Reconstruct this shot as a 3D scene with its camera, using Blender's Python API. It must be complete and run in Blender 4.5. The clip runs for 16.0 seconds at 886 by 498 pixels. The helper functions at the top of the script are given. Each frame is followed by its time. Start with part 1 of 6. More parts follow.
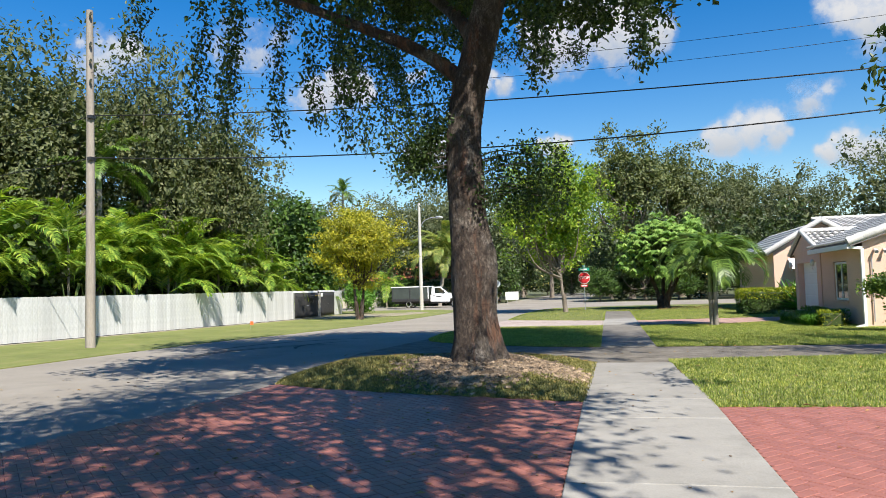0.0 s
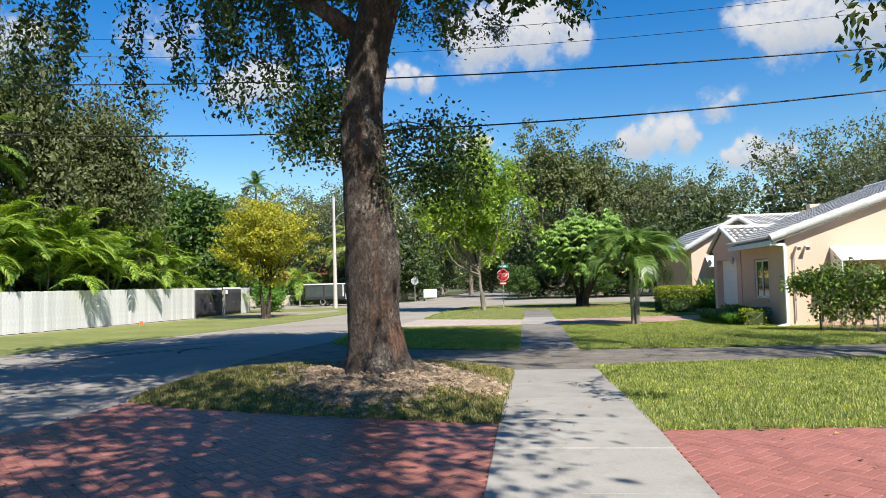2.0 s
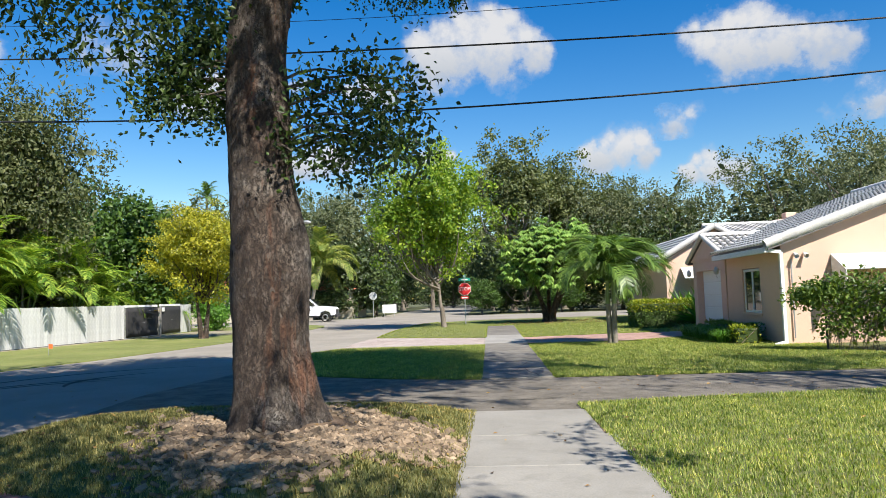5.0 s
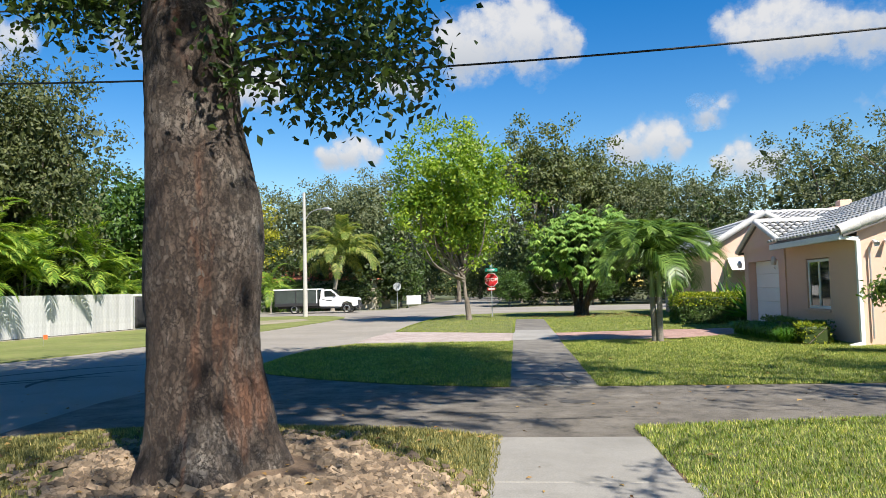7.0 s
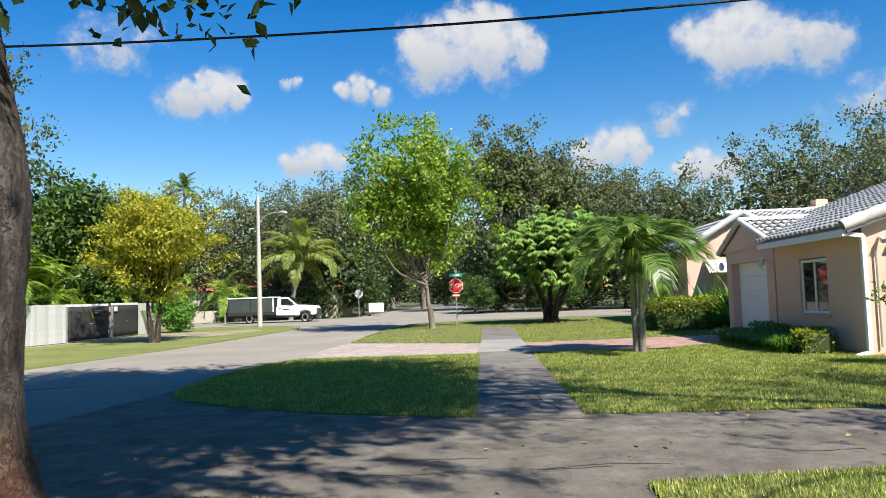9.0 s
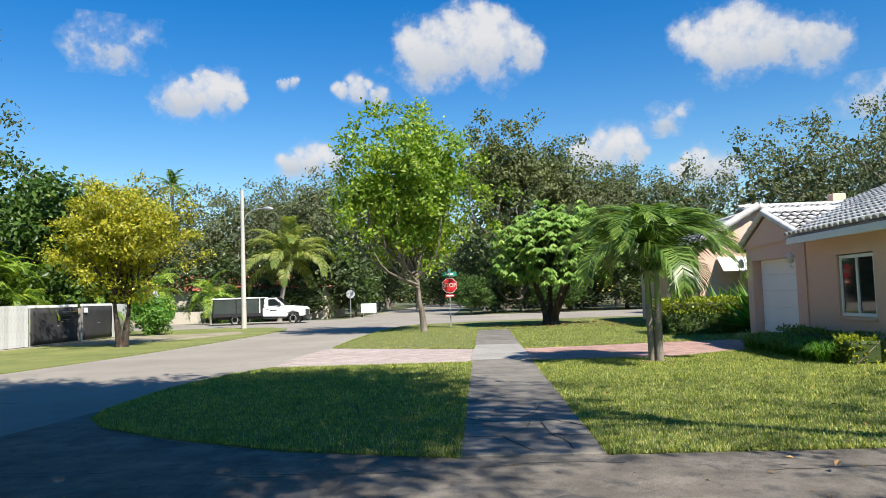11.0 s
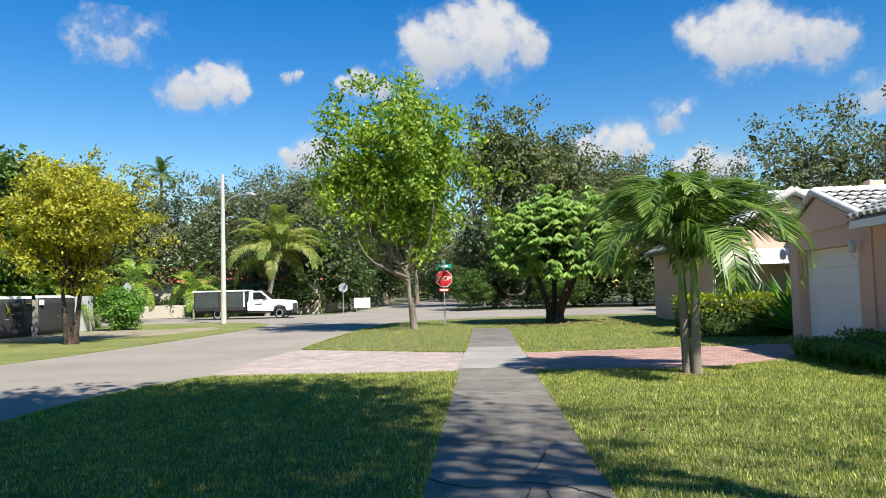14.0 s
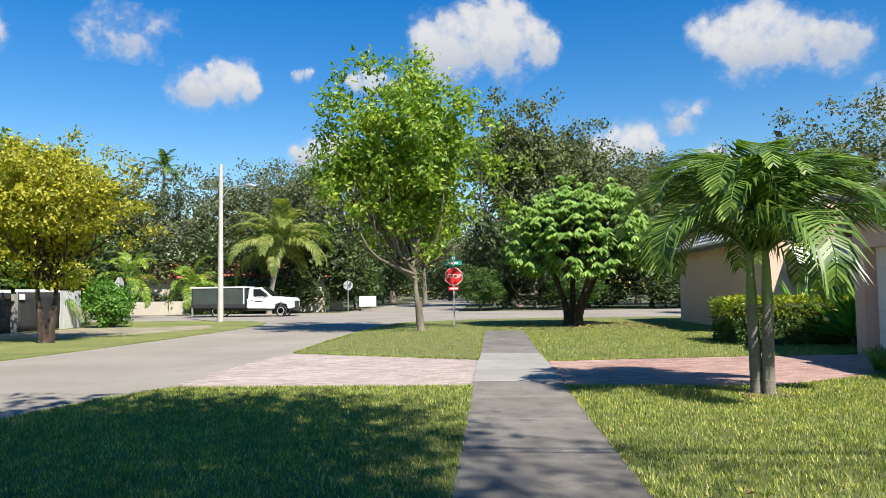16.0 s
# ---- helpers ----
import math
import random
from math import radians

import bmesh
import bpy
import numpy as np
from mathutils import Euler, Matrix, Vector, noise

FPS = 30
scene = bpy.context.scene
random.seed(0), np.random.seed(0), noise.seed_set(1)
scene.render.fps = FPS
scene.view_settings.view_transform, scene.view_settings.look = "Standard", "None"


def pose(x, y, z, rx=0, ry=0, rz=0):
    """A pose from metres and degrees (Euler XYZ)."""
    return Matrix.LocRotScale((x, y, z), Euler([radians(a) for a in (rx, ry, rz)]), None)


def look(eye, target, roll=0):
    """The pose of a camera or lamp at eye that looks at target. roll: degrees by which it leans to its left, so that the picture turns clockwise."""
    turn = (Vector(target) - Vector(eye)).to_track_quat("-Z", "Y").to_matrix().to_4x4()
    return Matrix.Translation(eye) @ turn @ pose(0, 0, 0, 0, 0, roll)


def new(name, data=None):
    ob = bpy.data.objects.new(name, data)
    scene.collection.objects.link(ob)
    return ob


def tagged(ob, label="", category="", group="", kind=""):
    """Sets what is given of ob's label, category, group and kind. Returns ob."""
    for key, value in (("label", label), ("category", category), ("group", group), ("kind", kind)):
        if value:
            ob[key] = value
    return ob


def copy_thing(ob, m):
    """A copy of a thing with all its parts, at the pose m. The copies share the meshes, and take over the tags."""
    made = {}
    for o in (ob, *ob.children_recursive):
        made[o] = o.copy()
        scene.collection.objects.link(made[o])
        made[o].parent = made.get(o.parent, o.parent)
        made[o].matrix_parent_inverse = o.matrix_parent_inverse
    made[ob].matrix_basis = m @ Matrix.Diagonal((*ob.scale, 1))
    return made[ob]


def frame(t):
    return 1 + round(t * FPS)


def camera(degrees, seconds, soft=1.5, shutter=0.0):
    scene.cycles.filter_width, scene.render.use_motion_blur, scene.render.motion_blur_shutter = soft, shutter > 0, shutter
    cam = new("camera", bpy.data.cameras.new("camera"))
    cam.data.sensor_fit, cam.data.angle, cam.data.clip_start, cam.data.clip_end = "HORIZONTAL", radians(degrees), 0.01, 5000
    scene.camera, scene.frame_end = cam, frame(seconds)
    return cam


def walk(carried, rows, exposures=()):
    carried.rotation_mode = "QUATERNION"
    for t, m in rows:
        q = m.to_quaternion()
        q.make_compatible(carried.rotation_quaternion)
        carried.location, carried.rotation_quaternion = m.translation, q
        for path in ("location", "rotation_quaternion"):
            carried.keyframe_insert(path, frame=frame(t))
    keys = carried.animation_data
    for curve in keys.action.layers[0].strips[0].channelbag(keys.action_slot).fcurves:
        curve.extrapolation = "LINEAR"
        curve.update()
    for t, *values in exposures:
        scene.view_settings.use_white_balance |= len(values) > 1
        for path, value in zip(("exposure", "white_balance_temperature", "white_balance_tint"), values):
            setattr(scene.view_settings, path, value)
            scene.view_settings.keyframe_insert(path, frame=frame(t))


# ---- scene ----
cam = camera(62.6, 16.0, soft=0.75)
METRES, EYE, TILT, LEAN, TURN = 18.293, 1.65, 0.0, 0.0, 12.8
ROWS = [
    (0.0, 0.0, 0.0, 0.0, 0.09, 3.19, 1.68),
    (0.5, 0.008, 0.0269, -0.0018, -3.43, 2.71, 1.52),
    (1.0, 0.0142, 0.053, -0.0023, -4.99, 2.48, 1.44),
    (1.5, 0.016, 0.0798, -0.0008, -5.67, 2.42, 1.53),
    (2.0, 0.0225, 0.1095, -0.0009, -6.14, 2.81, 1.55),
    (2.5, 0.0285, 0.136, -0.0007, -7.22, 3.04, 1.63),
    (3.0, 0.0365, 0.1634, -0.0023, -7.75, 3.15, 1.76),
    (3.5, 0.043, 0.1932, -0.0021, -8.76, 3.57, 1.94),
    (4.0, 0.0488, 0.2218, -0.0008, -9.28, 3.91, 2.18),
    (6.5, 0.0816, 0.3789, -0.0024, -7.72, 3.54, 1.32),
    (7.0, 0.0877, 0.412, -0.0021, -6.87, 3.26, 1.44),
    (7.5, 0.0905, 0.4431, -0.0007, -5.92, 3.64, 1.7),
    (8.0, 0.1003, 0.4731, 0.0, -5.66, 4.16, 1.71),
    (8.5, 0.1055, 0.5045, -0.0016, -7.42, 4.22, 1.9),
    (9.0, 0.1146, 0.5361, -0.002, -9.55, 3.7, 1.99),
    (11.5, 0.1556, 0.6932, -0.0028, -9.88, 3.72, 1.98),
    (12.0, 0.1625, 0.7221, -0.0045, -10.45, 3.55, 2.03),
    (12.5, 0.1725, 0.751, -0.0049, -10.49, 3.4, 2.03),
    (13.0, 0.1819, 0.7814, -0.0057, -10.57, 3.25, 1.99),
    (13.5, 0.1907, 0.8108, -0.0057, -10.26, 3.51, 1.88),
    (14.0, 0.2026, 0.8439, -0.0051, -9.56, 3.34, 1.5),
    (14.5, 0.2072, 0.8767, -0.0046, -9.05, 3.18, 1.54),
    (15.0, 0.2134, 0.9095, -0.0049, -8.27, 2.72, 1.28),
    (15.5, 0.2156, 0.9417, -0.0057, -8.47, 2.56, 1.07),
    (16.0, 0.2208, 0.9723, -0.0069, -8.93, 3.31, 0.83),
]
walk(cam, [(t, pose(0, 0, EYE, TILT, LEAN, TURN) @ pose(METRES * x, METRES * y, METRES * z, 90 + pitch, roll, yaw)) for t, x, y, z, yaw, pitch, roll in ROWS])

# ---- world, sun, exposure ----
SUN_EL, SUN_AZ = 48.0, 143.0          # degrees; azimuth clockwise from +y
world = bpy.data.worlds.new("sky")
scene.world = world
world.use_nodes = True
wn = world.node_tree.nodes
bg = wn["Background"]
skyt = wn.new("ShaderNodeTexSky")
skyt.sky_type, skyt.sun_disc = "NISHITA", False
skyt.sun_elevation, skyt.sun_rotation = radians(SUN_EL), radians(SUN_AZ)
skyt.air_density, skyt.dust_density, skyt.ozone_density = 1.2, 0.0, 2.0
hue = wn.new("ShaderNodeHueSaturation")
hue.inputs["Saturation"].default_value = 1.55
hue.inputs["Hue"].default_value = 0.51
world.node_tree.links.new(skyt.outputs[0], hue.inputs["Color"])
world.node_tree.links.new(hue.outputs[0], bg.inputs[0])
bg.inputs[1].default_value = 0.078
sun = new("sun", bpy.data.lights.new("sun", "SUN"))
sun.data.energy, sun.data.angle, sun.data.color = 5.0, radians(0.55), (1.0, 0.94, 0.85)
to_sun = Vector((math.sin(radians(SUN_AZ)) * math.cos(radians(SUN_EL)),
                 math.cos(radians(SUN_AZ)) * math.cos(radians(SUN_EL)), math.sin(radians(SUN_EL))))
sun.matrix_world = look((30, -20, 60), Vector((30, -20, 60)) - to_sun)
scene.view_settings.exposure = 0.89


# ---- materials ----
def nodes_of(m):
    m.use_nodes = True
    return m.node_tree.nodes, m.node_tree.links, m.node_tree.nodes["Principled BSDF"]


def ramp(nt, lk, src, stops):
    r = nt.new("ShaderNodeValToRGB")
    el = r.color_ramp.elements
    while len(el) < len(stops):
        el.new(0.5)
    for e, (p, c) in zip(el, stops):
        e.position, e.color = p, (*c, 1)
    lk.new(src, r.inputs[0])
    return r.outputs[0]


def tex(nt, lk, scale, detail=6, rough=0.6, stretch=None, kind="ShaderNodeTexNoise"):
    t = nt.new(kind)
    t.inputs["Scale"].default_value = scale
    if kind == "ShaderNodeTexNoise":
        t.inputs["Detail"].default_value, t.inputs["Roughness"].default_value = detail, rough
    c = nt.new("ShaderNodeTexCoord")
    mp = nt.new("ShaderNodeMapping")
    if stretch:
        mp.inputs["Scale"].default_value = stretch
    lk.new(c.outputs["Object"], mp.inputs[0])
    lk.new(mp.outputs[0], t.inputs["Vector"])
    return t


def mixc(nt, lk, fac, a, b, mode="MIX"):
    m = nt.new("ShaderNodeMix")
    m.data_type, m.blend_type = "RGBA", mode
    for sock, v in ((m.inputs[0], fac), (m.inputs[6], a), (m.inputs[7], b)):
        if isinstance(v, (int, float)):
            sock.default_value = v
        elif isinstance(v, tuple):
            sock.default_value = (*v, 1)
        else:
            lk.new(v, sock)
    return m.outputs[2]


def surface(name, lo, hi, big=0.6, fine=25.0, rough=0.8, bump=0.3, stain=None, stretch=None, vary=0.0, metal=0.0, dist=0.01):
    """Two scales of variation between lo and hi, fine relief, an optional stain colour and piece by piece variation."""
    m = bpy.data.materials.new(name)
    nt, lk, p = nodes_of(m)
    a, b = tex(nt, lk, big, 5, 0.6, stretch), tex(nt, lk, fine, 8, 0.7, stretch)
    col = ramp(nt, lk, a.outputs[0], [(0.3, lo), (0.7, hi)])
    grain = ramp(nt, lk, b.outputs[0], [(0.25, (0.62, 0.62, 0.62)), (0.75, (1.3, 1.3, 1.3))])
    col = mixc(nt, lk, 0.8, col, grain, "MULTIPLY")
    if stain:
        s = tex(nt, lk, big * 2.3, 9, 0.75)
        col = mixc(nt, lk, ramp(nt, lk, s.outputs[0], [(0.52, (0, 0, 0)), (0.68, (0.8, 0.8, 0.8))]), col, stain)
    if vary:
        g = nt.new("ShaderNodeNewGeometry")
        o = nt.new("ShaderNodeObjectInfo")
        ad = nt.new("ShaderNodeMath")
        ad.operation = "ADD"
        lk.new(g.outputs["Random Per Island"], ad.inputs[0])
        lk.new(o.outputs["Random"], ad.inputs[1])
        fr = nt.new("ShaderNodeMath")
        fr.operation = "FRACT"
        lk.new(ad.outputs[0], fr.inputs[0])
        v = ramp(nt, lk, fr.outputs[0], [(0.0, (1 - vary,) * 3), (1.0, (1 + vary,) * 3)])
        col = mixc(nt, lk, 1.0, col, v, "MULTIPLY")
    lk.new(col, p.inputs["Base Color"])
    p.inputs["Roughness"].default_value, p.inputs["Metallic"].default_value = rough, metal
    if bump:
        bn = nt.new("ShaderNodeBump")
        bn.inputs["Strength"].default_value, bn.inputs["Distance"].default_value = bump, dist
        lk.new(b.outputs[0], bn.inputs["Height"])
        lk.new(bn.outputs[0], p.inputs["Normal"])
    return m


def foliage(name, dark, mid, light, glow=0.35, rough=0.45, patch=0.0):
    m = bpy.data.materials.new(name)
    nt, lk, p = nodes_of(m)
    g = nt.new("ShaderNodeNewGeometry")
    col = ramp(nt, lk, g.outputs["Random Per Island"], [(0.0, dark), (0.5, mid), (1.0, light)])
    big = tex(nt, lk, 0.7, 3)
    col = mixc(nt, lk, 0.7, col, ramp(nt, lk, big.outputs[0], [(0.3, (0.7, 0.74, 0.7)), (0.7, (1.25, 1.2, 1.1))]), "MULTIPLY")
    if patch:
        spots = tex(nt, lk, patch, 4, 0.65)
        col = mixc(nt, lk, 0.9, col, ramp(nt, lk, spots.outputs[0], [(0.34, (0.50, 0.56, 0.48)), (0.5, (1.0, 1.0, 1.0)), (0.66, (1.5, 1.32, 1.2))]), "MULTIPLY")
    lk.new(col, p.inputs["Base Color"])
    p.inputs["Roughness"].default_value = rough
    tr = nt.new("ShaderNodeBsdfTranslucent")
    lk.new(mixc(nt, lk, 1.0, col, (1.3, 1.35, 0.55), "MULTIPLY"), tr.inputs[0])
    ms = nt.new("ShaderNodeMixShader")
    ms.inputs[0].default_value = glow
    lk.new(p.outputs[0], ms.inputs[1])
    lk.new(tr.outputs[0], ms.inputs[2])
    lk.new(ms.outputs[0], nt["Material Output"].inputs[0])
    return m


def plain(name, c, rough=0.5, metal=0.0):
    return surface(name, tuple(v * 0.92 for v in c), c, 1.2, 40, rough, 0.05, metal=metal)


M_ASPH = surface("asphalt", (0.23, 0.205, 0.168), (0.31, 0.281, 0.236), 0.25, 60, 0.95, 0.6, stain=(0.205, 0.184, 0.152))
M_ASPH2 = surface("old_asphalt", (0.095, 0.083, 0.066), (0.235, 0.209, 0.172), 1.7, 55, 0.95, 1.0, stain=(0.06, 0.053, 0.044), dist=0.02)
M_CONC = surface("concrete", (0.25, 0.237, 0.21), (0.33, 0.313, 0.28), 0.8, 70, 0.85, 0.25, stain=(0.205, 0.195, 0.17), vary=0.07)
M_CONC2 = surface("weathered_concrete", (0.118, 0.107, 0.09), (0.225, 0.206, 0.175), 1.3, 60, 0.9, 0.5, stain=(0.087, 0.08, 0.067), vary=0.14)
M_CRACK = plain("crack_dirt", (0.03, 0.028, 0.025), 0.95)
M_RED = surface("red_stamped", (0.27, 0.102, 0.076), (0.355, 0.14, 0.104), 0.7, 40, 0.5, 0.25, stain=(0.21, 0.085, 0.066), vary=0.12)
M_REDJ = surface("red_joint", (0.17, 0.068, 0.052), (0.23, 0.09, 0.07), 0.9, 40, 0.8, 0.3)
M_PINK = surface("pink_paver", (0.30, 0.175, 0.14), (0.39, 0.26, 0.215), 0.5, 40, 0.85, 0.3, vary=0.24)
M_PALEPINK = surface("pale_pink_paver", (0.31, 0.245, 0.215), (0.40, 0.34, 0.305), 0.5, 40, 0.85, 0.3, vary=0.2)
M_PINKJ = surface("paver_sand", (0.24, 0.19, 0.16), (0.32, 0.26, 0.22), 0.9, 60, 0.95, 0.3)
M_LAWN = surface("lawn_soil_and_grass", (0.12, 0.15, 0.032), (0.215, 0.235, 0.062), 0.45, 30, 0.95, 0.9, stain=(0.27, 0.235, 0.10), dist=0.03)
M_THATCH = surface("lawn_thatch", (0.078, 0.10, 0.026), (0.21, 0.22, 0.065), 3.5, 45, 0.95, 0.9, stain=(0.24, 0.20, 0.09), dist=0.03)
M_DIRT = surface("sandy_dirt", (0.19, 0.17, 0.10), (0.36, 0.31, 0.225), 0.9, 40, 0.95, 0.5, stain=(0.15, 0.17, 0.05))
M_GROUND = surface("rough_ground", (0.06, 0.08, 0.025), (0.13, 0.13, 0.05), 0.2, 12, 0.95, 0.8, stain=(0.12, 0.09, 0.05), dist=0.05)
M_STUCCO = surface("peach_stucco", (0.67, 0.455, 0.345), (0.735, 0.505, 0.385), 0.5, 90, 0.9, 0.35)
M_TILE = surface("white_roof_tile", (0.52, 0.505, 0.475), (0.70, 0.69, 0.66), 1.1, 30, 0.75, 0.3, stain=(0.42, 0.40, 0.36), vary=0.12)
# roof bed coloured dark, as the shade between and under the tiles
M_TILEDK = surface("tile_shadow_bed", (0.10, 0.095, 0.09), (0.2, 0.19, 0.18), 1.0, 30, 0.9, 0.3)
M_WHITE = surface("white_paint", (0.78, 0.78, 0.76), (0.85, 0.85, 0.83), 0.7, 50, 0.55, 0.12)
M_FENCE = surface("white_fence_paint", (0.45, 0.455, 0.45), (0.56, 0.565, 0.555), 0.8, 40, 0.65, 0.2, stain=(0.42, 0.42, 0.40), stretch=(1, 1, 0.25), vary=0.12)
M_SCREEN = surface("dark_mesh_screen", (0.018, 0.018, 0.02), (0.045, 0.043, 0.042), 0.8, 120, 0.75, 0.5)
M_DARK = plain("dark_metal", (0.03, 0.03, 0.032), 0.45)
M_GALV = surface("galvanised_steel", (0.36, 0.37, 0.37), (0.46, 0.47, 0.47), 1.5, 40, 0.5, 0.1, metal=0.5)
M_POLE = surface("weathered_pole_wood", (0.20, 0.175, 0.145), (0.36, 0.32, 0.27), 1.2, 20, 0.9, 0.8, stretch=(4, 4, 0.3))
M_CONPOLE = surface("pale_pole", (0.42, 0.40, 0.36), (0.52, 0.50, 0.45), 1.0, 40, 0.85, 0.2)
M_BARK2 = surface("grey_bark", (0.13, 0.105, 0.08), (0.27, 0.23, 0.185), 1.5, 14, 0.95, 1.0, stretch=(3, 3, 0.8), dist=0.05)
M_PALMT = surface("palm_trunk", (0.19, 0.165, 0.135), (0.30, 0.265, 0.22), 2.0, 18, 0.9, 0.7, stretch=(1, 1, 4), dist=0.03)
M_SHAFT = surface("green_crownshaft", (0.16, 0.22, 0.06), (0.24, 0.30, 0.10), 2.0, 15, 0.5, 0.2, stretch=(3, 3, 0.5))
M_GREENSIGN = plain("green_sign", (0.02, 0.30, 0.22), 0.4)
M_REDSIGN = plain("red_sign", (0.55, 0.02, 0.025), 0.4)
M_ORANGE = plain("orange_plastic", (0.80, 0.16, 0.04), 0.5)
M_SIGNW = plain("sign_white", (0.80, 0.80, 0.78), 0.4)
M_SIGNBACK = surface("sign_back_aluminium", (0.48, 0.50, 0.50), (0.58, 0.60, 0.60), 1.0, 30, 0.55, 0.05, metal=0.3)
M_BLACK = plain("black_rubber", (0.022, 0.022, 0.022), 0.7)
M_TRUCK = plain("truck_white", (0.78, 0.79, 0.80), 0.25)
M_TARP = surface("dark_green_tarp", (0.025, 0.035, 0.03), (0.05, 0.065, 0.055), 1.0, 60, 0.7, 0.4)
M_YELLOW = plain("yellow_plastic", (0.75, 0.52, 0.02), 0.5)
M_TERRA = surface("terracotta_roof", (0.34, 0.10, 0.06), (0.48, 0.17, 0.10), 0.8, 20, 0.85, 0.5, vary=0.15)
M_BEIGE = surface("beige_stucco", (0.48, 0.42, 0.33), (0.56, 0.50, 0.40), 0.6, 60, 0.9, 0.3)
M_MULCH = surface("pale_wood_chips", (0.115, 0.08, 0.052), (0.32, 0.24, 0.16), 3.0, 30, 0.95, 0.4, vary=0.5)
M_MULCHBED = surface("mulch_bed", (0.10, 0.065, 0.04), (0.22, 0.15, 0.095), 3.0, 30, 0.95, 0.9, dist=0.04)
M_CABLE = plain("black_cable", (0.015, 0.015, 0.017), 0.6)
M_SKID = surface("skid_rubber", (0.038, 0.036, 0.033), (0.085, 0.08, 0.073), 1.2, 40, 0.9, 0.2)
M_GLOBE = plain("lamp_glass", (0.75, 0.74, 0.70), 0.2)

glass = bpy.data.materials.new("window_glass")
_n, _l, _p = nodes_of(glass)
_p.inputs["Base Color"].default_value = (0.015, 0.018, 0.02, 1)
_p.inputs["Roughness"].default_value = 0.04
_p.inputs["Specular IOR Level"].default_value = 0.8

L_MAIN = foliage("glossy_dark_leaf", (0.018, 0.038, 0.010), (0.04, 0.075, 0.016), (0.085, 0.135, 0.028), 0.35, 0.45)
L_YG = foliage("fresh_green_leaf", (0.10, 0.19, 0.018), (0.20, 0.32, 0.03), (0.37, 0.44, 0.05), 0.45)
L_YEL = foliage("yellowing_leaf", (0.16, 0.19, 0.016), (0.33, 0.33, 0.025), (0.54, 0.48, 0.04), 0.4)
L_OAK = foliage("grey_green_oak_leaf", (0.072, 0.092, 0.042), (0.115, 0.138, 0.064), (0.18, 0.20, 0.10), 0.3, 0.6)
L_OLIVE = foliage("olive_leaf", (0.065, 0.088, 0.028), (0.11, 0.138, 0.043), (0.18, 0.20, 0.075), 0.3, 0.55)
L_NEEDLE = foliage("casuarina_needle", (0.045, 0.062, 0.022), (0.085, 0.108, 0.036), (0.155, 0.17, 0.066), 0.3, 0.6)
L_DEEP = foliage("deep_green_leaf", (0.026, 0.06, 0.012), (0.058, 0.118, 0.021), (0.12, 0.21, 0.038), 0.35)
# green darkened to stand for shade inside and under crowns
L_SHADE = foliage("shade_dark_leaf", (0.025, 0.042, 0.014), (0.05, 0.08, 0.024), (0.10, 0.14, 0.04), 0.3)
L_SCHEF = foliage("umbrella_leaf", (0.095, 0.19, 0.035), (0.20, 0.34, 0.07), (0.36, 0.49, 0.14), 0.3, 0.45)
L_PALM = foliage("palm_leaflet", (0.045, 0.10, 0.018), (0.095, 0.18, 0.032), (0.20, 0.30, 0.06), 0.3, 0.4)
L_ARECA = foliage("areca_leaflet", (0.08, 0.18, 0.022), (0.19, 0.32, 0.04), (0.40, 0.48, 0.075), 0.4, 0.5)
L_DRY = foliage("yellowed_frond", (0.35, 0.24, 0.03), (0.50, 0.36, 0.05), (0.58, 0.42, 0.10), 0.35)
L_COCO = foliage("coconut_leaflet", (0.10, 0.16, 0.03), (0.20, 0.27, 0.06), (0.42, 0.40, 0.12), 0.4)
L_HEDGE = foliage("golden_hedge_leaf", (0.09, 0.16, 0.015), (0.22, 0.29, 0.02), (0.45, 0.43, 0.03), 0.35)
L_BUSH = foliage("bright_bush_leaf", (0.05, 0.14, 0.015), (0.10, 0.24, 0.025), (0.18, 0.36, 0.05), 0.35)
L_VINE = foliage("vine_leaf", (0.05, 0.10, 0.018), (0.12, 0.20, 0.035), (0.25, 0.33, 0.07), 0.35)
L_GRASS = foliage("grass_blade", (0.10, 0.17, 0.023), (0.24, 0.32, 0.05), (0.54, 0.51, 0.18), 0.35, 0.6, patch=6.0)
L_DRYGRASS = foliage("dry_grass_blade", (0.075, 0.088, 0.02), (0.20, 0.19, 0.055), (0.44, 0.38, 0.16), 0.3, 0.7, patch=4.0)
M_FLAKE = surface("bark_flake", (0.045, 0.034, 0.026), (0.10, 0.08, 0.065), 3.0, 50, 0.95, 0.5, vary=0.3)
L_LITTER = foliage("dry_fallen_leaf", (0.10, 0.05, 0.02), (0.22, 0.12, 0.04), (0.40, 0.26, 0.08), 0.1, 0.7)


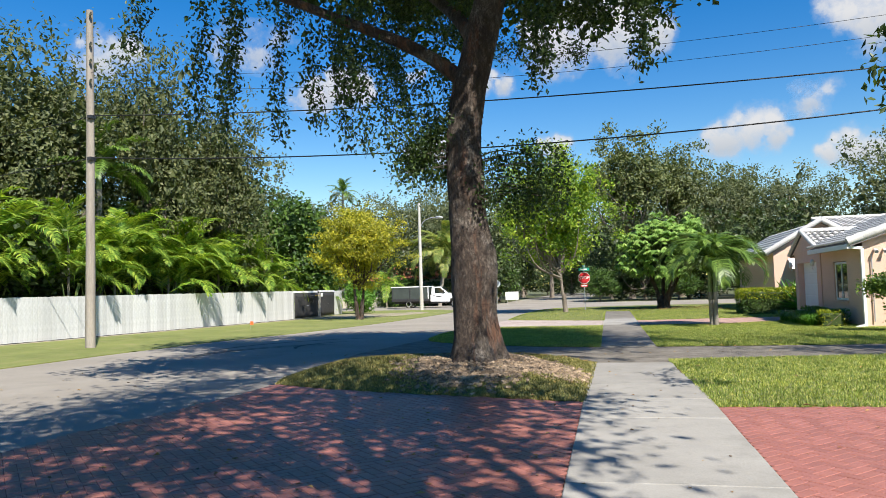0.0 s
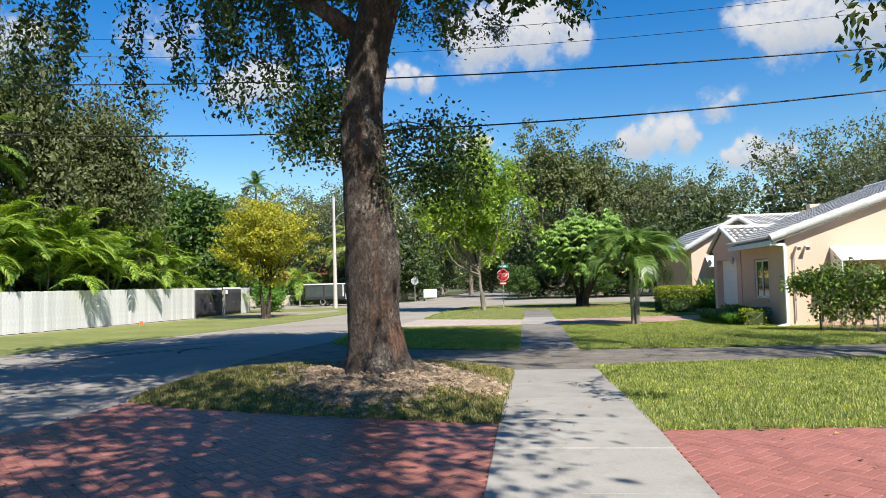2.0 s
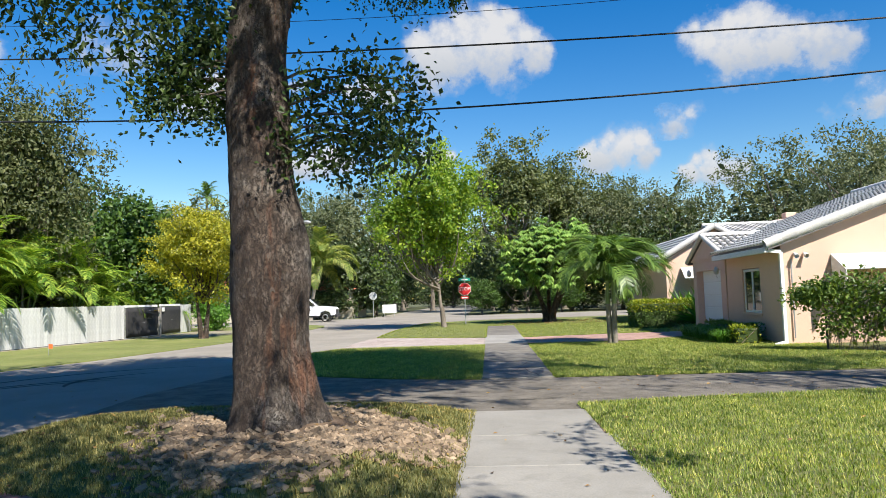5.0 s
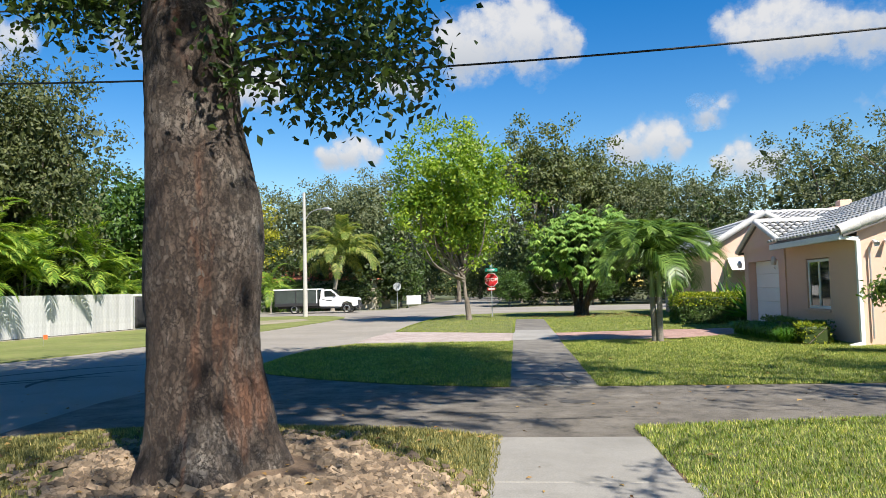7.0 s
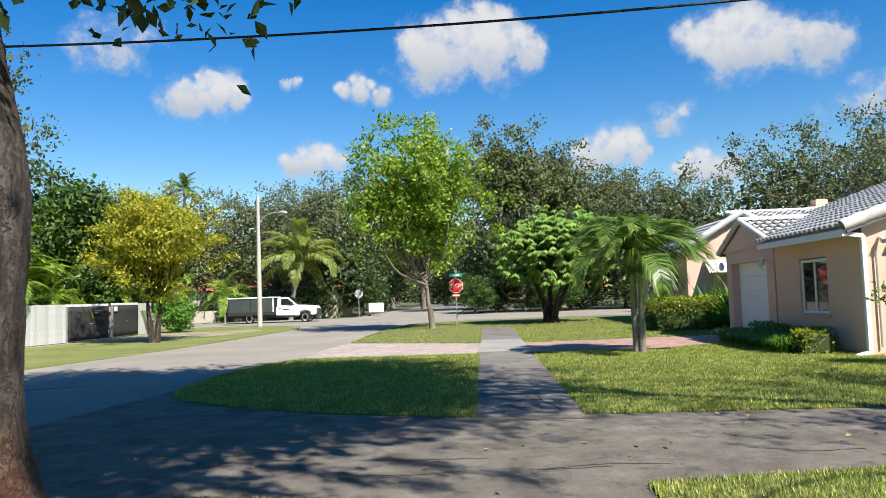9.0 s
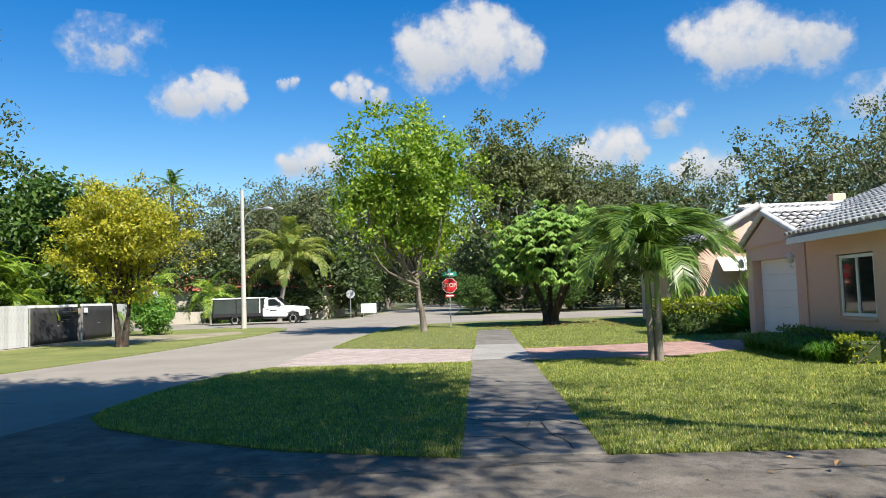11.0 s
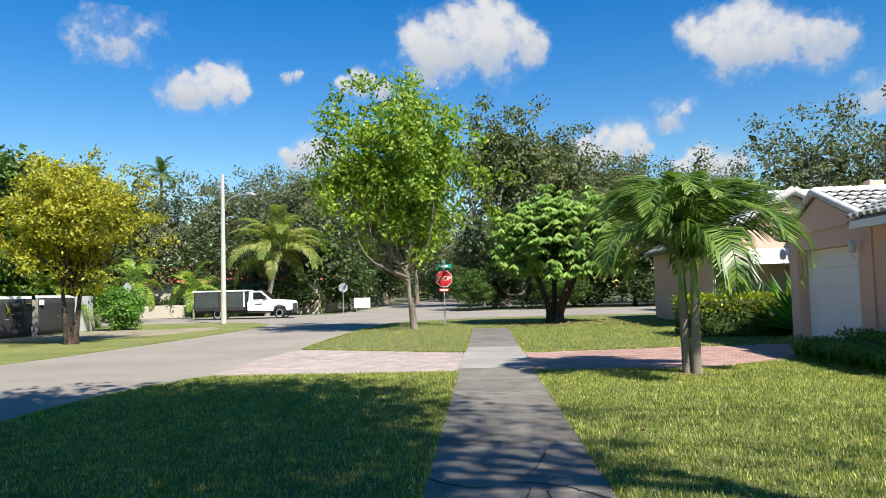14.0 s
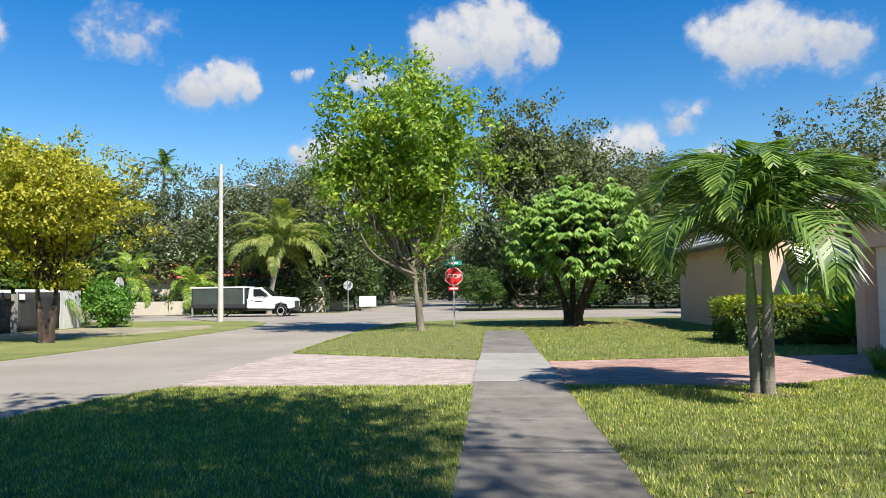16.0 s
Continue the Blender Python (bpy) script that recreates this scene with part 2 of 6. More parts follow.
def bark_material():
    m = bpy.data.materials.new("plated_bark")
    nt, lk, p = nodes_of(m)
    warp = tex(nt, lk, 7, 6, 0.7)
    vm = nt.new("ShaderNodeVectorMath")
    vm.operation = "MULTIPLY_ADD"
    vm.inputs[1].default_value = (0.22, 0.22, 0.22)
    lk.new(warp.outputs["Color"], vm.inputs[0])
    c = nt.new("ShaderNodeTexCoord")
    mp = nt.new("ShaderNodeMapping")
    mp.inputs["Scale"].default_value = (1, 1, 0.36)
    lk.new(c.outputs["Object"], mp.inputs[0])
    lk.new(mp.outputs[0], vm.inputs[2])
    v = nt.new("ShaderNodeTexVoronoi")
    v.feature = "DISTANCE_TO_EDGE"
    v.inputs["Scale"].default_value = 21
    lk.new(vm.outputs[0], v.inputs["Vector"])
    fine, big, mid = tex(nt, lk, 60, 9, 0.75), tex(nt, lk, 1.4, 5), tex(nt, lk, 7, 7, 0.7, (1.6, 1.6, 0.5))
    col = ramp(nt, lk, mid.outputs[0], [(0.32, (0.03, 0.02, 0.014)), (0.5, (0.075, 0.052, 0.038)), (0.68, (0.16, 0.124, 0.098))])
    grey = ramp(nt, lk, big.outputs[0], [(0.50, (0, 0, 0)), (0.66, (0.75, 0.75, 0.75))])
    col = mixc(nt, lk, grey, col, ramp(nt, lk, mid.outputs[0], [(0.38, (0.075, 0.06, 0.048)), (0.62, (0.30, 0.268, 0.23))]))
    crack = ramp(nt, lk, v.outputs[0], [(0.0, (0.95, 0.95, 0.95)), (0.09, (0, 0, 0))])
    where = ramp(nt, lk, mid.outputs[0], [(0.42, (0.1, 0.1, 0.1)), (0.58, (1, 1, 1))])
    col = mixc(nt, lk, mixc(nt, lk, 1.0, crack, where, "MULTIPLY"), col, (0.035, 0.025, 0.02))
    col = mixc(nt, lk, 0.85, col, ramp(nt, lk, fine.outputs[0], [(0.3, (0.5, 0.5, 0.5)), (0.7, (1.4, 1.38, 1.35))]), "MULTIPLY")
    rust = tex(nt, lk, 1.3, 4, 0.6, (3, 3, 0.45))
    col = mixc(nt, lk, ramp(nt, lk, rust.outputs[0], [(0.58, (0, 0, 0)), (0.72, (0.6, 0.6, 0.6))]), col, (0.26, 0.105, 0.05))
    lk.new(col, p.inputs["Base Color"])
    p.inputs["Roughness"].default_value = 0.95
    h = nt.new("ShaderNodeMath")
    h.operation = "MULTIPLY_ADD"
    h.inputs[1].default_value = 0.5
    lk.new(fine.outputs[0], h.inputs[0])
    lk.new(ramp(nt, lk, v.outputs[0], [(0.0, (0, 0, 0)), (0.10, (1, 1, 1))]), h.inputs[2])
    b = nt.new("ShaderNodeBump")
    b.inputs["Strength"].default_value, b.inputs["Distance"].default_value = 1.0, 0.04
    lk.new(h.outputs[0], b.inputs["Height"])
    lk.new(b.outputs[0], p.inputs["Normal"])
    return m


M_BARK = bark_material()


# ---- mesh helpers ----
def np_mesh(name, V, F, mat=None, smooth=False):
    V, F = np.asarray(V, float).reshape(-1, 3), np.asarray(F, int)
    me = bpy.data.meshes.new(name)
    me.vertices.add(len(V))
    me.vertices.foreach_set("co", V.ravel())
    k = F.shape[1]
    me.loops.add(F.size)
    me.loops.foreach_set("vertex_index", F.ravel())
    me.polygons.add(len(F))
    me.polygons.foreach_set("loop_start", np.arange(len(F)) * k)
    me.polygons.foreach_set("loop_total", np.full(len(F), k))
    me.update(calc_edges=True)
    me.polygons.foreach_set("use_smooth", np.full(len(F), smooth or "tile" in name))
    if mat:
        me.materials.append(mat)
    return me


def join(parts):
    Vs, Fs, o = [], [], 0
    for V, F in parts:
        V, F = np.asarray(V, float).reshape(-1, 3), np.asarray(F, int)
        Vs.append(V)
        Fs.append(F + o)
        o += len(V)
    return np.vstack(Vs), np.vstack(Fs)


def thing(name, label, category, loc=(0, 0, 0), group="", kind=""):
    return_ob = new(name)
    return_ob.location = loc
    return tagged(return_ob, label, category, group, kind)


def part(name, data, parent, label="", matrix=None, kind=""):
    ob = new(name, data)
    ob.parent = parent
    if matrix is not None:
        ob.matrix_basis = matrix
    return tagged(ob, label, kind=kind)


def box(x0, y0, z0, x1, y1, z1, bev=0.0):
    """A block with its upper and lower edges chamfered by bev."""
    b = min(bev, (x1 - x0) / 3, (y1 - y0) / 3, (z1 - z0) / 3)
    rings = [(b, z0), (0, z0 + b), (0, z1 - b), (b, z1)] if b > 0 else [(0, z0), (0, z1)]
    V = []
    for i, z in rings:
        V += [(x0 + i, y0 + i, z), (x1 - i, y0 + i, z), (x1 - i, y1 - i, z), (x0 + i, y1 - i, z)]
    F = [(3, 2, 1, 0)]
    n = len(rings)
    for r in range(n - 1):
        for k in range(4):
            F.append((4 * r + k, 4 * r + (k + 1) % 4, 4 * r + 4 + (k + 1) % 4, 4 * r + 4 + k))
    F.append(tuple(4 * (n - 1) + k for k in range(4)))
    return np.array(V, float), np.array(F)


def moved(VF, m):
    V, F = VF
    M = np.array(m)
    return V @ M[:3, :3].T + M[:3, 3], F


def boxm(name, mat, *b, bev=0.01):
    return np_mesh(name, *box(*b, bev=bev), mat)


def bar(p, q, w, t, bev=0.004):
    """A square bar from p to q, w across and t deep."""
    p, q = Vector(p), Vector(q)
    d = q - p
    m = Matrix.Translation(p) @ d.to_track_quat("Z", "Y").to_matrix().to_4x4()
    return moved(box(-w / 2, -t / 2, 0, w / 2, t / 2, d.length, bev), m)


def tube(P, R, sides=8, rough=0.0, freq=2.0, caps=True):
    P, R = np.asarray(P, float), np.asarray(R, float)
    n = len(P)
    T = np.gradient(P, axis=0)
    T /= np.linalg.norm(T, axis=1)[:, None] + 1e-9
    ref = np.array([0, 0, 1.0]) if abs(T[0][2]) < 0.9 else np.array([1.0, 0, 0])
    V = []
    for i in range(n):
        s = np.cross(T[i], ref)
        s /= np.linalg.norm(s) + 1e-9
        u = np.cross(s, T[i])
        for k in range(sides):
            a = 2 * math.pi * k / sides
            o = math.cos(a) * s + math.sin(a) * u
            r = R[i]
            if rough:
                r *= 1 + rough * noise.noise(Vector(P[i] * freq * 0.5 + o * R[i] * freq))
            V.append(P[i] + o * r)
    F = []
    for i in range(n - 1):
        for k in range(sides):
            a, b = i * sides + k, i * sides + (k + 1) % sides
            F.append((a, b, b + sides, a + sides))
    if caps:
        V += [P[0], P[-1]]
        a = n * sides
        for k in range(sides):
            F.append((a, (k + 1) % sides, k, k))
            F.append((a + 1, (n - 1) * sides + k, (n - 1) * sides + (k + 1) % sides, (n - 1) * sides + (k + 1) % sides))
        F = [f if f[2] != f[3] else f for f in F]
    return np.array(V), np.array(F)


def fix(me):
    me.validate()
    return me


def smooth_path(pts, n):
    pts = [Vector(p) for p in pts]
    out = []
    for i in range(n):
        t = i / (n - 1) * (len(pts) - 1)
        k = min(int(t), len(pts) - 2)
        f = t - k
        p0, p1, p2, p3 = pts[max(k - 1, 0)], pts[k], pts[k + 1], pts[min(k + 2, len(pts) - 1)]
        out.append(0.5 * ((2 * p1) + (p2 - p0) * f + (2 * p0 - 5 * p1 + 4 * p2 - p3) * f * f + (3 * p1 - p0 - 3 * p2 + p3) * f ** 3))
    return np.array(out)


def slab(name, pts, z0, z1, mat, label, category, kind="structure", step=0.0):
    """A flat sheet with thickness over an outline."""
    bm = bmesh.new()
    top = bm.faces.new([bm.verts.new((x, y, z1)) for x, y in pts])
    bmesh.ops.recalc_face_normals(bm, faces=[top])
    if top.normal.z < 0:
        top.normal_flip()
    low = bmesh.ops.extrude_face_region(bm, geom=[top])
    vs = [g for g in low["geom"] if isinstance(g, bmesh.types.BMVert)]
    for v in top.verts:
        v.co.z = z0
    for v in vs:
        v.co.z = z1
    bmesh.ops.recalc_face_normals(bm, faces=bm.faces[:])
    bmesh.ops.triangulate(bm, faces=bm.faces[:])
    me = bpy.data.meshes.new(name)
    bm.to_mesh(me)
    bm.free()
    me.materials.append(mat)
    return tagged(new(name, me), label, category, kind=kind)


def inside(pts, X, Y):
    r = np.zeros(len(X), bool)
    n = len(pts)
    for i in range(n):
        (x0, y0), (x1, y1) = pts[i], pts[(i + 1) % n]
        c = ((y0 > Y) != (y1 > Y)) & (X < (x1 - x0) * (Y - y0) / (y1 - y0 + 1e-12) + x0)
        r ^= c
    return r


def unit(A):
    return A / (np.linalg.norm(A, axis=1)[:, None] + 1e-9)


def leaves(C, D, N, L, W, fold=0.15):
    """Folded leaves: base C, along D, facing N, length L, width W."""
    D = unit(D)
    S = unit(np.cross(D, N))
    U = np.cross(S, D)
    L, W = np.broadcast_to(L, len(C))[:, None], np.broadcast_to(W, len(C))[:, None]
    mid = C + D * L * 0.45 + U * W * fold
    V = np.stack([C, mid + S * W / 2, C + D * L, mid - S * W / 2], 1).reshape(-1, 3)
    b = np.arange(len(C))[:, None] * 4
    F = np.concatenate([b + [0, 1, 2], b + [0, 2, 3]], 1).reshape(-1, 3)
    return V, F


def leaf_cloud(rng, centers, per, spread, L, aspect=0.5, hang=0.0, up=0.5, heart=None):
    C = np.repeat(centers, per, 0) + rng.normal(0, 1, (len(centers) * per, 3)) * spread
    D = rng.normal(0, 1, C.shape)
    D[:, 2] -= hang
    N = rng.normal(0, 1, C.shape)
    N[:, 2] += up
    if heart is not None:
        N += unit(C - heart) * 1.5 + unit(C - np.repeat(centers, per, 0)) * 1.0
    ll = L * rng.uniform(0.7, 1.3, len(C))
    return leaves(C, D, N, ll, ll * aspect)


# ---- trees ----
def crown_centers(rng, n, h, base, r, lump=0.35, fill=0.55, top=1.0):
    """Clump centres of an uneven crown: fuller towards the outside."""
    d = unit(rng.normal(0, 1, (n, 3)))
    s = np.array([1 + lump * 1.6 * noise.noise(Vector(v * 1.7) + Vector((h, r, 0))) for v in d])
    k = rng.uniform(fill, 1.0, n) * s
    half = (h - base) / 2
    c = d * k[:, None] * [r, r, half] + [0, 0, base + half]
    c[:, :2] *= np.where(c[:, 2] > base + half, top, 1.0)[:, None]
    c[:, 2] = np.maximum(c[:, 2], base * 0.9)
    return c


def limb_set(rng, root, targets, r0, sides=6, bend=0.12):
    out = []
    for q in targets:
        q = np.asarray(q, float)
        start = root + np.array([0, 0, (q[2] - root[2]) * rng.uniform(0.0, 0.35)])
        mid = (start + q) / 2 + rng.normal(0, bend, 3) * np.linalg.norm(q - start)
        mid[2] -= 0.08 * np.linalg.norm(q - start)
        P = smooth_path([start, mid, q], 8)
        out.append(tube(P, np.linspace(r0 * rng.uniform(0.5, 0.8), r0 * 0.08, 8), sides, 0.15, 3))
    return out


def tree(name, label, loc, h, base, r, tr, leafmat, clumps, per, spread, L, seed, bark=None, limbs=10, lean=(0, 0), lump=0.35,
         fill=0.55, aspect=0.5, hang=0.2, group="", stems=1, top=1.0, core=0.0):
    rng = np.random.default_rng(seed)
    bark = bark or M_BARK2
    ob = thing(name, label, "tree", loc, group)
    cc = crown_centers(rng, clumps, h, base, r, lump, fill, top) + [lean[0], lean[1], 0]
    fork = max(base * 0.8, 0.6)
    for s in range(stems):
        a = 2 * math.pi * s / stems + 0.5
        o = np.array([math.cos(a), math.sin(a), 0]) * (tr * 1.3 if stems > 1 else 0)
        tip = np.array([lean[0] * 0.8, lean[1] * 0.8, base + (h - base) * 0.72]) + o * 3
        P = smooth_path([o * 0.6 + [0, 0, -0.1], o + [lean[0] * 0.15, lean[1] * 0.15, fork * 0.5], o * 1.6 + [lean[0] * 0.4, lean[1] * 0.4, fork],
                         tip], 14)
        R = np.interp(np.linspace(0, 1, 14), [0, 0.06, 0.35, 1], [tr * 1.5, tr * 1.1, tr * 0.9, tr * 0.12])
        part("trunk", fix(np_mesh("trunk", *tube(P, R, 10, 0.18, 3), bark, True)), ob)
    pick = cc[rng.choice(len(cc), min(limbs, len(cc)), replace=False)]
    for VF in limb_set(rng, np.array([lean[0] * 0.4, lean[1] * 0.4, fork]), pick, tr * 0.75):
        part("limb", fix(np_mesh("limb", *VF, bark, True)), ob)
    part("crown", np_mesh("crown", *leaf_cloud(rng, cc, per, spread, L, aspect, hang, heart=np.array([lean[0], lean[1], base + (h - base) * 0.3])), leafmat), ob, kind="stuff")
    if core:
        mid = np.array([lean[0], lean[1], (base + h) / 2])
        inner = mid + (cc[::2] - mid) * rng.uniform(0.35, 0.86, (len(cc[::2]), 1))
        part("inner_crown", np_mesh("inner_crown", *leaf_cloud(rng, inner, 9, [s * 1.5 for s in spread], core, 0.6, 0.3), leafmat), ob, "shaded leaves deep inside the crown", kind="stuff")
    return ob


def frond_mesh(name, mat, L, n, leafL, W, rise, arch, droop, seed, sweep=0.55, bend=1.3):
    """A feather frond along +x: a bent rib with leaflets to both sides, each bent once."""
    rng = np.random.default_rng(seed)
    k = 24
    ang = rise - arch * np.linspace(0, 1, k) ** bend
    P = np.zeros((k, 3))
    for i in range(1, k):
        P[i] = P[i - 1] + np.array([math.cos(ang[i]), 0, math.sin(ang[i])]) * L / (k - 1)
    rib = tube(P, np.linspace(L * 0.009, L * 0.002, k), 4)
    V, F = [], []
    q = rib[1]
    rt = np.vstack([q[:, [0, 1, 2]], q[:, [0, 2, 3]]])
    rt = rt[(rt[:, 0] != rt[:, 1]) & (rt[:, 1] != rt[:, 2]) & (rt[:, 0] != rt[:, 2])]
    parts = [(rib[0], rt)]
    for s in (-1, 1):
        t = np.linspace(0.14, 0.995, n) + rng.uniform(-0.004, 0.004, n)
        t = np.clip(t, 0, 1)
        B = np.stack([np.interp(t, np.linspace(0, 1, k), P[:, c]) for c in range(3)], 1)
        a = np.interp(t, np.linspace(0, 1, k), ang)
        fw = np.stack([np.cos(a), 0 * a, np.sin(a)], 1)
        ln = leafL * np.sin(np.pi * np.clip(0.16 + 0.80 * t, 0, 1)) ** 0.6 * rng.uniform(0.85, 1.12, n)
        sw = sweep + 0.5 * t ** 3
        d = fw * sw[:, None] + np.array([0, s, 0]) * 0.9 + np.array([0, 0, 1]) * rng.uniform(-0.05, 0.35, n)[:, None]
        d = unit(d)
        m1 = B + d * (ln * 0.45)[:, None]
        d2 = d.copy()
        d2[:, 2] -= droop * rng.uniform(0.6, 1.4, n)
        d2 = unit(d2)
        tip = m1 + d2 * (ln * 0.55)[:, None]
        wv = unit(np.cross(d, np.cross(fw, d) + 1e-6)) * 0
        wv = fw - d * np.sum(fw * d, 1)[:, None]
        wv = unit(wv) * (W / 2)
        v = np.stack([B - wv * 0.6, B + wv * 0.6, m1 + wv, m1 - wv, tip], 1).reshape(-1, 3)
        b = np.arange(n)[:, None] * 5
        f = np.concatenate([b + [0, 1, 2], b + [0, 2, 3], b + [3, 2, 4]], 1).reshape(-1, 3)
        parts.append((v, f))
    return np_mesh(name, *join(parts), mat)


def palm(name, label, loc, trunk_h, tr, fronds, meshes, seed, shaft=0.0, bark=None, tilt=(-35, 60), lean=(0, 0), group="", scale=1.0, dry=(), loose=0.0, twin=None):
    rng = np.random.default_rng(seed)
    ob = thing(name, label, "palm", loc, group)
    for foot in twin or ((0, 0),):
        palm_stem(ob, rng, np.array([foot[0], foot[1], 0]), trunk_h, tr, fronds, meshes, shaft, bark, tilt, lean if not twin else (foot[0] * 0.35, foot[1] * 0.35), scale, dry, loose)
    return ob


def palm_stem(ob, rng, foot, trunk_h, tr, fronds, meshes, shaft, bark, tilt, lean, scale, dry, loose):
    top = foot + [lean[0], lean[1], trunk_h]
    if trunk_h > 0.2:
        P = smooth_path([foot + [0, 0, -0.1], foot + [lean[0] * 0.3, lean[1] * 0.3, trunk_h * 0.45], top], 26)
        R = np.interp(np.linspace(0, 1, 26), [0, 0.08, 1], [tr * 1.45, tr * 1.05, tr * 0.85]) * (1 + 0.035 * (np.arange(26) % 2))
        part("trunk", fix(np_mesh("trunk", *tube(P, R, 12, 0.06, 4), bark or M_PALMT, True)), ob)
    if shaft:
        P = smooth_path([top, top + [0, 0, shaft * 0.5], top + [0, 0, shaft]], 8)
        part("crownshaft", fix(np_mesh("crownshaft", *tube(P, np.linspace(tr * 0.95, tr * 0.5, 8), 10), M_SHAFT, True)), ob, "smooth green crownshaft")
    for i in range(fronds):
        shift = np.zeros(3) if not loose else np.array([rng.uniform(-loose, loose), rng.uniform(-loose, loose), -trunk_h * rng.uniform(0, 0.55)])
        az = i * 137.5 + rng.uniform(-14, 14)
        f = i / max(fronds - 1, 1)
        el = tilt[1] + (tilt[0] - tilt[1]) * f + rng.uniform(-8, 8)
        me = meshes[int(rng.integers(len(meshes)))]
        if i in dry:
            me = dry[i]
        m = Matrix.Translation(top + shift + [0, 0, shaft * 0.95]) @ pose(0, 0, 0, 0, 0, az) @ pose(0, 0, 0, rng.uniform(-15, 15), -el, 0) @ Matrix.Scale(scale * rng.uniform(0.85, 1.1), 4)
        part("frond", me, ob, matrix=m)


# ---- ground ----
R_EDGE = [(-6.6, -40), (-6.6, 6.0), (-6.4, 8.0), (-6.1, 9.3), (-5.98, 11.2), (-5.95, 12.3)]
ISLAND = [(-0.43, 10.45), (-1.0, 10.6), (-1.9, 10.87), (-3.2, 11.19), (-4.5, 11.62), (-5.95, 12.3), (-6.2, 13.2), (-6.2, 14.4), (-5.6, 15.2), (-4.2, 15.75),
          (-2.4, 15.85), (-0.36, 15.62)]
STRIP = [(-0.33, 19.7), (-2.2, 20.25), (-3.9, 21.15), (-5.1, 22.0), (-5.65, 22.7), (-5.9, 23.6), (-6.0, 25.5), (-5.95, 27.0), (-5.7, 28.4), (-5.1, 29.75), (-0.36, 29.75)]
FARSTRIP = [(-0.35, 34.1), (-4.95, 36.2), (-5.05, 40), (-5.0, 44), (-4.75, 49), (-4.4, 52), (-3.4, 54.6), (-1, 56.5), (3, 57.4), (9, 57.6), (60, 57.6), (60, 52), (9, 52), (9, 45.6), (1.15, 45.6), (-0.35, 45.6)]
LAWN_A = [(1.32, 10.1), (3.4, 10.2), (20, 10.6), (20, 17.6), (6.9, 17.0), (3.9, 16.6), (1.17, 16.15)]
LAWN_B = [(1.14, 19.72), (5.2, 19.72), (20, 20.0), (20, 26.4), (8.1, 26.4), (8.1, 31.2), (6.6, 31.0), (4.2, 29.5), (1.12, 29.7)]
LAWN_C = [(1.14, 33.7), (5.2, 34.4), (7.4, 34.6), (8.2, 35.5), (9.3, 36), (9.3, 45.5), (1.15, 45.5)]
L_EDGE = [(-15.2, 4), (-14.8, 15), (-14.6, 19), (-14.0, 24), (-12.9, 28), (-12.1, 32.7), (-11.6, 36.5), (-11.2, 42), (-11.0, 49), (-11.05, 52.5), (-11.7, 55.5), (-13.5, 58.2), (-16.5, 59.4), (-70, 60.0)]
VERGE = L_EDGE + [(-70, 56), (-20.6, 55), (-20.1, 52.3), (-19.6, 43), (-22.8, 23.4), (-26, 4)]

slab("ground", [(-600, -500), (600, -500), (600, 900), (-600, 900)], -0.4, -0.06, M_GROUND, "rough ground with grass and leaf litter", "ground")
slab("road", [(-5.5, -40), (-15.5, -40), (-15.5, 4)] + [(x - 0.3, y) for x, y in L_EDGE] + [(-70, 72.5), (-11.5, 72.5), (-11.0, 160), (-2.5, 160), (-2.6, 72.5), (70, 72.5), (70, 57.2), (3, 57.2), (-2, 54), (-2.5, 36), (-2, 20), (-2, 15), (-3, 11)],
     -0.35, 0.0, M_ASPH, "worn light grey asphalt street with a bend", "road")
slab("driveway_asphalt", [(-0.4, 15.55), (-2.4, 15.8), (-4.3, 15.7), (-5.7, 15.15), (-6.3, 14.4), (-6.6, 18.5), (-6.0, 23.8), (-5.0, 21.9), (-3.8, 21.0), (-2.2, 20.2), (-0.35, 19.72), (1.2, 19.75), (5.4, 19.75), (22, 20.1), (22, 17.5), (6.9, 16.9), (1.15, 16.1), (1.15, 15.5)],
     -0.3, 0.012, M_ASPH2, "cracked dark asphalt driveway crossing the sidewalk", "driveway")
for nm, pts in (("lawn_1", STRIP), ("lawn_2", FARSTRIP), ("lawn_3", LAWN_A), ("lawn_4", LAWN_B), ("lawn_5", LAWN_C)):
    slab(nm, pts, -0.3, 0.03, M_THATCH, "short mown green lawn with dry straw patches", "lawn")
slab("verge", VERGE, -0.3, 0.025, M_LAWN, "mown grass verge beside the street", "lawn")
slab("verge_path", [(-19.4, 43.6), (-15.6, 43.4), (-13.4, 46.5), (-12.6, 50.5), (-13.8, 53), (-16, 51), (-19.2, 52.2)], -0.2, 0.034, M_DIRT, "bare sandy path worn into the verge", "path")
slab("fence_foot", [(-24.0, 18.0), (-23.2, 18.0), (-19.0, 43.0), (-19.6, 43.0)], -0.2, 0.034, M_DIRT, "bare sandy strip along the fence foot", "ground")
slab("backyard_ground", [(-60, 4), (-26.1, 4), (-22.9, 23.4), (-19.7, 43), (-20.2, 52.3), (-20.7, 56), (-60, 56)], -0.3, 0.02, M_GROUND, "shaded leaf-strewn ground behind the fence", "ground")


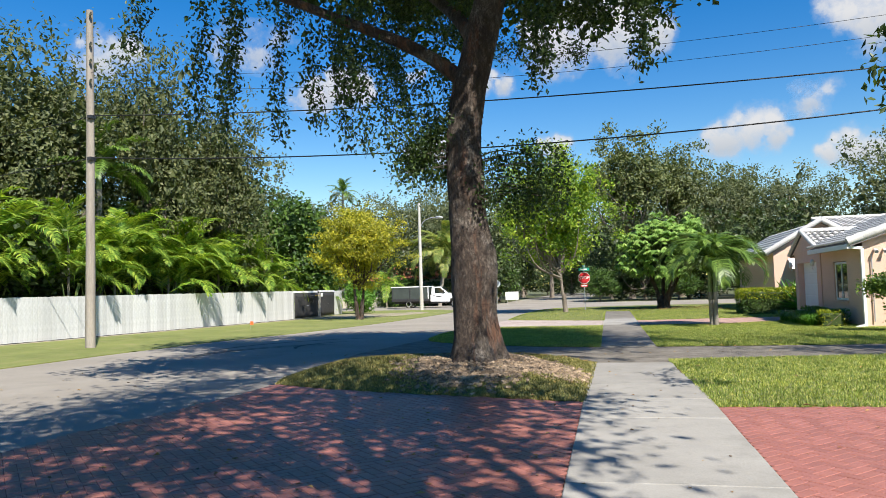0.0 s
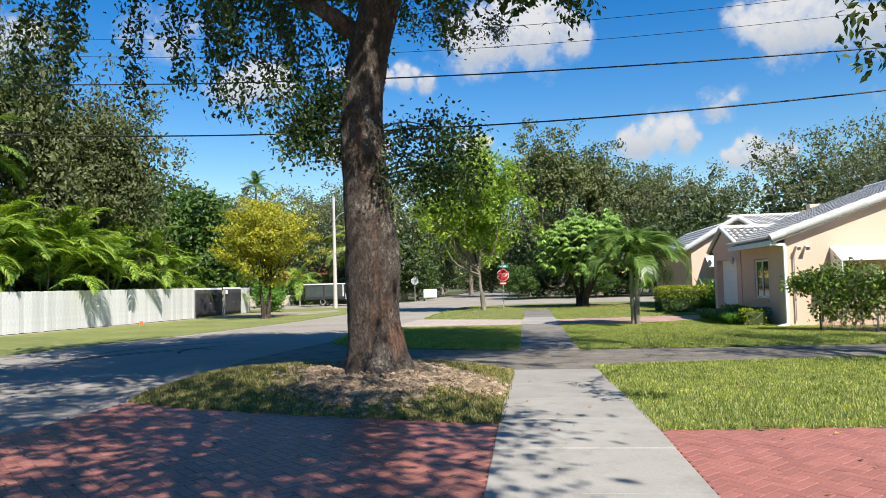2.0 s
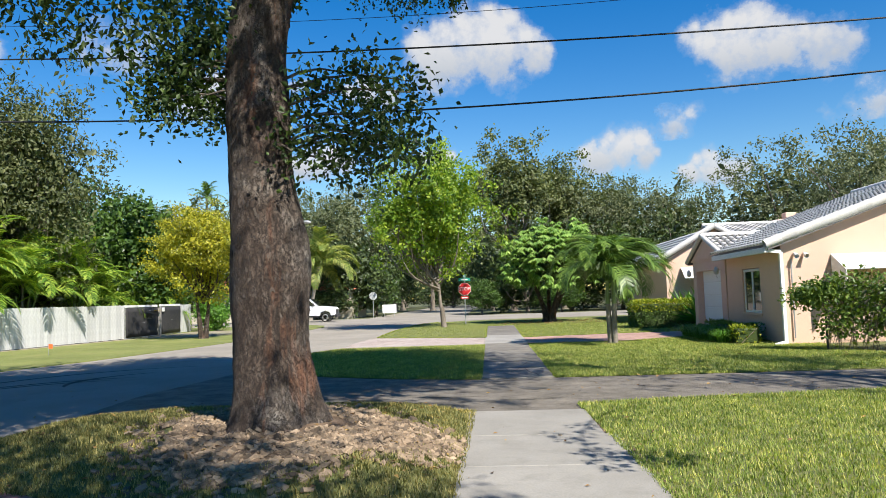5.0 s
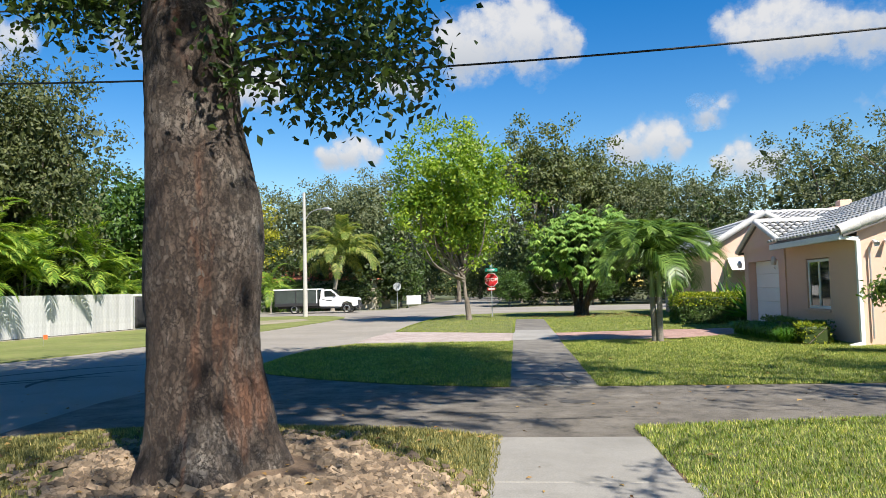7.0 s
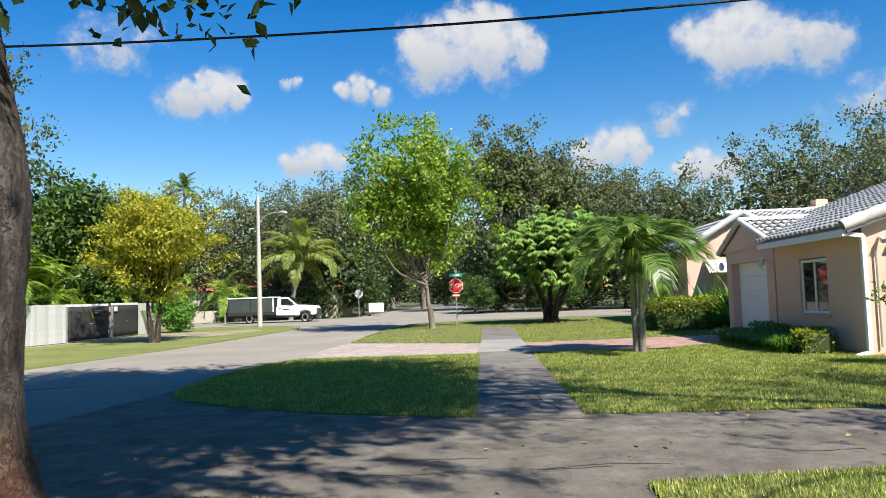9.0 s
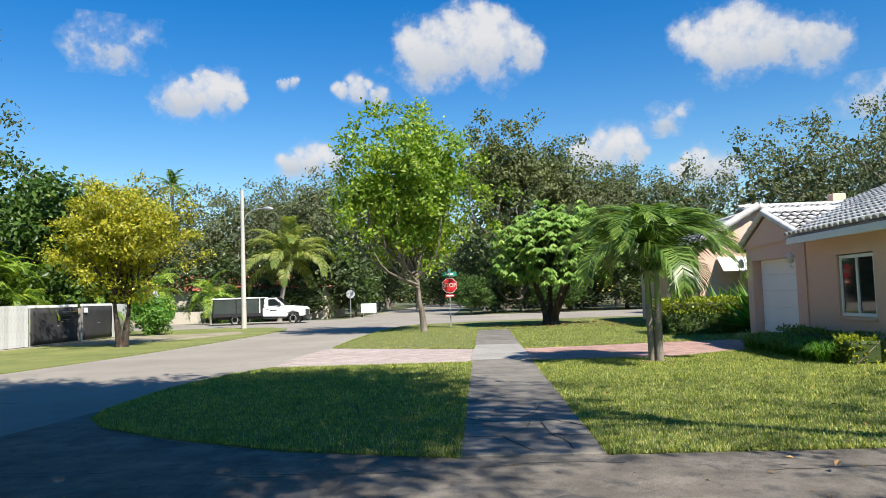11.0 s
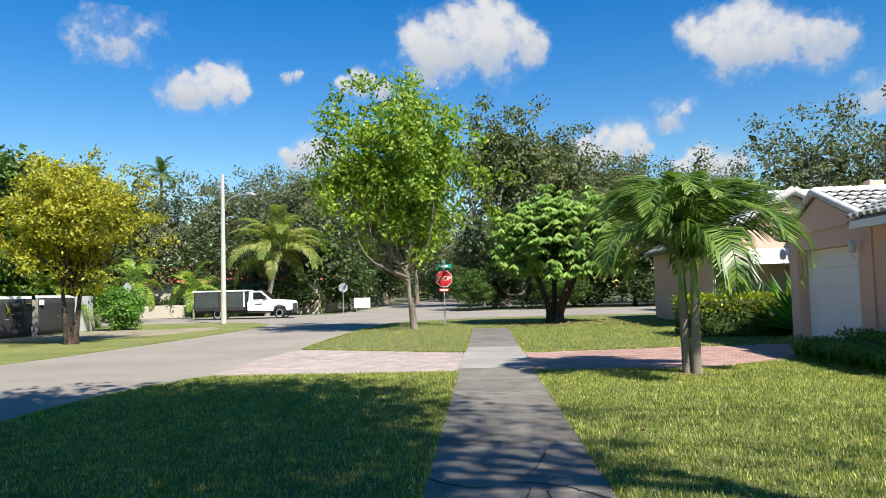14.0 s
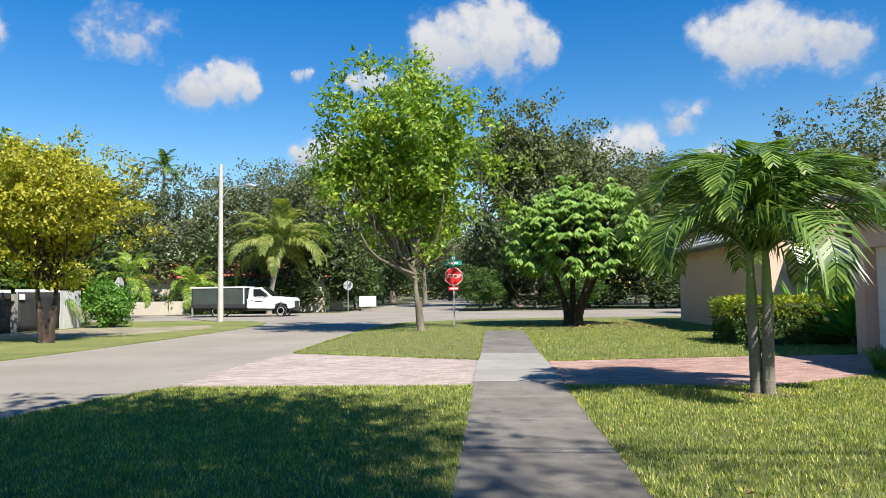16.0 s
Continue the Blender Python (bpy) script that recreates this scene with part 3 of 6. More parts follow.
def mound(x, y):
    """Height of the island's earth: a dome that rises from its edges to the tree's foot."""
    x, y = np.asarray(x, float), np.asarray(y, float)
    e = np.full(x.shape, 9.0)
    for (x0, y0), (x1, y1) in zip(ISLAND, ISLAND[1:] + ISLAND[:1]):
        d = (x1 - x0) ** 2 + (y1 - y0) ** 2
        t = np.clip(((x - x0) * (x1 - x0) + (y - y0) * (y1 - y0)) / d, 0, 1)
        e = np.minimum(e, np.hypot(x - x0 - t * (x1 - x0), y - y0 - t * (y1 - y0)))
    dome = 1 - (1 - np.clip(e / 1.9, 0, 1)) ** 2
    foot = np.exp(-(np.hypot(x + 2.3, y - 12.8) / 0.9) ** 2)
    return 0.02 + 0.33 * dome + 0.09 * foot + 0.012 * np.sin(x * 4.1 + y * 1.7) * np.sin(y * 3.3 - x) * dome


def island():
    n = 64
    xs, ys = np.linspace(-6.3, -0.3, n), np.linspace(10.3, 15.95, n)
    bm = bmesh.new()
    out = [bm.verts.new((x, y, 0.03)) for x, y in ISLAND]
    top = bm.faces.new(out)
    bmesh.ops.triangulate(bm, faces=[top])
    bmesh.ops.subdivide_edges(bm, edges=bm.edges[:], cuts=5, use_grid_fill=True)
    for _ in range(2):
        long = [e for e in bm.edges if e.calc_length() > 0.35]
        if long:
            bmesh.ops.subdivide_edges(bm, edges=long, cuts=1)
            bmesh.ops.triangulate(bm, faces=bm.faces[:])
    for v in bm.verts:
        v.co.z = float(mound(v.co.x, v.co.y)) if not v.is_boundary else 0.012
    bmesh.ops.recalc_face_normals(bm, faces=bm.faces[:])
    me = bpy.data.meshes.new("lawn_island")
    bm.to_mesh(me)
    bm.free()
    if me.polygons[0].normal.z < 0:
        me.flip_normals()
    me.materials.append(M_THATCH)
    tagged(new("lawn_island", me), "grass island rising to a mulched mound under the tree", "lawn", kind="structure")


island()


def mulch():
    rng = np.random.default_rng(5)
    n = 5600
    a, d = rng.uniform(0, 2 * math.pi, n), np.sqrt(rng.uniform(0.12, 1, n)) * 1.42
    d *= (1 + 0.15 * np.sin(a * 3 + 1)) * np.where(rng.uniform(0, 1, n) < 0.3, rng.uniform(0.8, 1.35, n), 0.92)
    X, Y = -2.10 + d * np.cos(a) * 1.12, 12.75 + d * np.sin(a)
    ok = inside(ISLAND, X, Y)
    parts = []
    for x, y in zip(X[ok], Y[ok]):
        s = rng.uniform(0.022, 0.055)
        b = box(-s, -s * rng.uniform(0.4, 0.8), -s * 0.3, s, s * rng.uniform(0.4, 0.8), s * 0.35)
        m = pose(x, y, float(mound(x, y)) + s * 0.2, rng.uniform(-35, 35), rng.uniform(-35, 35), rng.uniform(0, 360))
        parts.append(moved((b[0] * rng.uniform(0.8, 1.2, b[0].shape), b[1]), m))
    tagged(new("mulch", np_mesh("mulch", *join(parts), M_MULCH)), "pale wood chip mulch heaped round the tree foot", "mulch", kind="stuff")
    n = 40
    V, F = [], []
    for i in range(9):
        for k in range(n):
            an = 2 * math.pi * k / n
            dd = 1.22 * i / 8 * (1 + 0.12 * math.sin(an * 3 + 1))
            x, y = -2.10 + dd * math.cos(an) * 1.1, 12.75 + dd * math.sin(an)
            V.append((x, y, float(mound(x, y)) + (0.018 if i < 8 else -0.02)))
    for i in range(8):
        for k in range(n):
            F.append((i * n + k, i * n + n + k, i * n + n + (k + 1) % n, i * n + (k + 1) % n))
    tagged(new("mulch_bed", fix(np_mesh("mulch_bed", V, F, M_MULCHBED, True))), "brown mulch bed on the mound", "mulch", kind="structure")


mulch()


# ---- the big tree on the island ----
def big_tree():
    rng = np.random.default_rng(11)
    ob = thing("shade_tree", "large shade tree with thick plated brown bark and hanging leafy twigs", "tree", (-2.35, 12.75, 0.40))
    zs = [-0.25, 0.0, 0.15, 0.4, 0.9, 1.4, 1.7, 2.4, 2.75, 3.4, 3.9, 4.9, 5.95, 7.2, 8.6]
    xs = [0.03, 0.03, 0.03, 0.02, -0.01, -0.01, 0.0, -0.06, -0.07, -0.08, -0.10, 0.04, 0.31, 0.65, 0.9]
    rs = [0.60, 0.52, 0.465, 0.425, 0.375, 0.405, 0.40, 0.335, 0.315, 0.32, 0.31, 0.31, 0.30, 0.25, 0.18]
    n, sides = 170, 96
    Z = np.linspace(zs[0], zs[-1], n)
    X, R = np.interp(Z, zs, xs), np.interp(Z, zs, rs)
    ker = np.ones(9) / 9
    R = np.convolve(np.pad(R, 4, "edge"), ker, "valid")
    X = np.convolve(np.pad(X, 4, "edge"), ker, "valid")
    V, F = [], []
    for i in range(n):
        for k in range(sides):
            a = 2 * math.pi * k / sides
            c, s, z = math.cos(a), math.sin(a), Z[i]
            flare = math.exp(-max(z, 0) / 0.30)
            r = R[i] * (1 + 0.11 * flare * math.sin(a * 5 + 0.6) + 0.05 * math.sin(a * 3 + z * 1.1)
                        + 0.09 * noise.noise(Vector((c * 0.9, s * 0.9, z * 0.8))))
            plate = noise.noise(Vector((c * 3.4, s * 3.4, z * 2.6))) * 0.5 + noise.noise(Vector((c * 8, s * 8, z * 5))) * 0.35
            r += 0.022 * plate + 0.008 * noise.noise(Vector((c * 22, s * 22, z * 16)))
            # the healed branch scar and the ridge above it
            d = math.hypot((a - 4.95) * 0.34, (z - 3.05) * 0.8)
            r += 0.055 * math.exp(-((d - 0.16) / 0.07) ** 2) - 0.05 * math.exp(-(d / 0.10) ** 2)
            V.append((X[i] + c * r, s * r, z))
    for i in range(n - 1):
        for k in range(sides):
            a, b = i * sides + k, i * sides + (k + 1) % sides
            F.append((a, b, b + sides, a + sides))
    VA = np.array(V).reshape(n, sides, 3)
    fl = []
    for _ in range(1300):
        i, k = int(rng.integers(6, int(n * 0.75))), int(rng.integers(sides))
        p = VA[i, k]
        a = 2 * math.pi * k / sides
        if noise.noise(Vector((math.cos(a) * 1.3, math.sin(a) * 1.3, p[2] * 0.9 + 5))) < 0.02:
            continue
        w, hh = rng.uniform(0.006, 0.02), rng.uniform(0.012, 0.036)
        b = box(-w, -0.006, -hh, w, 0.0004, hh)
        b = (b[0] * rng.uniform(0.45, 1.4, b[0].shape), b[1])
        fl.append(moved(b, Matrix.Translation(p) @ pose(0, 0, 0, rng.uniform(-5, 5), rng.uniform(-25, 25), math.degrees(a) - 90 + rng.uniform(-15, 15))))
    part("loose_bark", np_mesh("loose_bark", *join(fl), M_FLAKE), ob, "curled grey bark flakes", kind="stuff")
    part("trunk", np_mesh("trunk", V, F, M_BARK, True), ob, "thick trunk with flaking plated bark and a healed branch scar")
    limbs = [((-0.05, 0, 5.0), (-0.95, -0.1, 5.65), (-2.4, -0.4, 6.3), (-4.6, -1.0, 7.2), (-6.6, -1.6, 7.9), 0.15),
             ((0.2, 0, 5.6), (-0.4, 0.9, 6.6), (-1.6, 2.6, 8.0), (-2.8, 4.4, 9.2), (-3.8, 6.0, 10.0), 0.16),
             ((0.5, 0, 6.6), (1.4, -0.6, 7.5), (2.8, -1.6, 8.2), (4.6, -2.6, 8.4), (6.0, -3.2, 7.9), 0.15),
             ((0.6, 0, 7.0), (1.6, 1.2, 8.2), (3.2, 3.0, 9.4), (4.6, 5.0, 10.2), (5.6, 7.0, 10.4), 0.16),
             ((0.6, 0, 7.0), (0.2, -1.2, 8.2), (-0.9, -2.8, 9.2), (-2.2, -4.2, 9.6), (-3.4, -5.2, 9.4), 0.14),
             ((0.9, 0, 8.4), (1.2, 0.6, 9.8), (1.0, 1.6, 11.4), (1.4, 2.2, 12.6), (1.6, 2.6, 13.4), 0.16),
             ((0.9, 0, 8.4), (0.4, 0.2, 9.6), (-1.4, 0.6, 11.0), (-3.2, 0.8, 12.0), (-4.6, 1.0, 12.4), 0.13),
             ((0.9, 0, 8.4), (2.0, 0.2, 9.6), (3.6, 0.6, 10.8), (5.4, 1.0, 11.6), (7.0, 1.4, 11.6), 0.13)]
    tips = []
    for l in limbs:
        P = smooth_path(l[:5], 22)
        part("limb", fix(np_mesh("limb", *tube(P, np.linspace(l[5], 0.025, 22), 14, 0.2, 4), M_BARK, True)), ob)
        tips.append(P[6:])
    # crown: clumps round the limbs and over a wide dome, with strands hanging from its underside
    anchors = np.vstack(tips)
    cc = anchors[rng.integers(len(anchors), size=300)] + rng.normal(0, 1, (300, 3)) * [0.8, 0.8, 0.5]
    dome = unit(rng.normal(0, 1, (820, 3)))
    dome[:, 2] = np.abs(dome[:, 2])
    k = np.array([0.82 + 0.5 * noise.noise(Vector(v * 2.1)) for v in dome]) * rng.uniform(0.6, 1, 820)
    dome = dome * k[:, None] * [8.6, 8.6, 5.8] + [1.2, 2.0, 7.8]
    cc = np.vstack([cc, dome])
    low = 5.9 + 0.55 * np.maximum(0, cc[:, 0] - 0.5) + 0.14 * np.abs(cc[:, 1]) + 0.5 * np.maximum(0, -cc[:, 0] - 2.4)
    cc = cc[cc[:, 2] > low]
    high = cc[:, 2] > 8.8
    parts = [leaf_cloud(rng, cc[high], 62, [0.50, 0.50, 0.38], 0.27, 0.62, 0.3), leaf_cloud(rng, cc[~high][::2], 190, [0.20, 0.20, 0.22], 0.10, 0.5, 0.6)]
    # hanging strands: a top and a length
    S = []
    for _ in range(130):
        a = anchors[rng.integers(len(anchors))]
        if a[0] < -2.6 and a[1] < 3:
            continue
        S.append((a + rng.normal(0, 1, 3) * [0.8, 0.8, 0.2], rng.uniform(0.8, 2.0)))
    for x, y, z, ln in [(-4.6, -1.4, 6.4, 2.3), (-4.2, -1.0, 6.6, 2.6), (-3.3, -0.7, 6.3, 2.2), (-2.7, -0.5, 6.2, 1.9), (-2.2, -0.6, 6.0, 2.1), (-1.5, -0.4, 5.8, 2.0),
                        (-1.2, -0.2, 5.6, 1.9), (-0.8, -0.3, 5.3, 1.6), (-5.6, -1.8, 6.9, 1.2), (1.5, -1.2, 7.2, 2.7), (1.6, -1.3, 7.3, 2.5), (3.0, -1.8, 7.6, 3.1), (3.1, -2.0, 7.6, 3.0), (3.3, -1.7, 7.6, 2.4), (1.3, -1.1, 7.3, 2.1),
                        (-3.8, -1.6, 6.2, 1.6)]:
        S.append((np.array([x, y, z]), ln))
    for p, ln in S:
        n = int(ln * 9)
        t = np.linspace(0, 1, n)
        c = p + np.stack([0.15 * np.sin(t * 3 + p[0]), 0.15 * np.cos(t * 2 + p[1]), -ln * t], 1)
        c = c[c[:, 2] > 3.3]
        if len(c):
            parts.append(leaf_cloud(rng, c, 32, [0.105, 0.105, 0.08], 0.092, 0.5, 0.8))
    # shoots from the trunk
    sh = []
    for k in range(64):
        if k % 2:
            f = rng.uniform(0, 1)
            sh.append(np.array([0.3 + 1.35 * f, rng.uniform(-0.35, 0.5), 3.75 - 0.25 * f - rng.uniform(0, 1.0)]))
        else:
            f = rng.uniform(0, 1)
            sh.append(np.array([-0.4 - 0.85 * f, rng.uniform(-0.4, 0.4), 4.6 - 0.9 * f - rng.uniform(0, 1.3) * (1 - f * 0.6)]))
    sh = np.array(sh)
    for q in sh[:22]:
        P = smooth_path([(-0.08, 0, q[2] - 0.1), (q * [0.5, 0.5, 1] + [0, 0, 0.1]), q], 6)
        part("shoot", fix(np_mesh("shoot", *tube(P, np.linspace(0.022, 0.006, 6), 5), M_BARK2, True)), ob)
    parts.append(leaf_cloud(rng, sh, 95, [0.15, 0.15, 0.16], 0.075, 0.6, 0.4))
    part("crown", np_mesh("crown", *join(parts), L_MAIN), ob, "dense crown of small glossy dark leaves", kind="stuff")


big_tree()

# a lower tree beside the walk, whose shade falls in patches over the crossing driveway and whose twigs droop over the lawn
over = tree("overhanging_tree", "low spreading tree drooping over the lawn edge", (8.6, 10.2, 0.0), 11.5, 6.3, 3.6, 0.2, L_MAIN, 120, 46, [0.30, 0.30, 0.25], 0.16, 23, lean=(2.0, 4.3), limbs=6, lump=0.6, fill=0.4)
rng = np.random.default_rng(24)
P = smooth_path([(0.75, 1.6, 5.0), (-1.6, 1.2, 6.9), (-3.4, 0.4, 6.7), (-4.6, -0.4, 5.7), (-5.2, -0.8, 4.7)], 16)
part("drooping_limb", fix(np_mesh("drooping_limb", *tube(P, np.linspace(0.03, 0.008, 16), 8), M_BARK2, True)), over)
C = np.vstack([P[9:] + rng.normal(0, 0.14, (7, 3)), [(-5.2 + rng.normal(0, 0.13), -0.8 + rng.normal(0, 0.13), z) for z in (4.6, 4.4, 4.25, 4.05, 3.9, 3.72)], [(-4.75, -0.7, z) for z in (4.4, 4.2, 4.0)]])
part("drooping_foliage", np_mesh("drooping_foliage", *leaf_cloud(rng, C, 26, [0.10, 0.10, 0.08], 0.12, 0.5, 0.7), L_MAIN), over, "drooping twigs of glossy leaves", kind="stuff")
# a second street tree of the same kind, behind the start of the walk, which shades the driveway
tree("street_tree", "broad street tree shading the red driveway", (4.2, -2.6, 0.0), 13.0, 6.8, 4.4, 0.32, L_MAIN, 340, 62, [0.40, 0.40, 0.32], 0.21, 21, lean=(-3.5, 4.3), limbs=6)
# a tall tree on the lawn beside the walk, whose crown shades the sidewalk and the grass strip
tree("lawn_tree", "tall shade tree leaning over the sidewalk", (9.5, 16.0, 0.0), 16.5, 11.2, 5.2, 0.17, L_MAIN, 330, 52, [0.38, 0.38, 0.32], 0.20, 22, lean=(-5.3, -3.4), limbs=5)


# ---- palms, trees and hedges ----
F_XMAS = [frond_mesh("frond", L_PALM, 2.3, 46, 0.70, 0.036, 0.05, 2.5, 3.2, s, bend=2.0) for s in (1, 2, 3)]
F_ARECA = [frond_mesh("frond", L_ARECA, 2.6, 33, 0.62, 0.055, 0.15, 1.8, 0.9, s, bend=1.8) for s in (4, 5, 6)]
F_DRY = frond_mesh("frond", L_DRY, 1.9, 34, 0.5, 0.055, 0.2, 1.2, 0.6, 7)
F_COCO = [frond_mesh("frond", L_COCO, 5.0, 72, 1.15, 0.065, 0.2, 1.9, 1.6, s, bend=1.7) for s in (8, 9)]
F_ROYAL = [frond_mesh("frond", L_PALM, 3.0, 46, 0.8, 0.06, 0.5, 1.5, 0.8, s) for s in (10, 11)]

palm("christmas_palm", "small twin-stemmed palm with arching glossy fronds and ringed grey trunks", (3.72, 28.72, 0.03), 1.25, 0.085, 17, F_XMAS, 3, shaft=0.75, tilt=(26, 88), scale=1.1, twin=((-0.065, 0.05), (0.065, -0.04)))
tagged(new("mulch_ring", np_mesh("mulch_ring", *box(3.40, 28.42, 0.0, 4.08, 29.05, 0.045, 0.02), M_MULCHBED)), "brown mulch patch round the palm foot", "mulch", kind="structure")
palm("coconut_palm", "coconut palm with drooping yellowing fronds beside the cross street", (-17.2, 73.5, 0.0), 5.0, 0.2, 26, F_COCO, 5, tilt=(-12, 86), lean=(0.8, 0.5))
areca = None
rng = np.random.default_rng(31)
for i in range(17):
    f = i / 16
    y = 19.0 + 23.6 * f + rng.uniform(-0.4, 0.4)
    x = -22.8 + (y - 23.4) * 0.161 - rng.uniform(1.2, 2.6)
    dry = {9: F_DRY} if i % 3 == 1 else {}
    p = palm("areca_palm", "leaning clump of green and yellow areca palm fronds behind the fence", (x, y, 0.0), rng.uniform(3.3, 4.7), 0.06, 30, F_ARECA, 40 + i, tilt=(18, 88), loose=0.7,
             group="areca palms behind the fence", scale=rng.uniform(1.05, 1.4), dry=dry)
    for k in range(3):
        a = rng.uniform(0, 6.28)
        P = smooth_path([(0.1 * math.cos(a), 0.1 * math.sin(a), 0), (0.25 * math.cos(a), 0.25 * math.sin(a), 1.2), (0.6 * math.cos(a), 0.6 * math.sin(a), 2.4)], 8)
        part("cane", fix(np_mesh("cane", *tube(P, np.full(8, 0.035), 6), M_SHAFT, True)), p)
palm("royal_palm", "tall palm with pale trunk rising above the arecas", (-24.0, 30.6, 0.0), 7.0, 0.16, 12, F_ROYAL, 61, shaft=0.9, tilt=(-20, 75))
for x, y, h in ((-26, 22, 4.4), (-28, 19, 5.6), (-24.5, 34.5, 4.0)):
    palm("royal_palm", "green palm among the trees behind the fence", (x, y, 0.0), h, 0.13, 13, F_ROYAL, int(100 + h * 7), shaft=0.6, tilt=(-30, 70))
for x, y, h in ((-21.6, 51.0, 1.5), (-22.6, 47.6, 2.0), (-21.8, 44.6, 1.8), (-22.0, 54.0, 1.8), (-24.5, 66, 2.8), (-22, 70.5, 2.2), (-29, 62, 3.0)):
    palm("garden_palm", "small green garden palm", (x, y, 0.0), h, 0.09, 14, F_ARECA, int(h * 31), tilt=(-30, 75), scale=1.1)
palm("far_palm", "tall palm top rising over the oaks", (-36.0, 96, 0), 15.5, 0.18, 14, F_ROYAL, 77, tilt=(-30, 70))

tree("young_street_tree", "slender street tree with fresh light green leaves and pale bark", (-2.74, 46.0, 0.0), 10.5, 2.5, 3.7, 0.15, L_YG, 330, 60, [0.26, 0.26, 0.20], 0.22, 51, aspect=0.55, limbs=30, lean=(-0.5, 0), lump=0.55, fill=0.35, core=0.3)
tree("yellow_tree", "round tree with yellowing leaves and forked trunk on the verge", (-14.55, 41.2, 0.0), 6.8, 2.2, 2.75, 0.13, L_YEL, 260, 95, [0.24, 0.24, 0.13], 0.135, 52, bark=M_BARK, aspect=0.55, limbs=24, stems=2, lump=0.5, fill=0.4, core=0.3)


def umbrella_tree(loc):
    rng = np.random.default_rng(53)
    ob = thing("umbrella_tree", "dense umbrella tree with whorled drooping leaves and a gnarled trunk", "tree", loc)
    for k, (dx, dy, r) in enumerate(((-0.32, 0.2, 0.2), (0.35, -0.1, 0.22), (0.05, 0.35, 0.18), (0.5, 0.2, 0.14))):
        P = smooth_path([(dx * 0.5, dy * 0.5, -0.1), (dx * 0.7, dy, 0.6), (dx * 1.6, dy * 2, 1.6), (dx * 3.2, dy * 3, 3.2)], 12)
        part("trunk", fix(np_mesh("trunk", *tube(P, np.interp(np.linspace(0, 1, 12), [0, 0.2, 1], [r * 1.7, r, r * 0.4]), 12, 0.35, 3), M_BARK, True)), ob)
    d = unit(rng.normal(0, 1, (1050, 3)))
    d = d[d[:, 2] > -0.62]
    k = np.array([1 + 0.30 * noise.noise(Vector(v * 2.3)) for v in d]) * rng.uniform(0.78, 1.0, len(d))
    C = d * k[:, None] * [3.0, 2.8, 2.45] + [0.35, 0, 3.6]
    C[:, 2] += 0.35 * np.exp(-((C[:, 0] - 2.1) / 0.7) ** 2) - 0.35 * np.exp(-((C[:, 0] - 1.2) / 0.35) ** 2)
    C = C[C[:, 2] > 1.45]
    Cs, Ds, Ns = [], [], []
    for c in C:
        out = np.array([c[0] - 0.35, c[1], (c[2] - 3.0)])
        out /= np.linalg.norm(out) + 1e-6
        for j in range(9):
            a = j * 2 * math.pi / 9 + rng.uniform(-0.2, 0.2)
            Cs.append(c)
            Ds.append([math.cos(a) + 0.30 * out[0], math.sin(a) + 0.30 * out[1], -1.05 + 0.3 * out[2]])
            Ns.append([math.cos(a) + 0.6 * out[0], math.sin(a) + 0.6 * out[1], 0.9])
    Cs, Ds, Ns = np.array(Cs), np.array(Ds), np.array(Ns)
    L = rng.uniform(0.30, 0.46, len(Cs))
    part("crown", np_mesh("crown", *leaves(Cs, Ds, Ns, L, L * 0.36, 0.12), L_SCHEF), ob, kind="stuff")
    # inner leaves in the darkened green, which paints the crown's inner shade
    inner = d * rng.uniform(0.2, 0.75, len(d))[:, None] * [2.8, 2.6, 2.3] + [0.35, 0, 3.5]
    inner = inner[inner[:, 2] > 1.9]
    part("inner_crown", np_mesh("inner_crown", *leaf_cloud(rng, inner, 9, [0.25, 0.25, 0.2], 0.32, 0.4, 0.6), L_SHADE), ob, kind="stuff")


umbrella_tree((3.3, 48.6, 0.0))


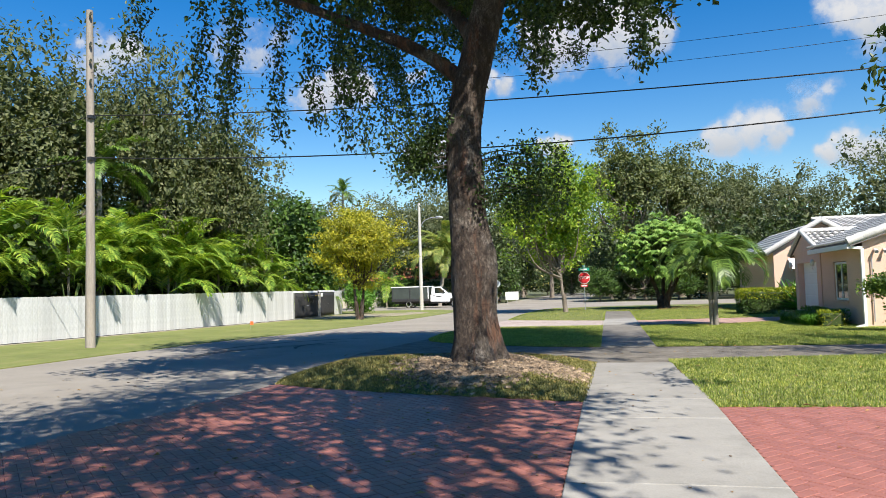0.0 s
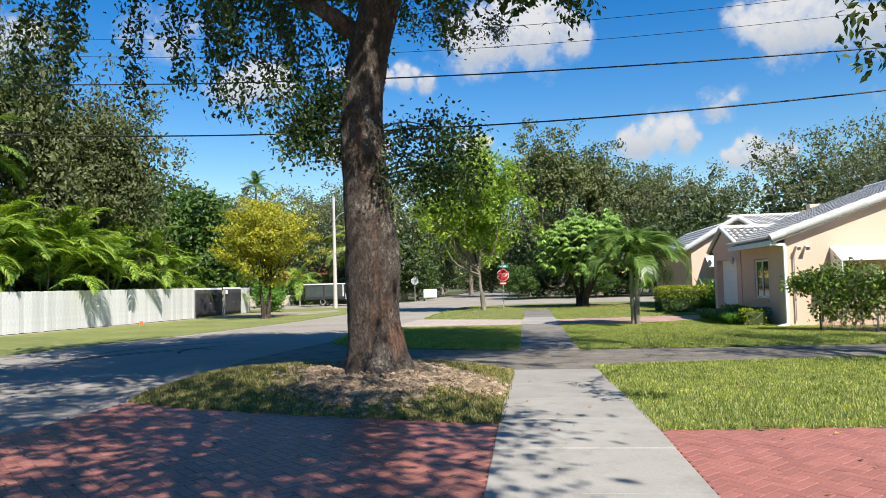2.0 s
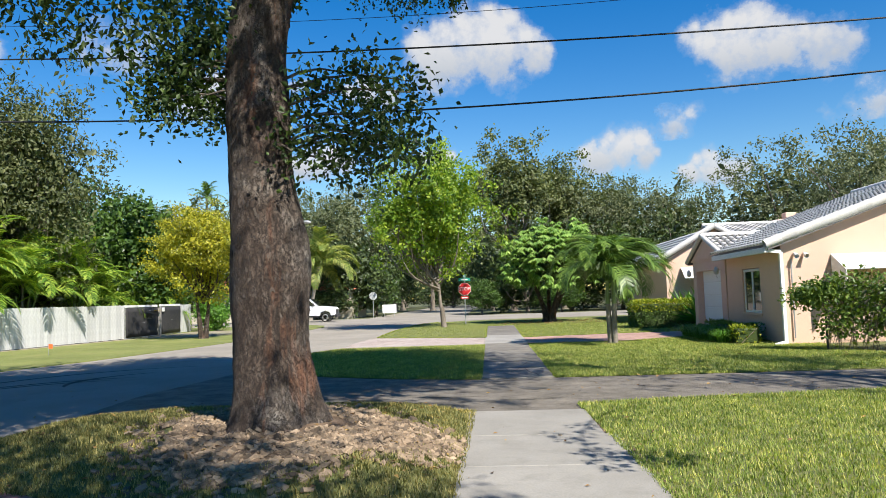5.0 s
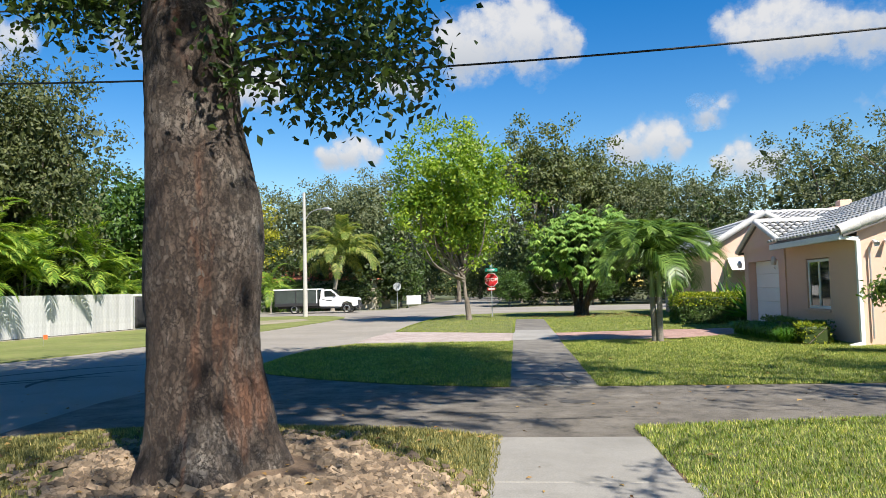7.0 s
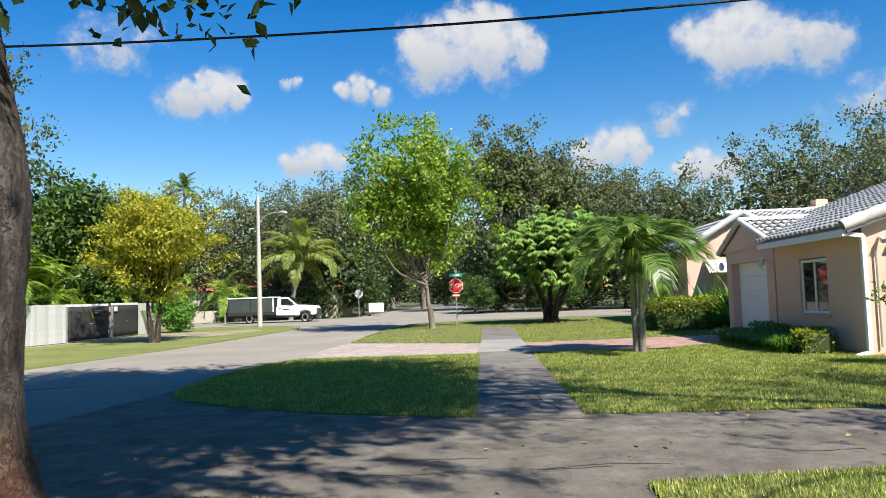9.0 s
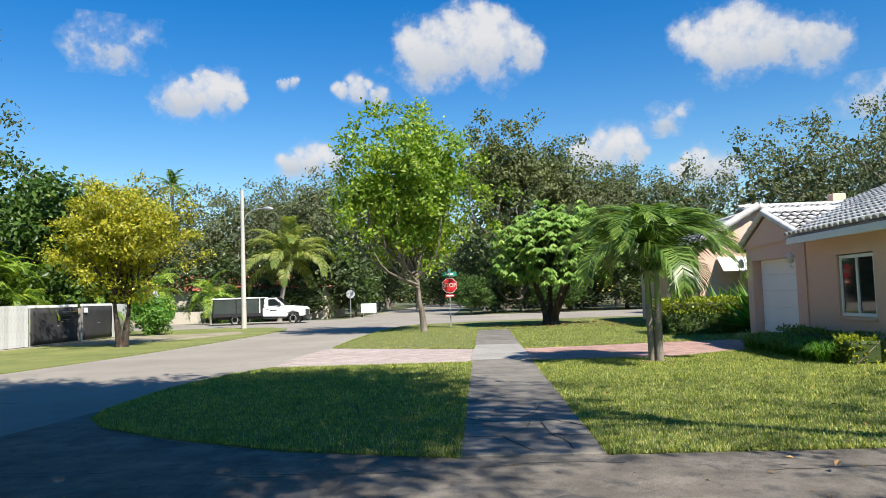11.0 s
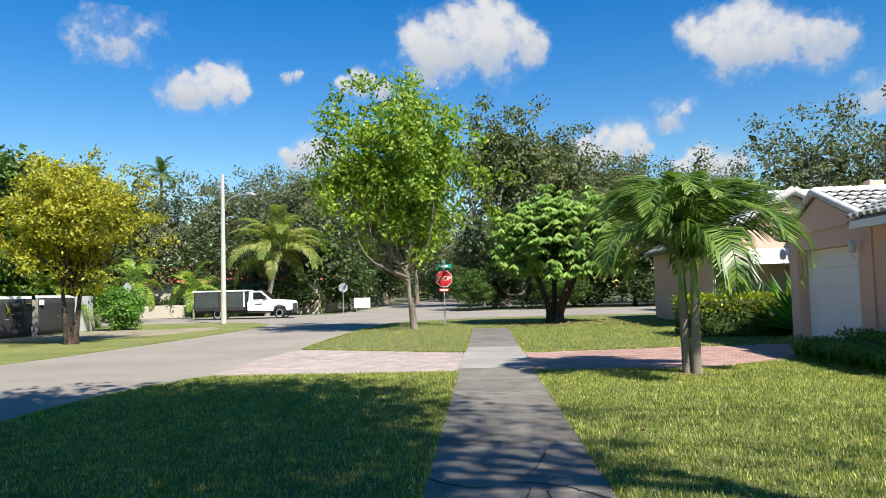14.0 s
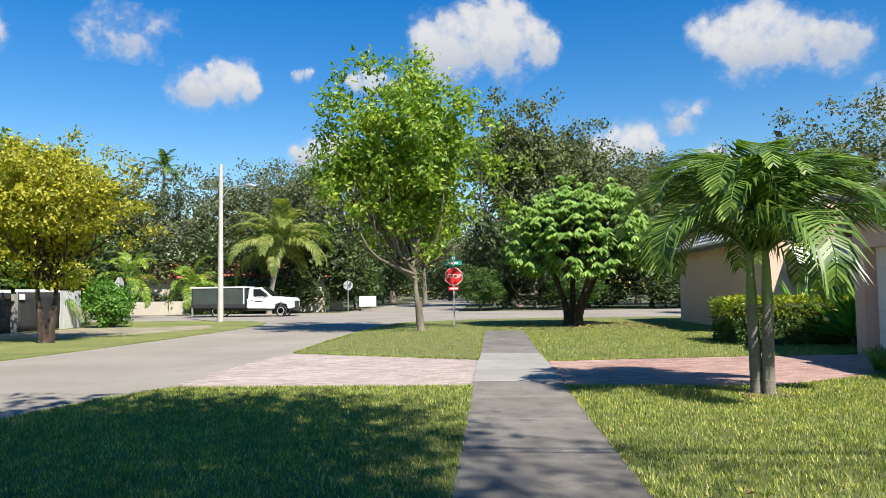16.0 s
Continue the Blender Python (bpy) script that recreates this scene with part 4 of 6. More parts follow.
def hedge(name, label, x0, y0, x1, y1, h, mat, density, L, seed, lump=0.10, rot=0.0, low=None):
    """Stems and a leaf shell over a rounded block."""
    rng = np.random.default_rng(seed)
    ob = thing(name, label, "hedge", ((x0 + x1) / 2, (y0 + y1) / 2, 0.0))
    ob.rotation_euler = (0, 0, radians(rot))
    a, b = (x1 - x0) / 2, (y1 - y0) / 2
    area = 4 * a * b + 4 * (a + b) * h
    n = int(area * density)
    P = rng.uniform(-1, 1, (n, 3))
    face = rng.choice(3, n, p=np.array([b * h, a * h, a * b]) / (b * h + a * h + a * b))
    s = np.sign(rng.uniform(-1, 1, n))
    for ax in range(3):
        P[face == ax, ax] = s[face == ax] if ax < 2 else 1
    P = np.sign(P) * np.abs(P) ** 0.9
    C = P * [a, b, h / 2] + [0, 0, h / 2]
    w = np.array([noise.noise(Vector(c) * 1.6) for c in C])
    C += P * (w * lump)[:, None] - P * rng.uniform(0, 0.12, n)[:, None]
    C[:, 2] = np.maximum(C[:, 2], 0.03)
    D = P * 0.8 + rng.normal(0, 0.7, C.shape)
    ll = L * rng.uniform(0.7, 1.3, n)
    # leaves above 62% of the height take mat, those below take low
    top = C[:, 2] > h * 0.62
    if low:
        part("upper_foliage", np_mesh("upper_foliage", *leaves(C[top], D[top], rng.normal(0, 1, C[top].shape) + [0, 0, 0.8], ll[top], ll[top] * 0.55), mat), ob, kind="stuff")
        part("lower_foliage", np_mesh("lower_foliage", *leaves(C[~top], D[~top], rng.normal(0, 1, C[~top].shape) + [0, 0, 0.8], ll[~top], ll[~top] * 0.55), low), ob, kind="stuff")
    else:
        part("foliage", np_mesh("foliage", *leaves(C, D, rng.normal(0, 1, C.shape) + [0, 0, 0.8], ll, ll * 0.55), mat), ob, kind="stuff")
    stems = [tube(smooth_path([(rng.uniform(-a, a) * 0.9, rng.uniform(-b, b) * 0.9, -0.03), (rng.uniform(-a, a) * 0.9, rng.uniform(-b, b) * 0.9, h * 0.85)], 4), np.full(4, 0.012), 4) for _ in range(int(6 + 8 * a * b))]
    part("stems", fix(np_mesh("stems", *join(stems), M_BARK2)), ob)
    # solid block whose dark colour stands for shade between the hedge leaves
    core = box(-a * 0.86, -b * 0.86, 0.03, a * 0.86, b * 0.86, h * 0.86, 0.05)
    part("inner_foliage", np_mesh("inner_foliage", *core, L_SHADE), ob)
    return ob


hedge("golden_hedge", "clipped hedge in front of the house, golden green above and deep green below", 6.2, 37.3, 9.2, 39.6, 1.22, L_HEDGE, 330, 0.10, 71, low=L_DEEP)
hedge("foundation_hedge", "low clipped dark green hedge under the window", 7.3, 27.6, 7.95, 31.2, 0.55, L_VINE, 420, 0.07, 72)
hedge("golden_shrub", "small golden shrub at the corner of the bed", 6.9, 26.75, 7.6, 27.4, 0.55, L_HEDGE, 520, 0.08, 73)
tagged(tree("verge_bush", "round bright green bush beside the white boards", (-18.3, 52.0, 0), 2.25, 0.12, 1.12, 0.05, L_BUSH, 130, 44, [0.15, 0.15, 0.15], 0.15, 74, limbs=9, fill=0.55, aspect=0.6, lump=0.2), category="bush")


def tufts(name, label, pts, L, seed):
    rng = np.random.default_rng(seed)
    for x, y in pts:
        n = 90
        a = rng.uniform(0, 2 * math.pi, n)
        C = np.stack([rng.normal(0, 0.05, n), rng.normal(0, 0.05, n), np.full(n, 0.02)], 1)
        D1 = unit(np.stack([np.cos(a) * 0.5, np.sin(a) * 0.5, rng.uniform(0.7, 1.4, n)], 1))
        D2 = unit(np.stack([np.cos(a), np.sin(a), rng.uniform(-0.6, 0.1, n)], 1))
        S = np.stack([-np.sin(a), np.cos(a), 0 * a], 1) * 0.010
        l = L * rng.uniform(0.7, 1.2, n)[:, None]
        M1, T = C + D1 * l * 0.6, C + D1 * l * 0.6 + D2 * l * 0.55
        V = np.stack([C - S, C + S, M1 + S, M1 - S, T], 1).reshape(-1, 3)
        b = np.arange(n)[:, None] * 5
        F = np.concatenate([b + [0, 1, 2], b + [0, 2, 3], b + [3, 2, 4]], 1).reshape(-1, 3)
        ob = tagged(new(name, np_mesh(name, V, F, L_BUSH)), label, "plant", "border grass tufts")
        ob.location = (x, y, 0.03)


rng = np.random.default_rng(8)
tufts("border_grass", "arching dark green border grass tuft", [(6.70 + 0.22 * (k % 3) + rng.uniform(-0.05, 0.05), 27.4 + 0.15 * k) for k in range(28)], 0.62, 9)


def bladed_plant(loc, n, L, label, mat, seed):
    rng = np.random.default_rng(seed)
    a = np.arange(n) * 2.4
    e = np.linspace(1.25, 0.15, n)
    D = np.stack([np.cos(a) * np.cos(e), np.sin(a) * np.cos(e), np.sin(e)], 1)
    V, F = leaves(np.zeros((n, 3)) + [0, 0, 0.25], D, np.stack([-np.cos(a) * np.sin(e), -np.sin(a) * np.sin(e), np.cos(e)], 1), L * rng.uniform(0.8, 1.2, n), L * 0.16, 0.4)
    ob = thing("shrub", label, "plant", loc)
    part("foliage", np_mesh("foliage", V, F, mat), ob)
    part("stem", fix(np_mesh("stem", *tube([(0, 0, -0.02), (0, 0, 0.3)], [0.04, 0.03], 6), M_BARK2)), ob)


for x, y, z in ((8.7, 36.6, 0), (9.4, 37.2, 0.3), (9.0, 40.2, 0.2), (9.9, 39.6, 0.4)):
    bladed_plant((x, y, 0.0), 26, 1.35 + z, "broad-leaved green shrub against the house", L_BUSH, int(x * 10))

# far trees: a few kinds, copied with their own size and turn
T_OAK = tree("oak_tree", "spreading grey-green oak across the street", (-17, 86, 0), 14.5, 3.2, 7.2, 0.4, L_OAK, 270, 44, [0.44, 0.44, 0.33], 0.29, 81, aspect=0.6, limbs=14, lump=0.5, core=0.7, group="oaks beyond the cross street")
T_TALL = tree("tall_tree", "tall dark green tree with open branching crown beyond the street", (2.5, 88, 0), 19.5, 7.0, 6.0, 0.35, L_OLIVE, 240, 50, [0.48, 0.48, 0.34], 0.38, 82, aspect=0.6, limbs=24, core=0.6, lump=0.6, fill=0.4, group="tall trees beyond the cross street")
# dark leaf colour here paints the deep shade below the tall crowns
T_DARK = tree("understory_tree", "dense understory tree with leaves coloured dark for deep shade", (8, 80, 0), 8.0, 1.2, 4.4, 0.22, L_SHADE, 130, 30, [0.5, 0.5, 0.45], 0.42, 83, aspect=0.65, limbs=9, lump=0.4, fill=0.35, group="understory trees")
T_GREY = tree("casuarina_tree", "tall feathery grey-green tree behind the fence", (-27.0, 30.0, 0), 15.0, 3.6, 4.4, 0.26, L_NEEDLE, 340, 44, [0.33, 0.33, 0.37], 0.26, 84, aspect=0.5, limbs=18, core=0.5, lump=0.6, fill=0.35, group="tall trees behind the fence")
T_GREEN = tree("broadleaf_tree", "round deep green broadleaf tree behind the arecas", (-23.6, 49.5, 0), 9.2, 1.8, 4.0, 0.22, L_DEEP, 210, 36, [0.40, 0.40, 0.30], 0.34, 85, aspect=0.6, limbs=10, core=0.5, lump=0.35, fill=0.5, group="broadleaf trees")


def spread(t, rows):
    for x, y, s, sz, turn in rows:
        copy_thing(t, pose(x, y, 0, 0, 0, turn) @ Matrix.Diagonal((s, s, sz, 1)))


spread(T_OAK, [(-26, 88, 1.0, 0.95, 70), (-35, 85, 1.1, 0.95, 160), (-46, 84, 1.1, 1.0, 250), (-20.5, 98, 1.0, 1.1, 300), (12, 92, 0.9, 1.0, 40), (20, 88, 1.0, 0.98, 120), (30, 80, 1.15, 1.05, 200), (38, 76, 1.1, 0.95, 10),
               (50, 78, 1.2, 1.0, 90), (62, 74, 1.1, 1.0, 170), (-58, 80, 1.1, 1.0, 20), (30, 60, 0.9, 0.9, 140), (42, 56, 1.0, 0.95, 210), (24, 50, 0.62, 0.75, 33), (-14, 120, 1.0, 1.0, 90), (2, 124, 1.0, 1.0, 0)])
spread(T_TALL, [(8.5, 92, 0.9, 0.92, 130), (-8.0, 104, 0.9, 0.75, 40), (16, 100, 0.9, 0.85, 230)])
spread(T_DARK, [(3.5, 78, 1, 1, 60), (13, 79, 1.0, 1.0, 100), (19, 78, 1.0, 1.05, 210), (25, 77, 1.0, 0.9, 20), (32, 72, 1.0, 1.0, 80), (-14.5, 80, 0.9, 0.85, 300), (-20, 79.5, 0.9, 0.8, 10), (-26, 80, 1.0, 0.8, 50), (-33, 78, 1.0, 0.85, 150),
                (-40, 76, 1.1, 0.9, 270), (-13.6, 90, 0.8, 1.0, 33), (0.2, 92, 0.7, 1.1, 200), (-48, 72, 1.1, 1, 44), (38, 68, 1, 1, 160), (-26, 54, 0.9, 0.75, 0), (-32, 48, 1.0, 0.8, 90), (-30, 38, 1.0, 0.7, 10), (-27, 26, 0.9, 0.65, 200), (-32, 24, 1.1, 0.8, 70), (-30, 16, 1.1, 0.8, 170),
                (-24.5, 40, 0.8, 0.6, 60), (-27.5, 33, 0.9, 0.6, 60), (-6.6, 130, 1.0, 0.8, 0), (0, 110, 0.8, 0.9, 30), (-13.5, 108, 0.8, 0.9, 130)])
spread(T_GREY, [(-24.6, 35.5, 0.85, 1.08, 80), (-22.8, 39.8, 0.8, 0.92, 190), (-31, 34, 1.1, 1.05, 270), (-31, 26.5, 1.0, 1.0, 20), (-36, 29, 1.1, 1.1, 120), (-37, 21, 1.1, 1.05, 210), (-29.5, 21, 0.9, 0.9, 300), (-26, 42, 0.8, 0.85, 33)])
spread(T_GREEN, [(-27.5, 45, 1.0, 0.95, 60), (-22.5, 52.5, 0.8, 0.75, 130), (-30, 55, 1.0, 0.9, 200)])
spread(T_GREEN, [(-1.0, 75.5, 0.5, 0.36, 20), (6.5, 74.5, 0.55, 0.3, 80), (-22, 76, 0.6, 0.34, 10), (-12.5, 84, 0.6, 0.5, 260), (13.5, 62.5, 0.5, 0.42, 200), (17, 66, 0.6, 0.4, 100)])

T_BUSH = tree("bush", "dense green bush with leaves coloured dark for the trees' shade", (-14, 80.5, 0), 7.5, 0.5, 4.0, 0.12, L_SHADE, 110, 30, [0.55, 0.55, 0.5], 0.44, 86, limbs=5, lump=0.3, fill=0.4, aspect=0.65, group="bushes under the trees")
# low fill bushes, shade put into their leaf colour, that close the view under the far crowns
rng = np.random.default_rng(64)
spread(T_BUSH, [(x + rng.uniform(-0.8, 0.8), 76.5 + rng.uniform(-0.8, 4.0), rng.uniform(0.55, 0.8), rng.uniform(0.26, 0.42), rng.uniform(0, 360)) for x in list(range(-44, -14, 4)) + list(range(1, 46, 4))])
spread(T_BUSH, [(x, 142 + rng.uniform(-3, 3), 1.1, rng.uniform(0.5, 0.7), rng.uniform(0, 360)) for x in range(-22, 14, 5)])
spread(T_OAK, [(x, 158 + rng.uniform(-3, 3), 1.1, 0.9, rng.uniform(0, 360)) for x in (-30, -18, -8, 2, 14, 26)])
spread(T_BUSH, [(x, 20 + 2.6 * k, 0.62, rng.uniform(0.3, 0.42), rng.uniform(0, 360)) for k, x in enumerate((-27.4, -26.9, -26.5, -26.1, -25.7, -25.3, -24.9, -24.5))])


# ---- sidewalk, driveways ----
def sidewalk():
    ob = thing("sidewalk", "concrete sidewalk of separate slabs, pale then weathered dark", "sidewalk", kind="structure")
    rng = np.random.default_rng(4)
    y = -6.0
    pale, dark = [], []
    while y < 45.3:
        if 15.5 < y < 19.6:
            y = 19.72
        stop = 15.58 if y < 15.5 else 45.5
        ln = min(1.52 if y < 15.5 else 1.78, stop - y)
        if stop - y - ln < 0.5:
            ln = stop - y
        x0, x1 = (-0.43, 1.30) if y < 15.5 else (-0.36, 1.13)
        if 13.5 < y < 15.5:
            x1 = 1.18
        apron = 28.9 < y < 34.2
        m = boxm("slab", M_CONC if y < 15.5 or apron else M_CONC2, x0, y + 0.006, -0.2, x1, y + ln - 0.006, 0.04 if y < 15.5 else 0.036, bev=0.012)
        s = part("slab", m, ob, matrix=pose(0, 0, rng.uniform(-0.004, 0.004), rng.uniform(-0.12, 0.12) * 0, 0, 0))
        y += ln
    part("joint_bed", boxm("joint_bed", M_CRACK, -0.40, -6, -0.25, 1.12, 15.55, 0.022), ob)
    part("joint_bed", boxm("joint_bed", M_CRACK, -0.34, 19.74, -0.25, 1.11, 45.4, 0.018), ob)
    # cracks in the oldest slabs
    for pts in ([(-0.33, 21.9), (0.05, 21.6), (0.35, 21.75), (0.62, 22.3), (0.72, 22.9)], [(-0.3, 20.7), (0.12, 20.65), (0.42, 21.15), (0.5, 21.6)], [(0.12, 20.65), (0.30, 20.15), (0.42, 19.9)],
                [(0.62, 21.5), (0.68, 20.7), (0.8, 20.3), (0.82, 19.9)], [(0.68, 20.7), (1.1, 20.62)], [(0.35, 21.75), (0.75, 21.62), (1.1, 21.2)], [(-0.1, 21.3), (0.2, 21.2), (0.5, 21.35)]):
        P = smooth_path([(a, b, 0) for a, b in pts], 18)
        V, F = [], []
        for i, p in enumerate(P):
            j = 0.022 * noise.noise(Vector((p[0] * 9, p[1] * 9, 1)))
            w = 0.009 + 0.005 * noise.noise(Vector((p[0] * 5, p[1] * 5, 4)))
            V += [(p[0] + j - w, p[1] + j - w, 0.0395), (p[0] + j + w, p[1] + j + w, 0.0395)]
        for i in range(17):
            F.append((2 * i, 2 * i + 1, 2 * i + 3, 2 * i + 2))
        part("crack", np_mesh("crack", V, F, M_CRACK), ob)


sidewalk()


def pavers(name, label, poly, mat, bedmat, z, size, style, near, seed):
    """A paved area: a bed, single pieces where the walk passes nearest, the rest joined."""
    rng = np.random.default_rng(seed)
    ob = slab(name, poly, -0.25, z - 0.004, bedmat, label, "driveway")
    a, b = size
    g = 0.007
    X0, X1 = min(p[0] for p in poly), max(p[0] for p in poly)
    Y0, Y1 = min(p[1] for p in poly), max(p[1] for p in poly)
    P = []
    if style == "herringbone":
        n = int((X1 - X0 + Y1 - Y0) / b) + 8
        for i in range(-n, n):
            for j in range(-n, n):
                ox, oy = X0 + (i + j * 1) * b - 0, Y0 + (j - i) * b * 1.0
                ox = X0 + i * b + j * 2 * b
                oy = Y0 + i * b - j * 2 * b
                P.append((ox + b, oy + b / 2, 0))
                P.append((ox + b / 2 , oy + b + b, 90))
        ca, sa = math.cos(radians(45)), math.sin(radians(45))
        cx, cy = (X0 + X1) / 2, (Y0 + Y1) / 2
        P = [(cx + (x - cx) * ca - (y - cy) * sa, cy + (x - cx) * sa + (y - cy) * ca, t + 45) for x, y, t in P]
    else:
        r = 0
        y = Y0
        while y < Y1:
            x = X0 - (a / 2 if r % 2 else 0)
            while x < X1:
                P.append((x + a / 2, y + b / 2, 0))
                x += a
            y += b
            r += 1
    P = np.array(P)
    P = P[inside(poly, P[:, 0], P[:, 1])]
    unit_v, unit_f = box(-a / 2 + g / 2, -b / 2 + g / 2, -0.03, a / 2 - g / 2, b / 2 - g / 2, 0.0, 0.004)
    unit_f = unit_f[1:]
    me = np_mesh("paver", unit_v, unit_f, mat)
    isn = (P[:, 0] > near[0]) & (P[:, 0] < near[2]) & (P[:, 1] > near[1]) & (P[:, 1] < near[3])
    count = 0
    rest = []
    for k, (x, y, t) in enumerate(P):
        m = pose(x, y, z + rng.uniform(-0.001, 0.002), rng.uniform(-0.3, 0.3), rng.uniform(-0.3, 0.3), t)
        if isn[k] and count < 300:
            part("paver", me, ob, matrix=m)
            count += 1
        else:
            rest.append(moved((unit_v, unit_f), m))
    part("pavers", np_mesh("pavers", *join(rest), mat), ob, kind="stuff")


RED_L = [(-0.44, 1), (-0.44, 10.44), (-1.0, 10.58), (-1.9, 10.85), (-3.2, 11.17), (-4.5, 11.6), (-5.95, 12.28), (-6.0, 11.2), (-6.12, 9.3), (-6.4, 7.9), (-6.55, 6.2), (-6.6, 1)]
pavers("driveway_red", "dark red herringbone brick driveway apron dappled with leaf shade", RED_L, M_RED, M_REDJ, 0.03, (0.23, 0.115), "herringbone", (-2.6, 5.6, -0.5, 9.6), 2)
pavers("driveway_red_inner", "red herringbone brick driveway beside the lawn", [(1.31, 2), (6, 2), (6, 10.25), (3.4, 10.17), (1.31, 10.08)], M_RED, M_REDJ, 0.03, (0.23, 0.115), "herringbone", (1.3, 6.5, 3.2, 10.2), 3)
pavers("driveway_pink", "pinkish concrete paver driveway apron", [(-0.38, 29.78), (-5.1, 29.78), (-5.3, 31), (-5.2, 34), (-4.97, 36.17), (-0.37, 34.08)], M_PALEPINK, M_PINKJ, 0.032, (0.24, 0.12), "running", (-3.2, 29.7, -0.3, 32.6), 4)
pavers("driveway_pink_inner", "pinkish paver driveway leading to the garage", [(1.15, 29.72), (4.2, 29.52), (6.6, 31.0), (8.1, 31.2), (8.75, 31.6), (8.75, 34.6), (8.2, 34.7), (7.4, 34.58), (5.2, 34.38), (1.15, 33.68)], M_PINK, M_PINKJ, 0.032, (0.24, 0.12), "running", (1.1, 29.5, 4.5, 31.8), 5)


# dirt seams along the sidewalk edges, and cracks in the old asphalt
def seam(x0, y0, x1, y1, w):
    V, F = [], []
    n = int(math.hypot(x1 - x0, y1 - y0) / 0.08)
    for i in range(n + 1):
        t = i / n
        x, y = x0 + (x1 - x0) * t, y0 + (y1 - y0) * t
        k = w * (0.7 + 0.8 * noise.noise(Vector((x * 3, y * 3, 2))))
        V += [(x - w * 0.4, y, 0.033), (x + max(k, 0.008), y, 0.034)]
    for i in range(n):
        F.append((2 * i, 2 * i + 1, 2 * i + 3, 2 * i + 2))
    tagged(new("edge_dirt", np_mesh("edge_dirt", V, F, M_MULCHBED)), "dark dirt seam along the sidewalk edge", "dirt", kind="structure")


seam(1.31, 10.1, 1.31, 13.5, 0.05)
seam(1.19, 13.5, 1.19, 15.5, 0.05)
seam(1.14, 19.8, 1.14, 29.6, 0.06)
seam(1.14, 33.8, 1.14, 45.4, 0.06)
seam(-0.46, 10.5, -0.44, 15.5, 0.03)
seam(-0.39, 19.8, -0.39, 29.7, 0.03)
for k in range(26):
    rng = np.random.default_rng(500 + k)
    x, y, a = rng.uniform(-5, 8), rng.uniform(15.9, 19.5), rng.uniform(-0.5, 0.5)
    ln = rng.uniform(0.5, 1.8)
    P = smooth_path([(x, y, 0), (x + ln * 0.5, y + rng.uniform(-0.12, 0.12) + a * 0.3, 0), (x + ln, y + a * 0.5, 0)], 16)
    if P[:, 1].max() > 19.6 or P[:, 1].min() < 16.2:
        continue
    V, F = [], []
    for p in P:
        j = 0.03 * noise.noise(Vector((p[0] * 8, p[1] * 8, k)))
        V += [(p[0], p[1] + j - 0.007, 0.0165), (p[0], p[1] + j + 0.007, 0.0165)]
    for i in range(15):
        F.append((2 * i, 2 * i + 1, 2 * i + 3, 2 * i + 2))
    tagged(new("asphalt_crack", np_mesh("asphalt_crack", V, F, M_CRACK)), "dark wandering crack in the driveway asphalt", "crack", kind="structure")


# skid marks on the bend
for k, (r, cx, cy, a0, a1) in enumerate(((3.2, -8.2, 19.0, 95, 200), (2.9, -8.3, 18.8, 100, 205), (4.6, -7.2, 20.4, 100, 190), (2.0, -7.6, 21.6, 120, 215))):
    V, F = [], []
    for i in range(33):
        a = radians(a0 + (a1 - a0) * i / 32)
        w = 0.09 * math.sin(math.pi * i / 32) ** 0.5
        V += [(cx + (r - w) * math.cos(a), cy + (r - w) * math.sin(a), 0.0045), (cx + (r + w) * math.cos(a), cy + (r + w) * math.sin(a), 0.0045)]
    for i in range(32):
        F.append((2 * i, 2 * i + 1, 2 * i + 3, 2 * i + 2))
    tagged(new("skid_mark", np_mesh("skid_mark", V, F, M_SKID)), "curved dark tyre mark on the asphalt", "tyre mark", kind="structure")
tagged(new("manhole_patch", np_mesh("manhole_patch", [(0.62 + (0.22 + 0.05 * math.sin(k * 2.1)) * math.cos(k * 0.393), 18.15 + (0.15 + 0.04 * math.sin(k * 1.7)) * math.sin(k * 0.393), 0.0165) for k in range(16)], [list(range(16))], M_SKID)), "dark tar patch on the driveway", "patch", kind="structure")


